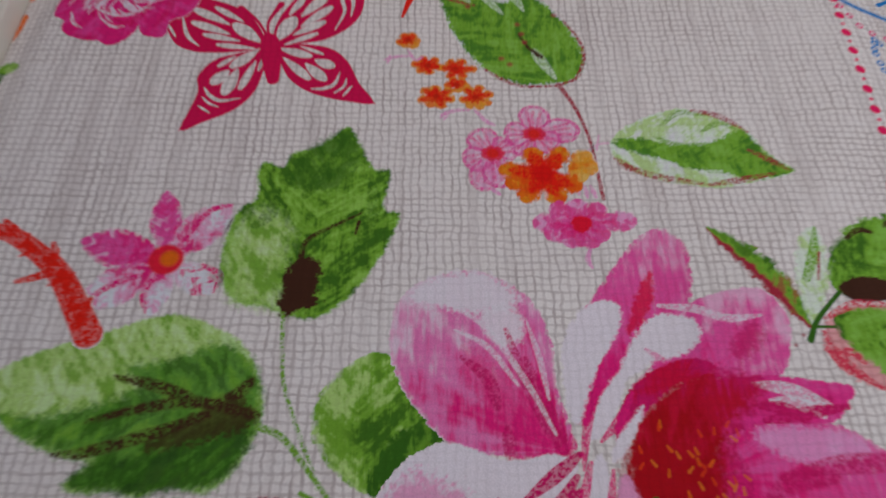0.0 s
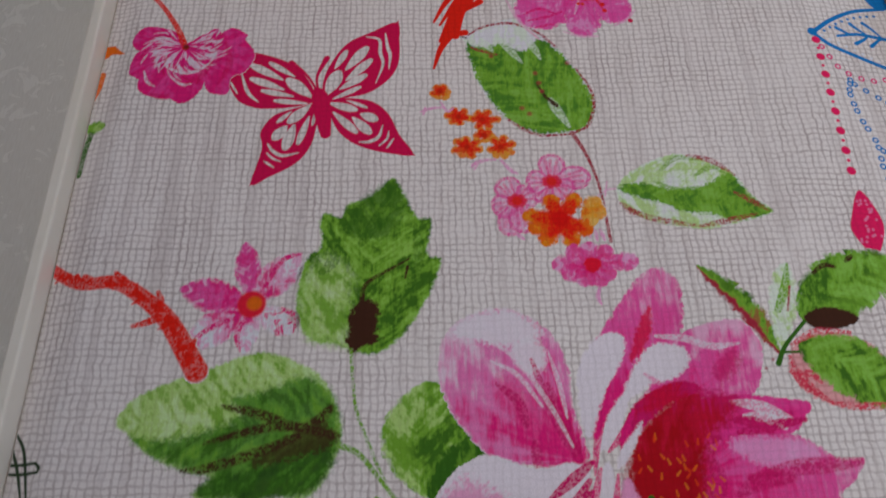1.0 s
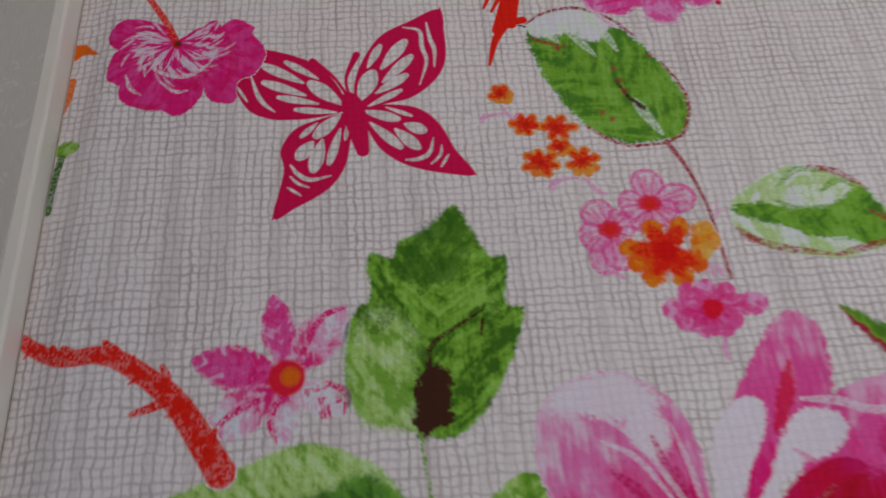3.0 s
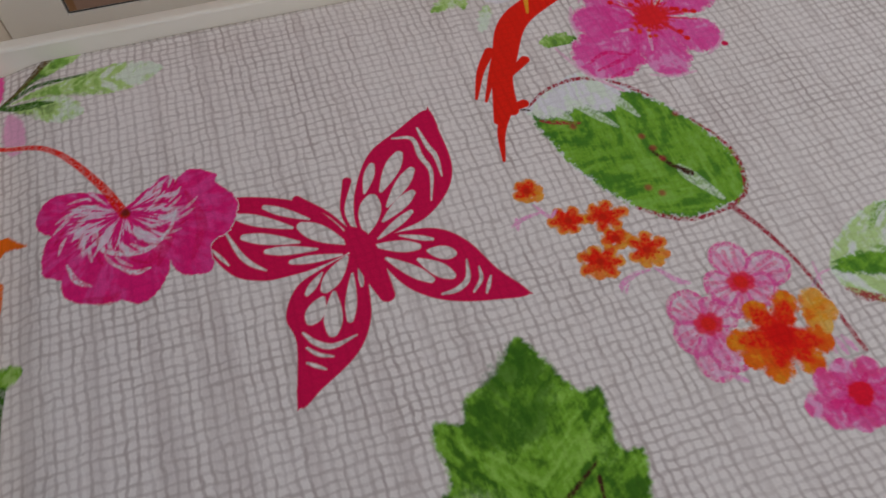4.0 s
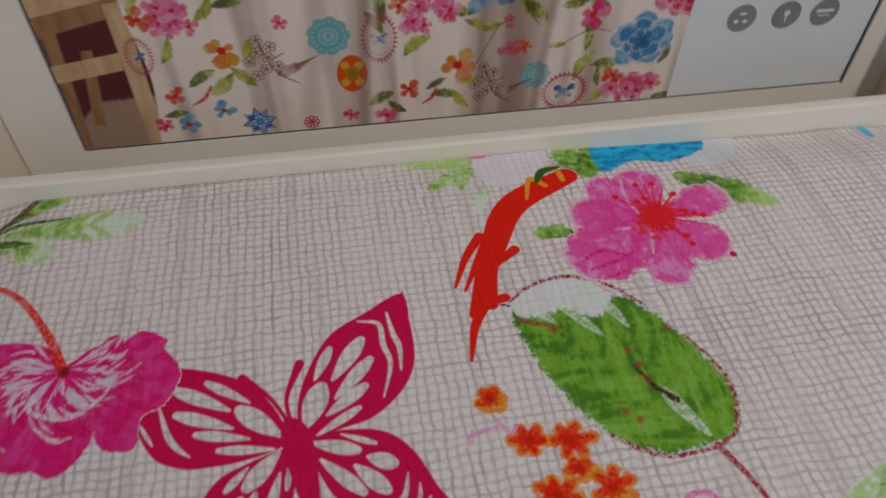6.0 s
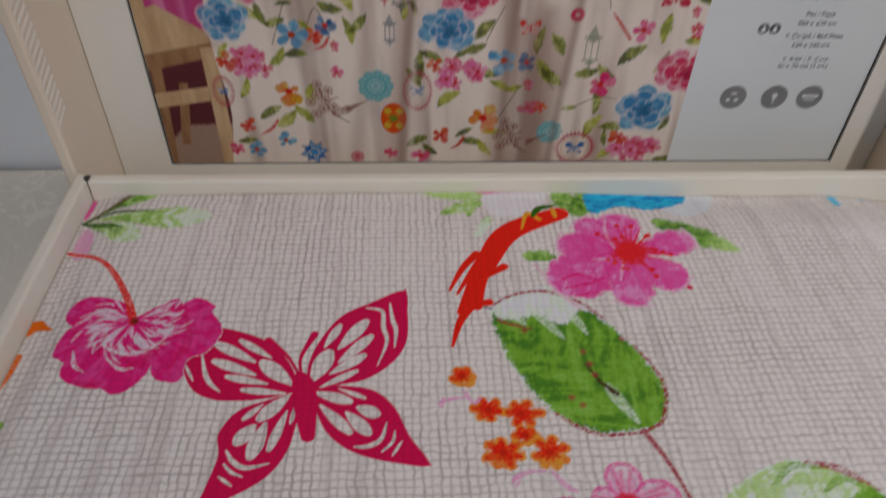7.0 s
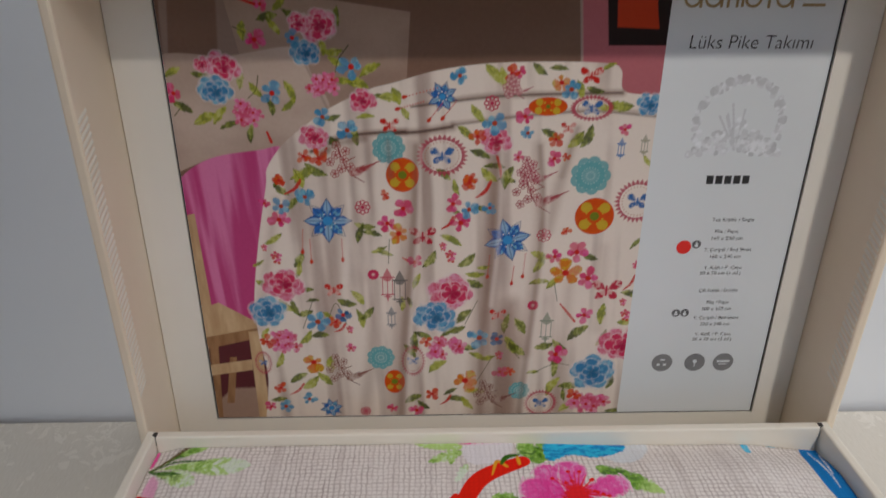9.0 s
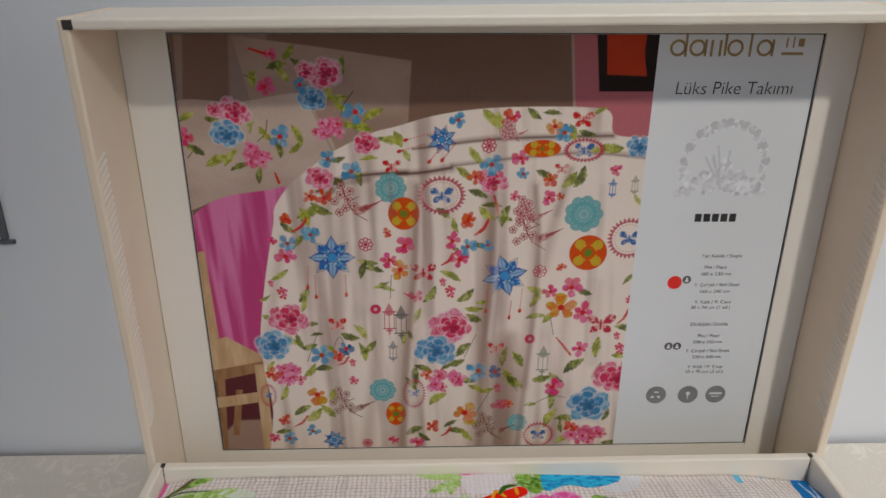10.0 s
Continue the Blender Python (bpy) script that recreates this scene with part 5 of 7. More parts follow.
def draw_blossom(k):
    x, y = [(44.7, -47.0)][0]
    for i, (tip, w) in enumerate(zip([(6.2, -68.4), (24.5, -24.3), (43.4, -19.4), (76.3, -38.5), (63.8, -69.3), (38.3, -80.3), (12.2, -40.9)], (15, 10, 11.5, 9.5, 11, 10.5, 11))):
        k.leaf((x, y), tip, w, w, pinks(lin((212, 50, 136)), lin((220, 88, 162)), lin((226, 140, 194)), 0.12), (2, 0.14), 0.70, 0.42, 0.0, 1.2, 140 + i)
        d = np.subtract(tip, (x, y))
        k.stroke([(x + 0.95 * d[0] - 0.35 * d[1] * w / 14, y + 0.95 * d[1] + 0.35 * d[0] * w / 14), (x + 1.0 * d[0], y + 1.0 * d[1]), (x + 0.95 * d[0] + 0.35 * d[1] * w / 14, y + 0.95 * d[1] - 0.35 * d[0] * w / 14)], 1.0, 1.0, PALE, dry=0.4, seed=i, wm=1.8, cover=0.8)
    for j, w in enumerate(([(9.4, -64.6), (18.1, -60.9), (27.1, -64.8)], [(11.5, -69.1), (21.3, -66.6), (30.1, -62.9)], [(14.9, -73.9), (24.7, -71.5)])):
        k.stroke(w, 1.0, 1.0, MAGENTA, dry=0.6, seed=j, wm=2.0)
    for w in ([(38.7, -45.3), (36.2, -34.7), (38.1, -23.3)], [(40.1, -53.4), (36.6, -65.0)], [(34.8, -51.3), (26.4, -51.2)]):
        k.stroke(w, 0.8, 0.8, PALE, dry=0.5, wm=1.6)
    r = random.Random(5)
    for j in range(26):
        t = r.uniform(-1.1, 2.4)
        d = r.uniform(9, 19)
        k.stroke([(x, y), (x + d * math.cos(t), y + d * math.sin(t))], 1.3, 0.6, lin((214, 34, 56)), dry=0.3, seed=j)
        if j % 2:
            k.dab(x + d * math.cos(t), y + d * math.sin(t), 1.3, lin((206, 24, 20)))
    k.blob([(x - 8, y - 4), (x - 5, y + 5), (x + 3, y + 8), (x + 8, y + 1), (x + 2, y - 8)], lin((208, 30, 36)), 4.0, 4.0, 3)
    for j in range(7):
        k.dab(x - 8 + r.uniform(-3, 5), y - 8 + r.uniform(-3, 5), 1.0, lin((204, 50, 20)), 0.8)
    tip = [(65.5, -70.1)][0]
    k.dab(*tip, 1.4, CRIMSON)


printed("flower_print", (0, 84, -88, -14), draw_blossom, "bright pink blossom print with red stamens", 0.00028, 0.4, 0.35)


def draw_top_sprays(k):
    for a, b, w, c, s in (([(10.9, -51.5)], [(-4.8, -48.2)], 6, greens(DEEP, GREEN, LIGHT, 0, 0.5), 1), ([(60.5, -24.3)], [(95.1, -48.9)], 8, greens(DEEP, GREEN, LIGHT, 0, 0.9), 2),
                          ([(28.0, -21.0)], [(17.4, 2.4)], 9, greens(DEEP, GREEN, LIGHT, 0, 0.3), 3), ([(31.4, -18.5)], [(31.7, 3.1)], 6, greens(DEEP, GREEN, LIGHT), 4),
                          ([(-19.2, -8.8)], [(-40.5, -19.3)], 5, greens(GREEN, LIGHT, MIST), 5), ([(-19.0, -4.5)], [(-49.7, 0.2)], 6, greens(LIGHT, LIGHT, MIST), 6),
                          ([(-23.7, -6.1)], [(-27.2, -21.5)], 3, greens(GREEN, LIGHT, MIST), 7), ([(-16.9, -21.4)], [(-24.8, -36.8)], 3, greens(LIGHT, MIST, MIST), 8)):
        k.leaf(a[0], b[0], w, w, c, (4, 0.25), 0.45, 0.6, 0.0, 1.0, 150 + s, 0.95)
    k.blob([(-25.0, 1.6), (-15.3, 7.6), (16.5, 8.4), (17.4, 2.4), (5.9, -2.0), (-15.8, -2.4)], PINK, 1.5, 1.5, 2)
    k.blob([(-19.0, -4.5), (-6.4, -0.7), (12.3, -0.7), (7.8, -13.8), (-5.0, -21.4), (-16.7, -19.2)], lin((204, 200, 206)), 1.5, 1.2, 3, 0.9)
    k.blob([(65.1, -5.5), (86.7, 3.8), (98.4, -0.8), (89.8, -17.5), (73.6, -20.6)], lin((202, 206, 212)), 2.0, 1.2, 4, 0.9)
    k.blob([(33.0, 0.7), (48.6, 8.1), (68.6, 10.4), (85.7, 6.3), (80.3, -7.8), (62.7, -15.0), (47.8, -12.5), (32.9, -18.5)], lambda X, Y, d: mixed(BLUE, CYAN, sm(fbm(X * 0.3, Y * 0.5, 4) * 2 - 0.4)), 0.8, 1.6, 5)
    k.blob([(54.6, 5.4), (63.6, 10.1), (71.7, 9.6), (66.6, 1.1), (56.8, 0.5)], lin((150, 40, 40)), 1.2, 0.8, 6)


printed("flower_print", (-52, 98, -52, -0.5), draw_top_sprays, "blue flower and green sprays print at the fold", 0.00016)


def draw_branch(k):
    (n,) = [(-208.5, -19.2)]
    k.blob([(-206.8, -35.6), (-204.9, -23.5), (-198.9, -31.7), (-198.7, -43.9), (-204.4, -44.3)], PALE, 1.5, 0.8, 2)
    k.blob([(-212.6, -10.7), (-211.3, 2.0), (-209.3, 6.7), (-207.0, -3.4), (-207.6, -16.1)], PINK, 1.0, 0.6, 3)
    for tip, w, c in (([(-176.2, 2.8)][0], 4.0, greens(DEEP, GREEN, LIGHT, 0, 0.4)), ([(-147.2, -18.7)][0], 8.0, greens(GREEN, LIGHT, MIST, 0, 0.6)), ([(-177.2, -33.5)][0], 6.5, greens(DEEP, LIGHT, MIST, 0, 0.5))):
        k.leaf(n, tip, w, w, c, (0, 0), 0.72, 0.7, 0.0, 0.9, 170 + int(w), 0.95)
    k.stroke([n, *[(-198.6, -11.5), (-187.9, 1.8)]], 1.4, 3.4, lin((84, 66, 34)), dry=0.3, wm=2.6)
    k.stroke([n, *[(-195.8, -15.0), (-176.0, -13.5)]], 1.2, 1.2, DEEP, dry=0.4, wm=2.4)
    k.stroke([n, *[(-197.3, -23.6), (-188.0, -25.3)]], 1.4, 1.0, DEEP, dry=0.3, wm=3.4)
    k.stroke([(-207.9, 2.7), (-206.0, 9.0)], 3.0, 3.0, BROWN, dry=0.2)


printed("branch_print", (-212, -135, -52, -0.5), draw_branch, "pale green branch print with brown twigs", 0.00016)


def draw_left_edge(k):
    k.blob([(-214.0, -82.6), (-207.1, -78.2), (-203.8, -81.6), (-198.4, -87.0), (-205.1, -86.0), (-209.2, -88.3)], ORANGE, 0.8, 0.5, 1)
    k.stroke([(-208.3, -99.3), (-208.7, -107.5), (-210.4, -114.4)], 4, 3, ORANGE, dry=0.2)
    k.leaf([(-210.7, -132.5)][0], [(-199.9, -131.6)][0], 4, 4, greens(), (0, 0), 0.5, 0.6, 0.0, 0.4, 8)
    k.stroke([(-206.8, -135.9), (-208.2, -147.6), (-208.4, -159.2)], 3, 3, DEEP, dry=0.3)
    for w in ([(-212.1, -292.4), (-206.2, -293.0), (-198.2, -292.6)], [(-210.5, -296.3), (-204.0, -296.6), (-196.8, -296.2)], [(-198.2, -292.6), (-196.3, -294.5), (-196.8, -296.2)], [(-209.9, -280.2), (-204.4, -288.3), (-199.1, -305.7)], [(-210.4, -285.8), (-205.8, -294.8), (-201.6, -305.6)]):
        k.stroke(w, 1.0, 1.0, lin((40, 56, 36)), wm=1.4)


printed("leaf_print", (-212, -188, -322, -80), draw_left_edge, "orange and green print fragments at the fold", 0.00012)


def draw_mandala(k):
    """Blue leaf outlines with bead chains and a pink drop."""
    k.stroke([(159.4, -80.7), (172.3, -70.8), (187.9, -62.7), (205.6, -59.3)], 2.6, 2.2, BLUE)
    k.stroke([(159.4, -80.7), (167.6, -88.4), (182.0, -95.0), (202.0, -103.6)], 2.6, 2.4, BLUE)
    k.dab(*[(159.6, -80.0)][0], 2.6, BLUE)
    for i in range(9):
        a, b = np.array([(166.5, -77.8)][0]), np.array([(199.3, -64.0)][0])
        k.dab(*(a + (b - a) * i / 8 + np.array((0, -1.0 + 3.0 * math.sin(i / 8 * 3.1)))), 0.9, BLUE)
        a, b = np.array([(164.4, -82.2)][0]), np.array([(197.1, -98.9)][0])
        k.dab(*(a + (b - a) * i / 8), 1.0, WHITE)
    k.stroke([(173.3, -81.6), (186.6, -79.0), (203.9, -81.5)], 1.6, 2.6, BLUE)
    for w in ([(174.2, -75.8), (178.5, -78.3), (183.0, -80.0)], [(183.3, -72.0), (187.5, -76.0), (191.5, -79.3)], [(191.1, -70.6), (194.7, -73.9), (199.0, -79.5)], [(183.0, -85.7), (188.3, -82.4), (191.3, -80.0)], [(191.7, -86.5), (195.3, -83.4), (199.5, -80.2)]):
        k.stroke(w, 2.4, 1.2, BLUE)
    k.blob([(199.2, 3.0), (209.6, 1.7), (209.8, -20.1), (215.4, -48.5), (205.3, -60.8), (196.9, -51.4), (194.0, -27.6)], BLUE, 0.8)
    for w in ([(202.4, -3.9), (203.0, -20.7), (203.0, -40.4)], [(208.3, -6.7), (204.6, -28.9)]):
        k.stroke(w, 0.8, 0.8, WHITE, dry=0.6, seed=3, wm=1.5)
    k.stroke([(205.8, -101.4), (197.6, -113.7), (191.6, -128.9), (187.3, -150.8)], 2.4, 3.4, BLUE, wm=4)
    k.blob([(201.2, -108.4), (206.3, -104.9), (200.4, -138.4), (190.1, -149.8), (192.5, -132.2)], BLUE, 0.8)
    for x, y in [(196.4, -123.8), (193.8, -132.1), (192.4, -138.6)]:
        k.dab(x, y, 0.9, WHITE)
    a, b = [(160.1, -85.6), (157.5, -165.4)]
    for i in range(15):
        x, y = a[0] + (b[0] - a[0]) * i / 14, a[1] + (b[1] - a[1]) * i / 14
        k.dab(x, y, 2.3 if i % 2 == 0 else 0.9, lin((206, 22, 84)))
    for pts, n, c in (([(162.1, -90.1), (169.1, -104.2), (183.4, -110.1), (199.7, -107.1)], 8, lin((214, 60, 120))), ([(172.3, -110.8), (169.7, -120.2), (171.3, -134.4), (175.5, -149.4), (174.6, -164.6), (178.2, -182.2)], 15, BLUE), ([(174.1, -113.3), (182.8, -119.5), (189.5, -123.8)], 4, BLUE), ([(177.4, -153.3), (183.5, -155.3)], 2, BLUE)):
        q = spline(pts)
        for i in np.linspace(0, len(q) - 1, n).astype(int):
            k.ring(*q[i], 1.3, 0.9, c)
    drop = [(158.3, -176.0), (151.1, -189.6), (149.4, -198.4), (156.6, -210.0), (163.9, -198.7), (164.5, -188.9)]
    k.blob(drop, lin((206, 22, 84)), 0.6)
    r = random.Random(2)
    c = np.mean(drop, 0)
    for i in range(26):
        k.dab(c[0] + r.uniform(-5.5, 5.5), c[1] + r.uniform(-10, 12), 0.7, lin((226, 130, 170)), 0.5, 0.8)
    for x, y in [(186.8, -154.5), (186.3, -160.1), (185.0, -158.3)]:
        k.dab(x, y, 2.0, ORANGE)
    for w in ([(158.3, 4.1), (160.7, 0.3), (160.4, -8.8)], [(171.3, 2.7), (178.0, 0.7), (187.0, 2.2)]):
        k.stroke(w, 2.6, 4.0, CYAN, dry=0.25, seed=2, wm=4.5)


printed("mandala_print", (140, 212, -215, -0.5), draw_mandala, "blue leaf outline print with pink bead chains", 0.00020)

# ---- printed card in the lid ----


def glossy_print():
    """Coated card: the printed ink under a faint gloss."""
    m, t, b = mat("coated_print", 0.32)
    at = t.nodes.new("ShaderNodeAttribute")
    at.attribute_name = "ink"
    n = nd(t, "ShaderNodeTexNoise", Scale=420.0, Detail=2.0)
    t.links.new(coords(t, 1, 1, 1), n.inputs["Vector"])
    t.links.new(mixc(t, 0.10, at.outputs["Color"], n.outputs[0], "SOFT_LIGHT"), b.inputs["Base Color"])
    b.inputs["Specular IOR Level"].default_value = 0.2
    return m


PHOTO = glossy_print()
COATED = paper("coated_white", (0.70, 0.735, 0.765), (0.735, 0.765, 0.79), 8, 0.3, 0.04)
BLACK_INK = paper("black_ink", (0.02, 0.02, 0.022), (0.03, 0.03, 0.032), 80, 0.5)
DARK_INK = paper("grey_print", (0.10, 0.10, 0.11), (0.14, 0.14, 0.15), 80, 0.5)
GOLD_INK = paper("gold_ink", (0.30, 0.20, 0.08), (0.36, 0.25, 0.11), 80, 0.4)
RED_INK = paper("red_ink", (0.80, 0.02, 0.015), (0.84, 0.03, 0.02), 80, 0.4)
DISC_INK = paper("disc_grey", (0.20, 0.20, 0.21), (0.25, 0.25, 0.26), 80, 0.5)

FACE = MAT_Y + 0.0016
card = thing("printed_card", "glossy product card with a bedroom photo set in a box lid", "card")
block("card_sheet", (CX0 + 0.0002, CX1 - 0.0002, FACE, 0.0602, CZ0 + 0.0002, CZ1 - 0.0002), COATED, card)
# black strips paint the shade in the gap between card and mat
bm = bmesh.new()
for d in ((CX1 - 0.0011, CX1 - 0.0003, CZ0 + 0.0004, CZ1 - 0.0004), (CX0 + 0.0003, CX0 + 0.0009, CZ0 + 0.0004, CZ1 - 0.0004), (CX0 + 0.001, CX1 - 0.0012, CZ0 + 0.0003, CZ0 + 0.0008), (CX0 + 0.001, CX1 - 0.0012, CZ1 - 0.0008, CZ1 - 0.0003)):
    box(bm, d[0], d[1], FACE - 0.0004, FACE - 0.0002, d[2], d[3])
part("gap_shade", bm, BLACK_INK, card, "thin black strips for the shaded gap round the card")

def ink(c):
    return lin(c, 0.86)


P_MAG, P_PINK, P_PALE, P_RED = ink((212, 18, 84)), ink((228, 84, 150)), ink((232, 160, 190)), ink((206, 40, 32))
P_BLUE, P_SKY, P_NAVY, P_TEAL = ink((44, 128, 180)), ink((120, 184, 212)), ink((36, 70, 120)), ink((104, 172, 178))
P_LEAF, P_OLIVE, P_LIME = ink((118, 130, 34)), ink((62, 72, 22)), ink((172, 176, 56))
P_ORANGE, P_YELLOW, P_SHEET = ink((220, 96, 20)), ink((206, 170, 50)), ink((244, 230, 219))
r5 = random.Random(11)


def p_leaf(k, x, y, r, turn=None):
    t = r5.uniform(0, 6.28) if turn is None else turn
    r = r * 1.12
    b, e = (x - r * math.cos(t), y - r * math.sin(t)), (x + r * math.cos(t), y + r * math.sin(t))
    light = r5.random() < 0.45
    k.leaf(b, e, r * r5.uniform(0.28, 0.5), r * r5.uniform(0.28, 0.5), greens(P_LEAF if light else P_OLIVE, P_LIME if light else P_LEAF, ink((206, 204, 130))), (0, 0), 0.5, 0.7, 0.06, 0.5, r5.randrange(90), 0.92)
    k.stroke([b, ((b[0] + e[0]) / 2 + 0.5, (b[1] + e[1]) / 2)], 0.7, 0.4, P_OLIVE, dry=0.4, cover=0.6)


def p_rose(k, x, y, r, a=None, b=None):
    """A full bloom: pale scalloped outer petals with light rims, a deep heart."""
    r = r * 1.15
    a, b = P_MAG if a is None else a, P_PALE if b is None else b
    white, mid = ink((240, 222, 222)), mixed(a, b, np.array(0.5))
    t0 = r5.uniform(0, 6.28)
    for ring, (n, far, wide) in enumerate(((8, 1.45, 0.36), (6, 1.0, 0.40), (5, 0.62, 0.42))):
        for i in range(n):
            t = t0 + 6.283 * (i + 0.5 * ring) / n + r5.uniform(-0.25, 0.25)
            q = r * far * r5.uniform(0.82, 1.12)
            tip = (x + q * math.cos(t), y + 0.88 * q * math.sin(t))
            k.leaf((x, y), tip, q * wide * 1.15, q * wide * 1.15, lambda s, n, v: mixed(white, b, v * 0.5), (0, 0), 0.68, 0.5, 0.0, 0.6, r5.randrange(90), 0.4)
            k.leaf((x, y), (0.92 * tip[0] + 0.08 * x, 0.92 * tip[1] + 0.08 * y), q * wide * 0.92, q * wide * 0.92, pinks(a, (mid, a, a * 0.8)[ring] if i % 3 else mid, b, (0.02, -0.2, -0.4)[ring]), (3, 0.2), 0.68, 0.5, 0.0, 0.7, r5.randrange(90), 0.92)
    k.dab(x + 0.1 * r, y - 0.1 * r, 0.3 * r, a * 0.55, r * 0.4, 0.85)


def p_zinnia(k, x, y, r, c):
    for i in range(11):
        t = 0.571 * i
        k.dab(x + r * 0.7 * math.cos(t), y + r * 0.7 * math.sin(t), r * 0.24, c, 0.5)
    k.dab(x, y, r * 0.6, c, 0.5, 0.9)
    k.dab(x, y, r * 0.25, P_SHEET, 0.6, 0.6)


def p_berries(k, x, y, r):
    for i in range(11):
        t, d = 2.4 * i, r * math.sqrt((i + 0.5) / 11)
        k.dab(x + 0.7 * d * math.cos(t), y + d * math.sin(t), r * 0.24, (P_MAG, P_RED, P_PINK)[i % 3], 0.5, 0.9)


def p_flower(k, x, y, r, c, c2, eye, n=5):
    r = r * 1.4
    t0 = r5.uniform(0, 2)
    for i in range(n):
        t = t0 + 6.283 * i / n + r5.uniform(-0.3, 0.3)
        q = r * r5.uniform(0.7, 1.15)
        k.leaf((x, y), (x + q * math.cos(t), y + q * math.sin(t)), q * r5.uniform(0.28, 0.48), q * r5.uniform(0.28, 0.48), pinks(c, mixed(c, c2, np.array(0.3)), c2, 0.2), (0, 0), 0.66, 0.6, 0.0, 0.5, r5.randrange(90), r5.uniform(0.75, 1.0), 0.9)
    k.dab(x, y, max(r * 0.22, 0.5), eye, 0.6)


def p_cluster(k, x, y, r):
    """A posy of small crimson and pink florets."""
    r = r * 1.25
    for i in range(16):
        t, d = r5.uniform(0, 6.28), r * math.sqrt(r5.random()) * 0.85
        p_flower(k, x + d * math.cos(t), y + d * 0.8 * math.sin(t), r * 0.3, P_MAG if i % 3 else P_PINK, P_PALE, P_RED)


def p_butterfly(k, x, y, r, c):
    r = r * 1.1
    for s in (-1, 1):
        k.leaf((x, y), (x + s * r, y + 0.62 * r), r * 0.34, r * 0.34, lambda a, n, v: mixed(c, P_SHEET, sm((v - 0.45) * 3) * 0.5), (0, 0), 0.66, 0.6, 0.0, 0.2, 3)
        k.leaf((x, y), (x + s * 0.72 * r, y - 0.62 * r), r * 0.28, r * 0.28, lambda a, n, v: mixed(c, P_SHEET, sm((v - 0.5) * 3) * 0.5), (0, 0), 0.62, 0.6, 0.0, 0.2, 4)
    k.stroke([(x, y - r * 0.4), (x, y + r * 0.3)], r * 0.14, r * 0.14, c)


def p_mandala(k, x, y, r, turn=0.0):
    for i in range(8):
        t = turn + math.pi / 2 + math.pi * i / 4
        q = r if i % 2 == 0 else r * 0.86
        k.leaf((x, y), (x + q * math.cos(t), y + q * math.sin(t)), r * 0.27, r * 0.27, lambda a, n, v: mixed(ink((52, 112, 190)), P_SKY, sm((v - 0.5) * 2.5)) if i % 2 else mixed(ink((150, 186, 216)), ink((52, 112, 190)), sm((np.abs(n) - 0.35) * 3)), (0, 0), 0.5, 1.2, 0.0, 0.1, i)
        k.stroke([(x, y), (x + q * math.cos(t), y + q * math.sin(t))], 0.5, 0.4, P_NAVY, cover=0.8)
    for i in range(8):
        t = turn + math.pi / 2 + math.pi * i / 4
        for e in (-0.42, 0.42):
            k.stroke([(x + r * 0.2 * math.cos(t + e), y + r * 0.2 * math.sin(t + e)), (x + r * 0.62 * math.cos(t + e * 0.75), y + r * 0.62 * math.sin(t + e * 0.75)), (x + r * math.cos(t), y + r * math.sin(t))], 0.5, 0.4, P_NAVY, cover=0.75)
    k.dab(x, y, r * 0.2, ink((60, 150, 214)), 0.8)
    for i in range(8):
        t = turn + math.pi * (i + 0.5) / 4
        k.dab(x + r * 0.32 * math.cos(t), y + r * 0.32 * math.sin(t), 0.45, P_SHEET)


def p_pendant(k, a, b):
    for i in range(9):
        k.dab(a[0] + (b[0] - a[0]) * i / 9, a[1] + (b[1] - a[1]) * i / 9, 0.45, P_RED, 0.4, 0.8)
    d = np.subtract(b, a) / max(np.hypot(*np.subtract(b, a)), 1e-6)
    k.leaf(np.array(b) - d * 1.2, np.array(b) + d * 3.0, 1.2, 1.2, lambda s, n, v: mixed(P_RED, P_ORANGE, v * 0.4), (0, 0), 0.6, 0.7, 0.0, 0.1, 2)


def p_lace(k, x, y, r, squash=1.0):
    for i in range(30):
        t = 6.283 * i / 30
        cx, cy = math.cos(t), squash * math.sin(t)
        k.stroke([(x + r * 0.84 * cx, y + r * 0.84 * cy), (x + r * cx, y + r * cy)], r * 0.16, 0.3, ink((186, 60, 84)), cover=0.85)
        k.dab(x + r * 0.66 * cx, y + r * 0.66 * cy, 0.4, ink((190, 110, 90)), 0.4, 0.8)
    q = [(x + r * 0.8 * math.cos(t), y + r * 0.8 * squash * math.sin(t)) for t in np.linspace(0, 6.283, 20)]
    k.stroke(q, r * 0.05, r * 0.05, ink((190, 80, 100)), cover=0.8)
    p_butterfly(k, x, y, r * 0.42, ink((60, 108, 170)))


def p_doily(k, x, y, r):
    for i in range(9):
        t = 6.283 * i / 9
        k.dab(x + r * 0.68 * math.cos(t), y + r * 0.68 * math.sin(t), r * 0.33, P_TEAL, 0.6, 0.9)
    k.dab(x, y, r * 0.72, P_TEAL, 0.6, 0.9)
    for n, q in ((9, 0.72), (9, 0.42), (6, 0.2)):
        for i in range(n * 2):
            t = 3.1416 * i / n
            k.dab(x + r * q * math.cos(t), y + r * q * math.sin(t), 0.45, ink((190, 210, 210)), 0.5, 0.7)


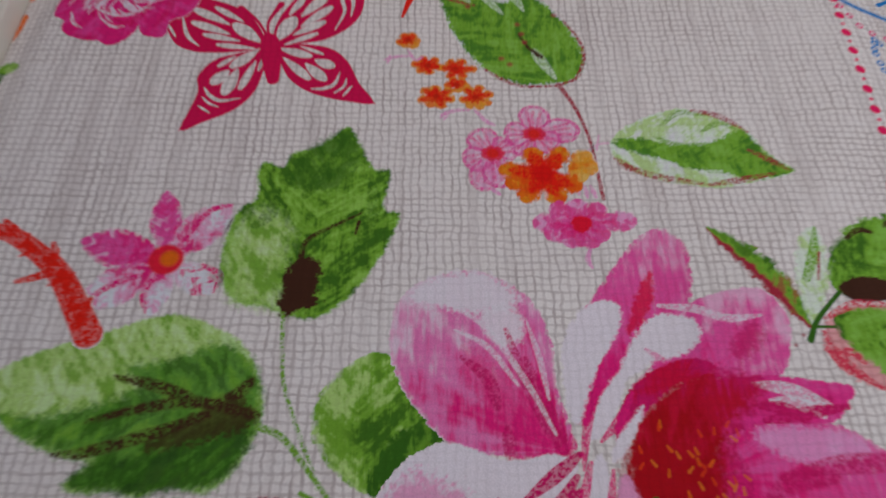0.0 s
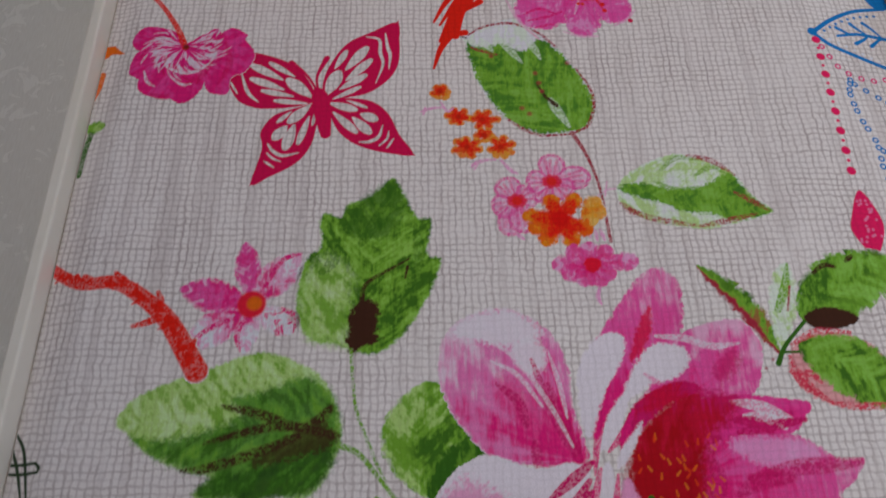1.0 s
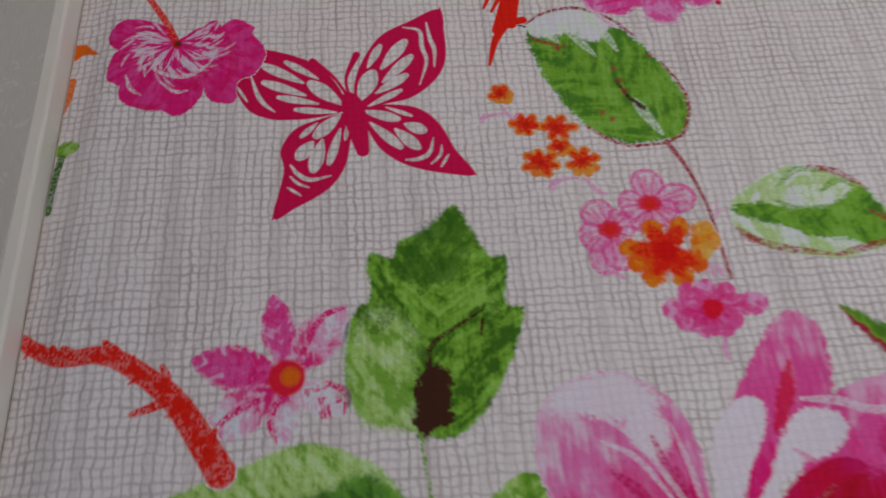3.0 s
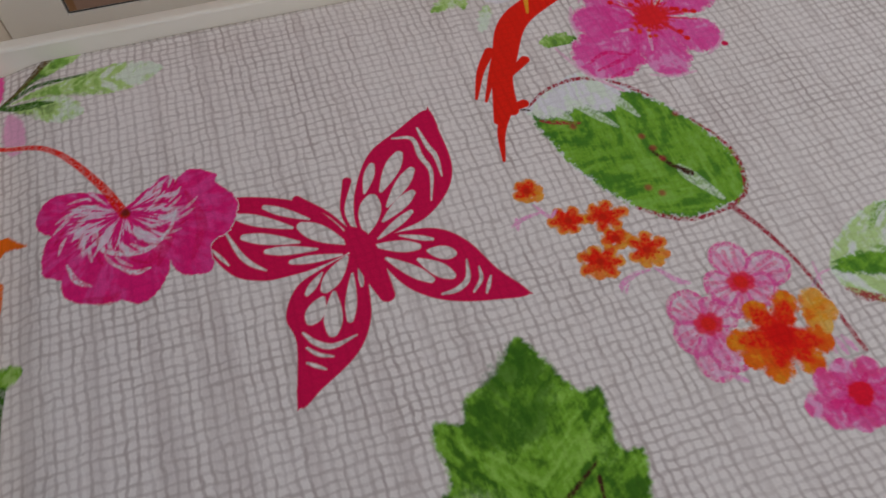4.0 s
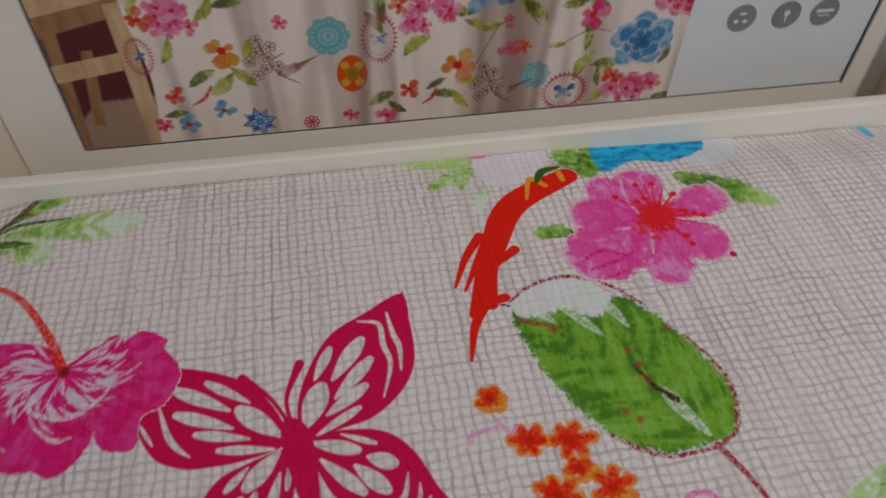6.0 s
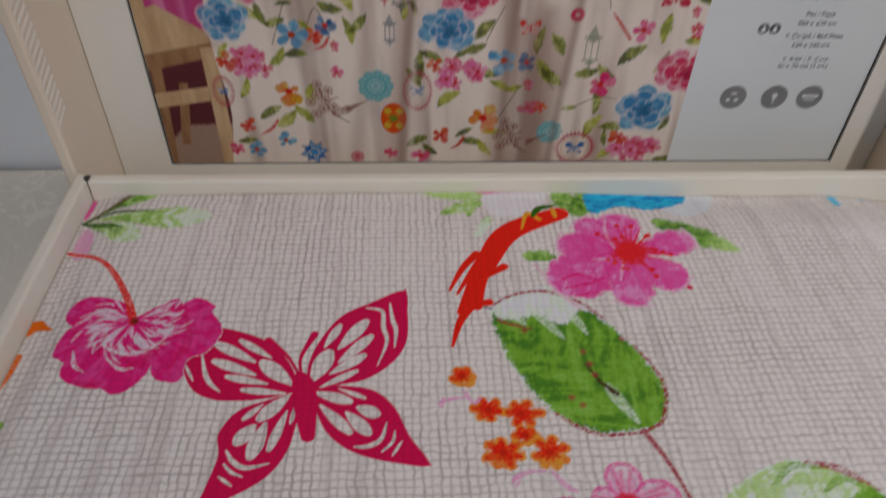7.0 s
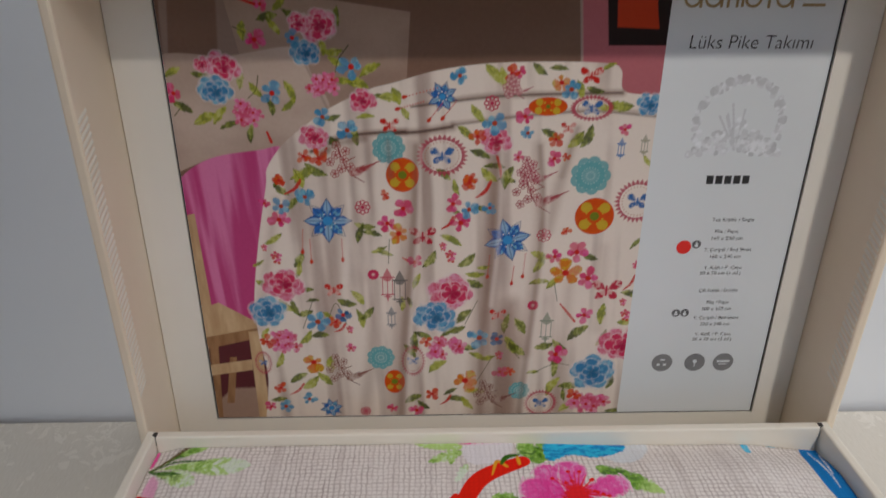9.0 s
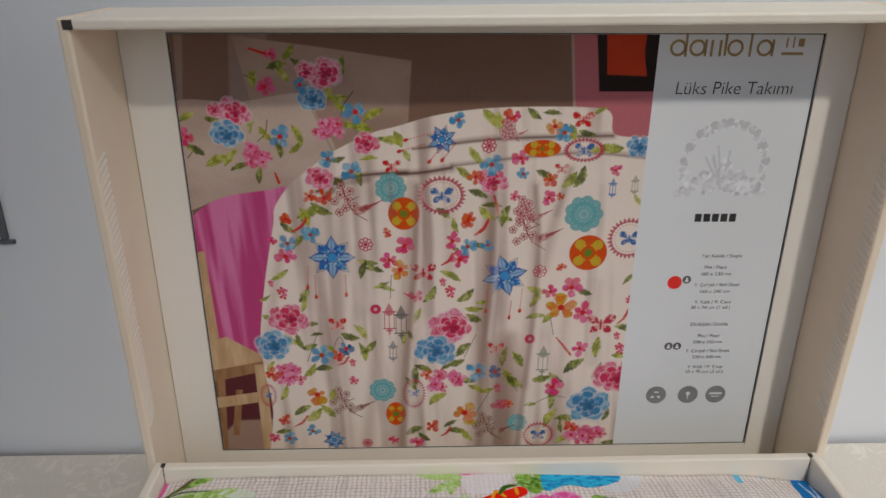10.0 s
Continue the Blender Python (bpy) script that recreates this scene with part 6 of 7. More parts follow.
def p_disc(k, x, y, r, sq=1.0):
    k.blob([(x + r * math.cos(t), y + r * sq * math.sin(t)) for t in np.linspace(0, 6.283, 16, endpoint=False)], lambda X, Y, d: mixed(P_ORANGE, ink((214, 64, 18)), fbm(X * 0.3, Y * 0.3, 3)), 0.5)
    for i in range(4):
        t = 0.75 + 1.571 * i
        k.dab(x + r * 0.66 * math.cos(t), y + r * sq * 0.66 * math.sin(t), r * 0.28 * min(1, sq + 0.2), P_YELLOW, 0.6)
    for i in range(8):
        t = 0.4 + 0.785 * i
        k.dab(x + r * 0.45 * math.cos(t), y + r * sq * 0.45 * math.sin(t), r * 0.06, P_YELLOW)
    k.dab(x, y, r * 0.24 * sq, P_LEAF, 1.0)


def p_branch(k, x, y, r, c=None):
    """Line drawing of a blossoming branch with a bird."""
    c = ink((158, 84, 84)) if c is None else c
    pale = mixed(c, P_SHEET, np.array(0.55))
    k.stroke([(x - r * 0.4, y + r), (x - 0.1 * r, y), (x + 0.25 * r, y - r * 0.6), (x + 0.9 * r, y - r * 1.05)], 1.1, 0.5, c * 0.75)
    k.stroke([(x - 0.1 * r, y), (x + 0.5 * r, y + 0.3 * r)], 0.8, 0.4, c * 0.8)
    for i in range(8):
        t, d = 2.4 * i, r * math.sqrt((i + 0.5) / 8)
        u, v = x - 0.25 * r + d * 0.7 * math.cos(t), y + 0.15 * r + d * 0.85 * math.sin(t)
        for j in range(5):
            w = 1.257 * j + i
            k.dab(u + 1.6 * math.cos(w), v + 1.6 * math.sin(w), 1.1, pale, 0.6, 0.55)
            k.ring(u + 1.6 * math.cos(w), v + 1.6 * math.sin(w), 1.1, 0.4, c)
        k.dab(u, v, 0.6, c)
    k.leaf((x + r * 0.15, y - r * 0.62), (x + r * 1.5, y - r * 0.05), r * 0.22, r * 0.24, lambda s, n, v: mixed(c, pale, v), (0, 0), 0.3, 0.9, 0.0, 0.2, 5)
    k.stroke([(x + r * 0.9, y - r * 0.3), (x + r * 1.75, y + r * 0.1)], r * 0.14, 0.4, c)


def p_lantern(k, x, y, h, c):
    for d in (-0.16, 0.0, 0.16):
        k.stroke([(x + d * h, y - h * 0.32), (x + d * h, y + h * 0.3)], 0.5, 0.5, c)
    for u, w in ((-0.34, 0.4), (0.3, 0.44), (-0.42, 0.2)):
        k.stroke([(x - w * h / 2, y + u * h), (x + w * h / 2, y + u * h)], 0.9, 0.9, c)
    k.stroke([(x, y + h * 0.3), (x, y + h * 0.62)], h * 0.3, 0.4, c, cover=0.8)
    k.stroke([(x, y - h * 0.4), (x, y - h * 0.6)], h * 0.12, 0.3, c, cover=0.8)


def draw_photo(k):
    full = np.s_[:, :]
    X, Y = k.X, k.Y
    k.over(full, np.ones(X.shape), mixed(ink((126, 95, 79)), ink((136, 106, 91)), fbm(X * 0.02, Y * 0.03, 2)))
    k.blob([(44.0, 335.0), (98.0, 335.0), (108.0, 252.0), (51.0, 252.0)], ink((190, 110, 118)), 0.6, smooth=False)
    k.stroke([(44.0, 329.0), (49.0, 277.0)], 1.6, 1.6, ink((190, 170, 160)), cover=0.7)
    k.blob([(58.0, 332.0), (63.0, 289.0), (104.0, 289.0), (98.0, 332.0)], ink((40, 26, 24)), 0.6, smooth=False)
    k.blob([(64.0, 332.0), (67.0, 299.0), (92.0, 298.0), (88.0, 332.0)], ink((196, 62, 26)), 0.6, smooth=False)
    k.stroke([(92.0, 329.0), (90.0, 313.0), (94.0, 297.0)], 6, 6, ink((40, 26, 24)), wm=4)
    k.blob([(-225.0, 98.0), (-178.0, 106.0), (-147.0, 69.0), (-150.0, 29.0), (-195.0, 30.0)], ink((118, 84, 68)), 1.0)
    k.blob([(-154.0, 322.0), (-132.0, 322.0), (-136.0, 280.0), (-157.0, 284.0)], ink((160, 140, 130)), 2.0, cover=0.6, smooth=False)
    k.blob([(-185.0, 322.0), (-180.0, 322.0), (-185.0, 280.0), (-188.0, 280.0)], ink((168, 148, 138)), 1.5, cover=0.6, smooth=False)
    # pillows
    shade = lambda a, b, s: (lambda X, Y, d: mixed(a, b, sm(fbm(X * 0.03, Y * 0.04, s) * 1.6 - 0.3)))
    k.blob([(-152.0, 321.0), (-104.0, 315.0), (-49.0, 307.0), (-52.0, 263.0), (-80.0, 242.0), (-108.0, 242.0), (-145.0, 284.0)], shade(ink((178, 152, 136)), ink((160, 132, 118)), 3), 0.8, smooth=False)
    k.blob([(-197.0, 279.0), (-152.0, 283.0), (-114.0, 288.0), (-106.0, 274.0), (-97.0, 249.0), (-130.0, 228.0), (-165.0, 224.0), (-194.0, 213.0), (-208.0, 217.0)], shade(ink((206, 184, 170)), ink((186, 162, 148)), 4), 0.8)
    k.stroke([(-112.0, 286.0), (-106.0, 272.0), (-97.0, 251.0)], 1.0, 1.0, ink((150, 128, 118)), soft=2.0, cover=0.7)
    # pink sheet
    def pink_sheet(X, Y, d):
        f = fbm((X + Y * 0.06) * 0.16, Y * 0.01, 6)
        return mixed(ink((196, 70, 128)), ink((226, 128, 176)), sm((f - 0.5) * 2.6 + 0.45 + 0.006 * (Y - 190)))
    k.blob([(-188.0, 211.0), (-169.0, 223.0), (-140.0, 228.0), (-126.0, 228.0), (-132.0, 197.0), (-148.0, 141.0), (-151.0, 83.0), (-173.0, 83.0), (-178.0, 106.0), (-195.0, 141.0), (-193.0, 198.0)], pink_sheet, 0.8)
    # floor and wooden chair
    k.blob([(-185.5, 95.8), (-140.2, 104.3), (-146.3, 27.9), (-189.1, 28.7)], ink((96, 44, 50)), 1.5, smooth=False)
    k.blob([(-187.4, 43.6), (-176.1, 55.7), (-143.9, 57.6), (-146.3, 27.9), (-189.1, 28.7)], ink((168, 138, 122)), 2.0, 1.0, 3, smooth=False)
    wood = lambda X, Y, d: mixed(ink((222, 190, 150)), ink((186, 148, 108)), fbm(X * 0.3, Y * 0.06, 2))
    dim = lambda X, Y, d: mixed(ink((176, 134, 96)), ink((138, 98, 66)), fbm(X * 0.3, Y * 0.06, 4))
    k.blob([(-189.7, 185.9), (-183.4, 187.4), (-181.4, 121.7), (-188.0, 117.4)], wood, 0.6, smooth=False)
    k.blob([(-186.5, 94.0), (-180.7, 93.9), (-184.8, 31.1), (-188.4, 31.2)], dim, 0.6, smooth=False)
    k.blob([(-174.2, 81.8), (-169.5, 81.7), (-175.4, 43.4), (-180.6, 43.5)], dim, 0.6, smooth=False)
    k.blob([(-188.5, 120.0), (-176.6, 124.3), (-150.0, 107.1), (-150.4, 102.6), (-159.1, 100.0), (-189.4, 92.2)], wood, 0.6, smooth=False)
    k.blob([(-188.8, 97.7), (-158.8, 103.6), (-150.2, 105.3), (-150.6, 99.9), (-159.6, 95.4), (-189.1, 88.5)], dim, 0.6, smooth=False)
    k.blob([(-188.2, 75.5), (-159.5, 79.7), (-159.9, 71.2), (-188.4, 66.9)], wood, 0.6, smooth=False)
    k.blob([(-159.7, 101.8), (-151.9, 102.6), (-151.8, 30.0), (-159.3, 29.1)], wood, 0.6, smooth=False)
    # duvet
    def linen(X, Y, d):
        f = fbm((X + 0.04 * Y) * 0.085, Y * 0.006, 9)
        g = fbm(X * 0.03, Y * 0.05, 5)
        return mixed(ink((190, 170, 160)), P_SHEET, sm((f - 0.5) * 2.4 + 0.85 + 0.3 * (g - 0.5)))
    k.blob([*[(-147.0, 28.0), (-154.0, 28.0), (-154.0, 34.0), (-152.0, 46.0), (-150.0, 68.0), (-153.0, 98.0), (-153.0, 127.0), (-146.0, 169.0), (-138.0, 205.0)], *[(-136.0, 217.0), (-126.0, 231.0), (-114.0, 241.0), (-97.0, 253.0), (-74.0, 264.0)], *[(-59.0, 268.0), (-34.0, 275.0), (-4.0, 279.0), (34.0, 280.0), (64.0, 279.0), (72.0, 275.0), (75.0, 263.0), (94.0, 261.0), (100.0, 261.0), (111.0, 171.0)], *[(99.0, 86.0), (104.0, 24.0)]], linen, 0.7)
    soft_dark = ink((158, 128, 114))
    for a, w, c in (([(-109.0, 227.0), (-92.0, 236.0), (-75.0, 238.0), (-53.0, 239.0)], 4, 0.75), ([(-60.0, 239.0), (-44.0, 239.0), (-25.0, 242.0)], 5, 0.7), ([(-44.0, 255.0), (-9.0, 260.0), (22.0, 261.0), (74.0, 262.0)], 4, 0.65), ([(-25.0, 244.0), (22.0, 249.0), (60.0, 252.0), (95.0, 249.0)], 3.5, 0.5), ([(-108.0, 231.0), (-102.0, 234.0), (-99.0, 227.0)], 3, 0.6),
                    ([(-47.2, 230.1), (-50.0, 171.9), (-56.2, 103.1), (-60.6, 32.4)], 14, 0.6), ([(1.0, 229.9), (0.6, 171.4), (-3.7, 102.4), (-5.2, 31.3)], 13, 0.55), ([(15.3, 120.1), (19.0, 78.9), (16.8, 30.9)], 16, 0.7), ([(27.4, 229.7), (30.9, 191.3), (30.0, 137.5), (26.8, 83.5)], 9, 0.4),
                    ([(-90.9, 230.3), (-98.0, 172.3), (-105.3, 103.8)], 9, 0.3), ([(-132.8, 196.4), (-144.9, 139.4), (-151.8, 104.4)], 7, 0.3), ([(49.4, 240.7), (42.5, 210.8), (35.5, 175.2)], 8, 0.4), ([(-24.6, 230.0), (-25.9, 171.7)], 8, 0.25), ([(-73.2, 138.6), (-78.8, 80.4), (-84.5, 32.8)], 9, 0.35), ([(74.1, 162.5), (75.5, 101.3)], 8, 0.2), ([(53.1, 137.2), (53.5, 73.6), (54.4, 30.2)], 9, 0.25)):
        k.stroke(a, w * 0.6, w, soft_dark, soft=w * 0.9, cover=c)
    for a, w, c in (([(-109.0, 227.0), (-92.0, 235.0), (-75.0, 238.0), (-53.0, 239.0)], 1.6, 0.8), ([(-60.0, 238.0), (-44.0, 239.0), (-25.0, 242.0)], 1.8, 0.8), ([(-49.0, 254.0), (-9.0, 259.0), (22.0, 261.0), (74.0, 262.0)], 1.4, 0.7), ([(-25.0, 243.0), (22.0, 249.0), (60.0, 251.0), (95.0, 248.0)], 1.2, 0.5)):
        k.stroke(a, w, w, ink((84, 62, 56)), soft=1.4, cover=c)
    # motifs on the duvet: leaves first, then twigs, blooms and the single motifs
    for x, y, r in ((-93, 124, 6), (-86, 127, 6), (-85, 111, 7), (-80, 115, 6), (-39, 155, 6.5), (-47, 139, 5.5), (-137, 170, 6), (-122, 155, 5.5), (-123, 148, 5.5), (-71, 162, 5), (-67, 159, 5), (-79, 179, 6), (-82, 173, 6), (-75, 173, 6), (-118, 133, 4), (-146, 139, 5),
                    (-132, 122, 6), (-127, 120, 6), (-122, 97, 6), (-112, 98, 5.5), (-129, 64, 6.5), (-121, 60, 7), (-111, 63, 6.5), (-106, 75, 6), (-141, 79, 6), (-33, 72, 7), (-48, 92, 7), (-43, 97, 6.5), (-52, 85, 6), (-57, 122, 5), (-148, 100, 5), (-122, 194, 5), (-148, 153, 4), (-132, 208, 4), (-119, 211, 4), (-121, 116, 5), (-52, 123, 4), (-106, 113, 4), (-115, 125, 4), (-50, 45, 6), (-43, 40, 5), (-24, 51, 5), (-144, 46, 5),
                    (-25, 168, 7), (-15, 154, 6.5), (-9, 144, 6), (-9, 137, 5.5), (13, 106, 7), (22, 104, 6.5), (16, 89, 7), (21, 86, 7), (33, 157, 6.5), (32, 151, 6.5), (33, 137, 6), (77, 113, 7.5), (62, 98, 8), (78, 94, 6.5), (47, 71, 8), (39, 88, 6), (50, 89, 6), (-16, 112, 6.5), (-21, 102, 6), (-13, 88, 6), (-6, 80, 6),
                    (-20, 44, 6), (-12, 41, 6), (-6, 52, 6), (48, 54, 8), (59, 54, 7), (94, 127, 6), (65, 156, 5), (93, 33, 6), (-6, 189, 5), (9, 208, 5), (43, 137, 6), (93, 107, 5), (59, 36, 6), (56, 47, 5), (-4, 149, 4), (94, 165, 5), (33, 66, 4), (-26, 100, 6), (87, 58, 6), (-22, 188, 4), (1, 79, 5),
                    (-2, 273, 6), (6, 270, 7), (-17, 238, 6), (-2, 212, 6), (10, 210, 7), (55, 236, 7), (49, 234, 6), (74, 255, 7), (65, 254, 6), (36, 276, 5), (58, 264, 5), (-10, 250, 6), (-53, 250, 4), (34, 237, 6), (-30, 212, 5), (-8, 225, 6), (49, 264, 5), (-58, 260, 5), (95, 220, 5), (65, 277, 4), (1, 217, 6), (-22, 204, 5), (25, 276, 5),
                    (-62, 259, 6), (-98, 235, 6), (-114, 212, 7), (-107, 216, 7), (-118, 210, 6), (-129, 203, 5), (-72, 260, 5), (-96, 248, 5), (-82, 236, 5), (-76, 248, 5)):
        p_leaf(k, x, y, r)
    for a in ([(-127, 200), (-117, 208)], [(-136, 50), (-126, 59)], [(-56, 156), (-48, 152)], [(-31, 176), (-24, 184)], [(-31, 176), (-22, 185)], [(-10, 197), (-1, 208)], [(48, 121), (59, 107)], [(89, 131), (96, 142)], [(-31, 40), (-24, 48)], [(-127, 200), (-117, 209)], [(-107, 220), (-100, 229)], [(-9, 197), (-1, 207)], [(-102, 101), (-95, 107)], [(5, 210), (2, 224)]):
        k.stroke([a[0], ((a[0][0] + a[1][0]) / 2 + 1, (a[0][1] + a[1][1]) / 2 - 1), a[1]], 0.8, 1.5, P_RED, dry=0.35, wm=1.8)
    for a in ([(-64, 169), (-65, 152)], [(-94, 107), (-100, 123), (-106, 111)], [(43, 137), (46, 123)], [(23, 78), (12, 93)], [(32, 65), (47, 73), (58, 72)], [(-15, 106), (-7, 124)], [(-123, 104), (-115, 126)], [(-7, 57), (3, 77)]):
        k.stroke(a, 0.6, 0.5, P_OLIVE, cover=0.75)
    for x, y, r in ((-133, 138, 8.8), (-24, 130, 10), (93, 88, 10.5), (-107, 236, 5.5), (-78, 258, 5.5), (1, 233, 6.5)):
        p_rose(k, x, y, r)
    for x, y, r in ((-145, 117, 8.5), (-35, 112, 9.5), (74, 66, 11), (91, 255, 5.5)):
        p_rose(k, x, y, r, P_BLUE, P_SKY)
    for x, y, r in ((-136, 93, 8.5), (-28, 87, 9.5), (75, 39, 10.5)):
        p_cluster(k, x, y, r)
    for x, y, r in ((-136, 157, 4.5), (-25, 157, 4.5), (93, 112, 4.5), (-143, 164, 2.5), (-30, 164, 3), (9, 81, 3.5), (-92, 103, 3), (90, 122, 3)):
        p_berries(k, x, y, r)
    for x, y, r in ((-132, 183, 5), (-55, 190, 4.5), (-65, 180, 4.5), (-24, 193, 4.5), (-19, 180, 5.5), (42, 156, 4), (56, 159, 5.5), (65, 140, 6), (48, 81, 5.5), (10, 67, 4), (-92, 88, 3), (-150, 40, 3.5), (-48, 35, 4.5), (-65, 37, 3), (18, 248, 4), (15, 223, 3), (37, 222, 3.5), (96, 150, 3), (-140, 194, 3), (-48, 153, 3.5), (65, 112, 4.5), (78, 240, 3), (13, 274, 3)):
        p_flower(k, x, y, r, P_MAG, P_PINK, P_RED)
    for x, y, r in ((-58, 173, 5.5), (-118, 77, 6), (-130, 209, 3), (-142, 56, 3.5), (-37, 49, 4), (50, 144, 7), (-14, 60, 7), (-14, 208, 4), (17, 67, 3), (37, 234, 3.5), (44, 223, 2.5), (-14, 207, 4), (38, 268, 4.5), (9, 273, 4), (-130, 209, 3), (-114, 224, 3.5), (48, 174, 2.5), (-66, 199, 2.5), (-101, 109, 4), (64, 47, 4), (-10, 236, 4), (-105, 223, 4), (-41, 92, 4), (-148, 94, 4)):
        p_flower(k, x, y, r, P_RED if r < 4.2 else P_ORANGE, P_ORANGE if r < 4.2 else P_YELLOW, P_RED)
    for x, y, r in ((-130, 192, 4.5), (-113, 109, 6), (-140, 40, 4.5), (-123, 46, 4), (-115, 199, 4.5), (-14, 189, 4.5), (-5, 95, 6), (-0, 244, 5), (20, 238, 3.5), (44, 264, 4.5), (-87, 240, 4.5), (-115, 198, 4), (-21, 272, 4), (-1, 190, 3.5), (-101, 248, 4)):
        p_flower(k, x, y, r, P_BLUE, P_SKY, ink((180, 70, 40)))
    for x, y, r in ((-96, 114, 4.5), (7, 94, 4.5)):
        p_flower(k, x, y, r, P_NAVY, P_BLUE, P_RED)
    for x, y, r in ((-75, 144, 4), (30, 120, 4)):
        p_zinnia(k, x, y, r, ink((206, 40, 90)))
    for x, y, r, c in ((-101, 133, 5.5, P_RED), (-43, 171, 7.5, ink((186, 36, 60))), (7, 113, 5, P_RED), (78, 131, 9, ink((196, 44, 72))), (55, 272, 6, P_RED), (44, 241, 4, P_RED), (-62, 243, 5, P_RED)):
        p_butterfly(k, x, y, r, c)
    for x, y, r, tn in ((-102, 182, 15, 0.0), (11, 168, 15, 0.25), (-108, 38, 8, 0.2), (-31, 260, 9, 0.5)):
        p_mandala(k, x, y, r, tn)
    for a, b in ([(-118, 176), (-119, 162)], [(-114, 169), (-114, 155)], [(-94, 169), (-94, 156)], [(0, 157), (-1, 143)], [(16, 149), (15, 138)], [(23, 158), (22, 143)], [(-34, 265), (-52, 260)], [(-42, 257), (-56, 253)], [(-31, 256), (-38, 247)], [(-23, 257), (-30, 248)]):
        p_pendant(k, a, b)
    for x, y, r in ((-80, 191, 5), (34, 171, 4.8), (-84, 35, 3.8), (-2, 256, 4.8)):
        for i in range(8):
            t = 0.785 * i
            k.ring(x + r * 0.66 * math.cos(t), y + r * 0.66 * math.sin(t), r * 0.26, 0.7, ink((196, 50, 84)))
        k.dab(x, y, r * 0.28, ink((196, 50, 84)))
    for x, y, r in ((-72, 80, 9.5), (60, 211, 12.5), (-63, 229, 10), (24, 51, 7.5)):
        p_doily(k, x, y, r)
    for x, y, r, q in ((-50, 77, 8.5, 1.5), (91, 194, 14.5, 1.0), (40, 40, 12, 0.95), (-31, 224, 15.5, 0.85), (57, 253, 13, 0.6), (-152, 77, 6, 1.6)):
        p_lace(k, x, y, r, q)
    for x, y, r, q in ((65, 184, 12.4, 1.0), (-55, 212, 10, 1.1), (31, 254, 11.5, 0.48), (-63, 60, 7, 1.4)):
        p_disc(k, x, y, r, q)
    for x, y, r, c in ((-98, 70, 12, ink((146, 96, 86))), (-89, 220, 12, ink((166, 62, 66))), (25, 200, 13, ink((168, 66, 76))), (3, 48, 11, ink((128, 74, 68))), (24, 213, 9, ink((176, 70, 90))), (11, 265, 6, ink((186, 100, 112)))):
        p_branch(k, x, y, r, c)
    for x, y, h, c in ((-66, 136, 20, ink((204, 90, 106))), (-58, 133, 22, ink((104, 100, 98))), (-64, 111, 14, ink((140, 142, 146))), (40, 102, 20, ink((146, 154, 136))), (77, 228, 11, ink((110, 140, 190))), (91, 230, 11, ink((176, 170, 150)))):
        p_lantern(k, x, y, h, c)
    for a, w, c in (([(-46.5, 230.1), (-48.9, 171.9), (-55.1, 103.1), (-59.0, 32.3)], 5, 0.45), ([(1.7, 229.9), (1.3, 171.4), (-2.5, 102.4), (-3.6, 31.3)], 5, 0.4), ([(9.8, 111.3), (9.1, 74.3), (7.2, 31.1)], 14, 0.45), ([(28.1, 229.7), (32.0, 191.3), (31.2, 137.5), (28.0, 83.4), (25.1, 30.8)], 4, 0.45), ([(-104.2, 224.8), (-91.5, 232.2), (-77.4, 234.7)], 4, 0.5), ([(-63.4, 233.9), (-62.1, 211.4)], 4, 0.4), ([(49.4, 240.7), (42.5, 210.8)], 4, 0.3)):
        k.stroke(a, w * 0.6, w, ink((128, 98, 84)), soft=w * 0.9, cover=c)
    for a, w in (([(-43.7, 230.1), (-45.5, 171.8), (-51.2, 103.0), (-54.0, 32.2)], 3.0), ([(5.3, 229.9), (5.4, 171.4), (2.1, 120.3)], 3.0), ([(31.7, 229.7), (35.3, 191.3), (35.0, 137.4), (32.0, 83.4), (29.7, 30.7)], 3.0), ([(-87.8, 196.1), (-92.9, 138.9)], 4.0)):
        k.stroke(a, w * 0.6, w, ink((250, 240, 232)), soft=w, cover=0.35)
    # flowers on the pillows
    for x, y, r in ((-184, 274, 5), (-181, 254, 6), (-169, 247, 6.5), (-160, 249, 6), (-155, 243, 5.5), (-143, 238, 5), (-131, 254, 5), (-119, 263, 6), (-120, 256, 5.5), (-138, 264, 5), (-146, 269, 4.5), (-169, 273, 4.5), (-128, 304, 5.5), (-121, 312, 5), (-89, 305, 5), (-142, 297, 5), (-125, 299, 5), (-93, 286, 5), (-72, 275, 6.5), (-80, 267, 6), (-91, 280, 5), (-88, 270, 5), (-116, 305, 4.5), (-99, 288, 4.5)):
        p_leaf(k, x, y, r)
    for a in ([(-136, 272), (-138, 264), (-143, 259)], [(-84, 289), (-90, 281), (-92, 274)], [(-186, 249), (-180, 256)], [(-147, 299), (-141, 296)]):
        k.stroke(a, 0.7, 0.5, P_OLIVE, cover=0.8)
    for x, y, r in ((-155, 277, 6.5), (-100, 300, 7.5), (-167, 278, 3.5), (-111, 301, 4.5)):
        p_rose(k, x, y, r)
    for x, y, r in ((-161, 263, 6.5), (-108, 285, 5.5)):
        p_rose(k, x, y, r, P_BLUE, P_SKY)
    for x, y, r in ((-145, 250, 7.5), (-100, 267, 7.5)):
        p_cluster(k, x, y, r)
    for x, y, r in ((-129, 262, 5), (-83, 277, 5.5), (-115, 293, 4)):
        p_flower(k, x, y, r, P_BLUE, P_SKY, P_RED)
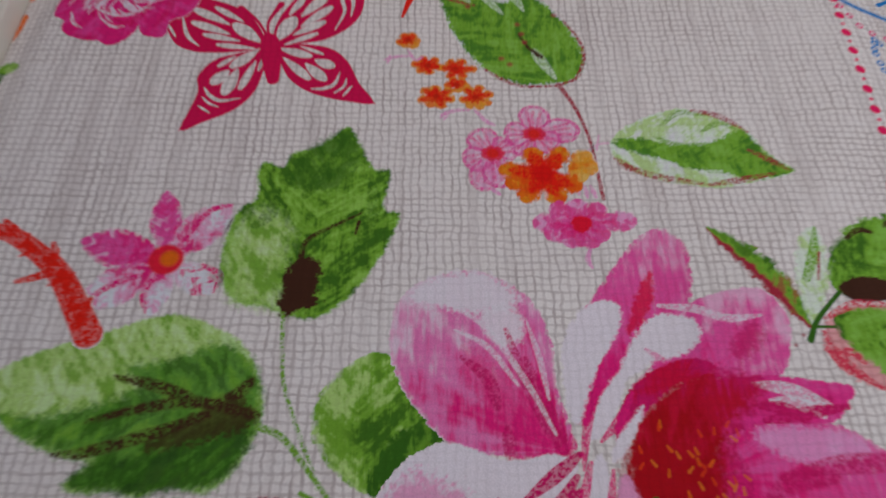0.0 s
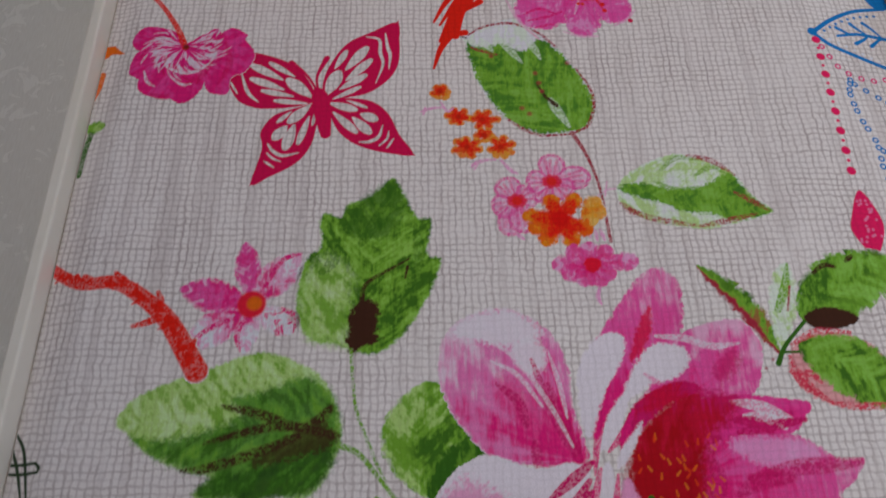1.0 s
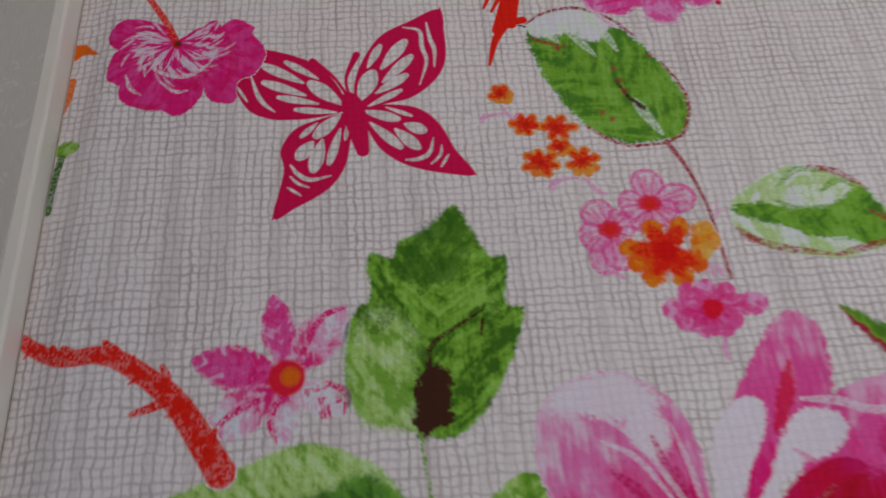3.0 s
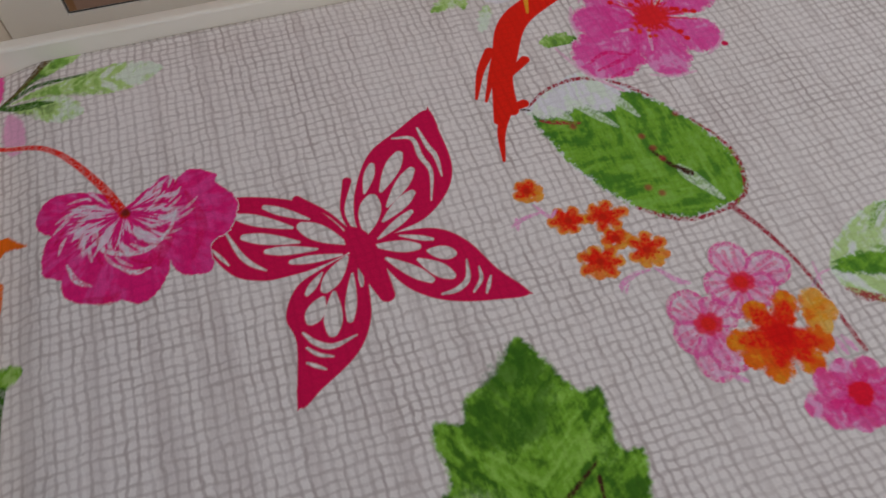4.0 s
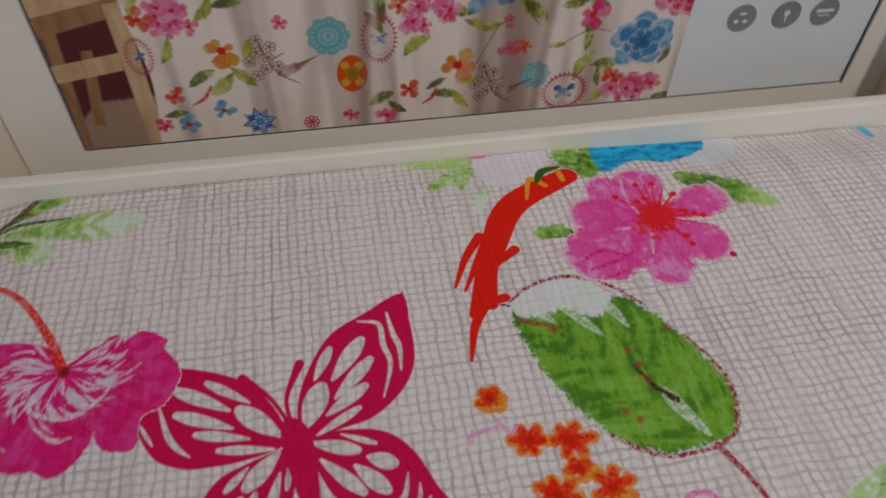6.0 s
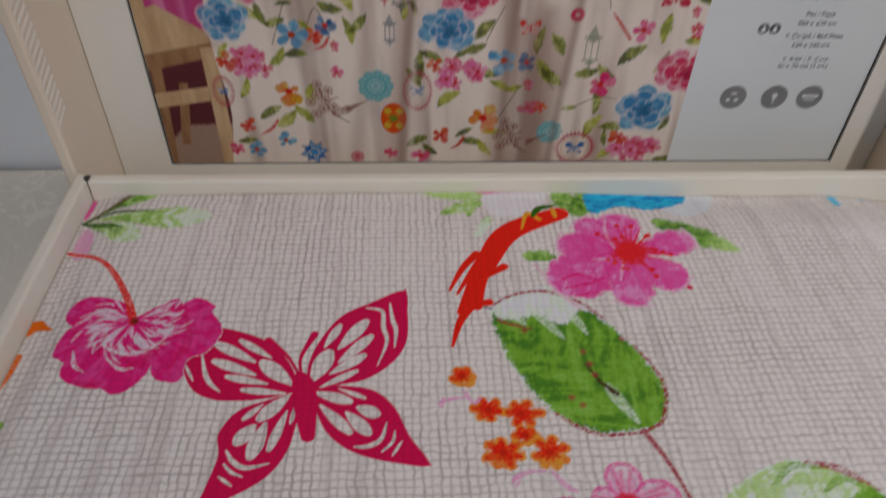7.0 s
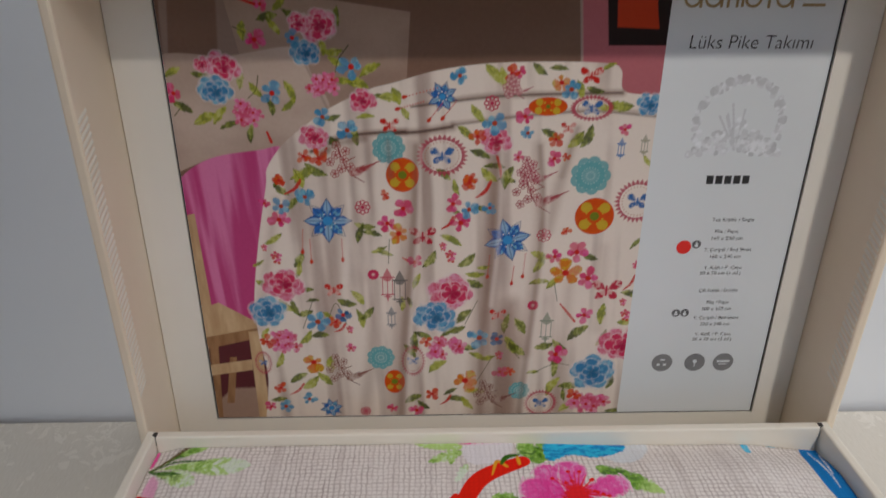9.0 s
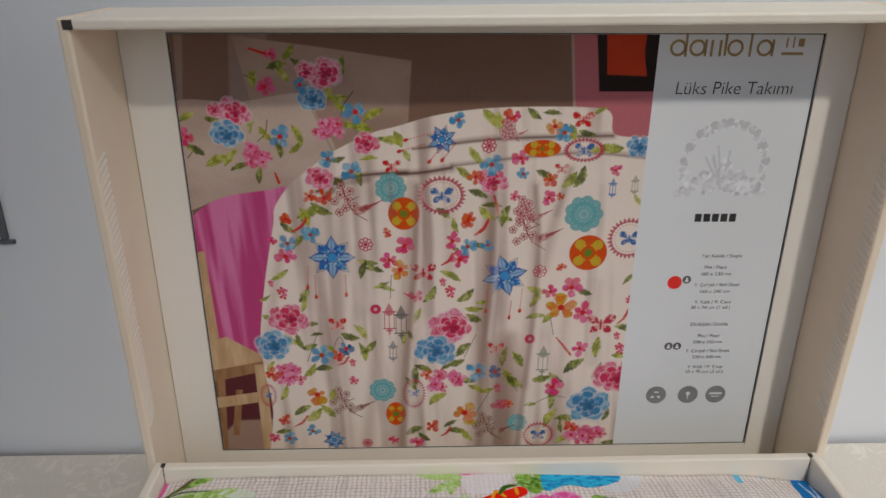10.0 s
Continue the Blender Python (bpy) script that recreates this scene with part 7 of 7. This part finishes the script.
    for x, y, r in ((-185, 262, 4), (-136, 292, 4.5), (-131, 311, 3.2), (-190, 278, 2)):
        p_flower(k, x, y, r, P_MAG, P_PINK, P_RED)
    for a in ([(-134, 239), (-132, 233)], [(-143, 314), (-134, 311)]):
        k.stroke(a, 1.2, 1.8, P_RED)


photo = Ink(CX0 * 1000 + 1.0, 96.0, CZ0 * 1000 + 0.9, CZ1 * 1000 - 0.9, 0.38)
draw_photo(photo)
sheet("photo_print", photo, PHOTO, lambda X, Y: (X / 1000, np.full(X.shape, FACE - 0.00018), Y / 1000), card, "photo of a bed with a flowered cover and pink sheet")


def draw_wreath(k):
    (x, y), = [(146.0, 247.0)]
    r = random.Random(4)
    grey = lin((164, 166, 170))
    for i in range(150):
        t = r.uniform(-0.35, 3.5)
        q = r.uniform(0.9, 1.06)
        k.dab(x + 26 * q * math.cos(t), y - 4 + 27 * q * math.sin(t), r.uniform(0.5, 1.3), grey * r.uniform(0.9, 1.35), 0.6, 0.75)
    for i in range(9):
        t = 0.1 + 0.37 * i
        k.dab(x + 26 * math.cos(t), y - 4 + 27 * math.sin(t), 2.2, grey * 0.9, 1.0, 0.8)
    for i in range(190):
        u = r.uniform(-1, 1)
        h = (1 - abs(u)) ** 0.7 * r.random()
        k.dab(x + 28 * u, y - 23 + 22 * h, r.uniform(0.5, 1.7), grey * r.uniform(0.85, 1.4), 0.6, 0.6)
    for i in range(9):
        t = r.uniform(0.9, 2.2)
        d = r.uniform(12, 30)
        k.stroke([(x, y - 20), (x + d * 0.9 * math.cos(t), y - 20 + d * math.sin(t))], 0.4, 0.4, grey, cover=0.6)


wreath = Ink(112, 180, 218, 282, 0.5)
draw_wreath(wreath)
sheet("wreath_print", wreath, PHOTO, lambda X, Y: (X / 1000, np.full(X.shape, FACE - 0.00018), Y / 1000), card, "pale grey wreath emblem")


def flat(name, polys, material, label=""):
    """Flat printed shapes on the card; polys are outlines in millimetres."""
    bm = bmesh.new()
    for p in polys:
        bm.faces.new([bm.verts.new((x / 1000, FACE - 0.00022, z / 1000)) for x, z in p])
    return part(name, bm, material, card, label)


def disc(x, z, r, n=28, sq=1.0):
    return [(x + r * math.cos(6.2832 * i / n), z + r * sq * math.sin(6.2832 * i / n)) for i in range(n)]


def bar(x, z, w, h):
    return [(x - w / 2, z - h / 2), (x + w / 2, z - h / 2), (x + w / 2, z + h / 2), (x - w / 2, z + h / 2)]


def text(words, x, z, height, width, material, thin=0.0, slant=0.0):
    """A printed line of words, centred at x, z (millimetres)."""
    cu = bpy.data.curves.new("words", "FONT")
    cu.body, cu.align_x, cu.align_y, cu.size = words, "CENTER", "CENTER", height / 0.72
    cu.offset, cu.shear = -thin, slant
    ob = new("printed_words", cu)
    bpy.context.view_layer.update()
    me = bpy.data.meshes.new_from_object(ob.evaluated_get(bpy.context.evaluated_depsgraph_get()))
    wide = max(v.co.x for v in me.vertices) - min(v.co.x for v in me.vertices)
    bpy.data.objects.remove(ob)
    me.transform(Matrix.Translation((x / 1000, FACE - 0.00022, z / 1000)) @ Matrix.Rotation(radians(90), 4, "X") @ Matrix.Diagonal((0.001 * width / wide, 0.001, 0.001, 1)))
    me.materials.append(material)
    ob = new("printed_words", me)
    ob.parent = card
    return ob


(tx, tz), (ux, uz) = [(109.0, 290.0), (180.0, 290.0)]
text("Lüks Pike Takımı", (tx + ux) / 2, tz + 0.6, 8.0, ux - tx, BLACK_INK, 0.10, 0.08)
for (x, z), words, w in zip([(154.0, 181.0), (151.0, 173.0), (152.0, 168.0), (154.0, 160.0), (153.0, 155.0), (153.0, 147.0), (152.0, 143.0), (153.0, 130.0), (154.0, 121.0), (154.0, 116.0), (155.0, 109.0), (155.0, 104.0), (155.0, 96.0), (155.0, 92.0)],
                            ("Tek Kişilik / Single", "Pike / Pique", "160 x 230 cm", "Y. Çarşafı / Bed Sheet", "160 x 240 cm", "Y. Kılıfı / P. Case", "50 x 70 cm (1 ad.)", "Çift Kişilik / Double", "Pike / Pique", "200 x 230 cm", "Y. Çarşafı / Bed Sheet", "220 x 240 cm", "Y. Kılıfı / P. Case", "50 x 70 cm (2 ad.)"),
                            (27, 15, 20, 31, 20, 25, 27, 26, 15, 20, 31, 20, 25, 27)):
    text(words, x, z, 2.5, w, DARK_INK)
# maker's mark as plain gold rings and bars, and the range name as dark blocks
def ring_shape(name, x, z, r, w, material, label):
    """A flat printed ring, in millimetres."""
    bm = bmesh.new()
    turns = [6.2832 * i / 32 for i in range(32)]
    loops = [[bm.verts.new(((x + q * math.cos(t)) / 1000, FACE - 0.00022, (z + q * math.sin(t)) / 1000)) for t in turns] for q in (r - w, r)]
    for i in range(32):
        bm.faces.new((loops[0][i], loops[0][i - 1], loops[1][i - 1], loops[1][i]))
    part(name, bm, material, card, label)


for x in (107.5, 119.0, 141.5, 159.0):
    ring_shape("maker_mark", x, 314.5, 4.9, 1.5, GOLD_INK, "gold ring of a maker's mark")
for x, z, h in ((112.2, 317.2, 15.5), (123.8, 314.5, 9.6), (127.5, 314.3, 9.4), (132.6, 314.3, 9.4), (135.6, 316.2, 12.5), (150.5, 317.2, 15.5), (163.8, 314.5, 9.6)):
    flat("maker_mark", [bar(x, z, 1.5, h)], GOLD_INK, "gold bar of a maker's mark")
for x, z, w, h in ((172.0, 317.5, 1.0, 5.6), (176.0, 317.8, 0.9, 6.4), (180.5, 317.5, 3.6, 4.6), (176.0, 311.2, 13.0, 1.6)):
    flat("maker_mark", [bar(x, z, w, h)], GOLD_INK, "small gold bar of a maker's mark")
for i in range(5):
    flat("range_mark", [bar(134.4 + 5.6 * i, 208.0, 4.3, 5.4)], BLACK_INK, "black block of a range name")
(a,) = [(125.0, 162.0)]
flat("red_dot", [disc(*a, 4.8)], RED_INK, "red marker dot")
for x, z in [(133.0, 164.0), (127.0, 113.0), (133.0, 113.0)]:
    flat("guest_icon", [disc(x, z, 2.9)], DARK_INK, "small dark round symbol")
    bm = bmesh.new()
    for p in (disc(x, z + 0.7, 0.8, 12), disc(x, z - 0.9, 1.3, 14, 0.7)):
        bm.faces.new([bm.verts.new((u / 1000, FACE - 0.00030, v / 1000)) for u, v in p])
    part("guest_icon_mark", bm, COATED, card)
for i, (x, z) in enumerate([(123.0, 73.0), (146.0, 73.0), (166.0, 73.0)]):
    flat("care_icon", [disc(x, z, 7.2)], DISC_INK, "grey round care symbol")
    bm = bmesh.new()
    shapes = ([bar(x - 2.5, z - 1.6, 2.2, 1.8), bar(x + 2.0, z - 1.6, 2.2, 1.8), bar(x, z + 2.4, 3.4, 1.2)], [disc(x, z + 1.0, 1.6, 10), bar(x, z - 1.8, 0.7, 3.4)], [bar(x, z + 0.8, 9.0, 1.6), bar(x, z - 1.6, 6.0, 0.7)])[i]
    for p in shapes:
        bm.faces.new([bm.verts.new((u / 1000, FACE - 0.00030, v / 1000)) for u, v in p])
    part("care_icon_mark", bm, COATED, card)
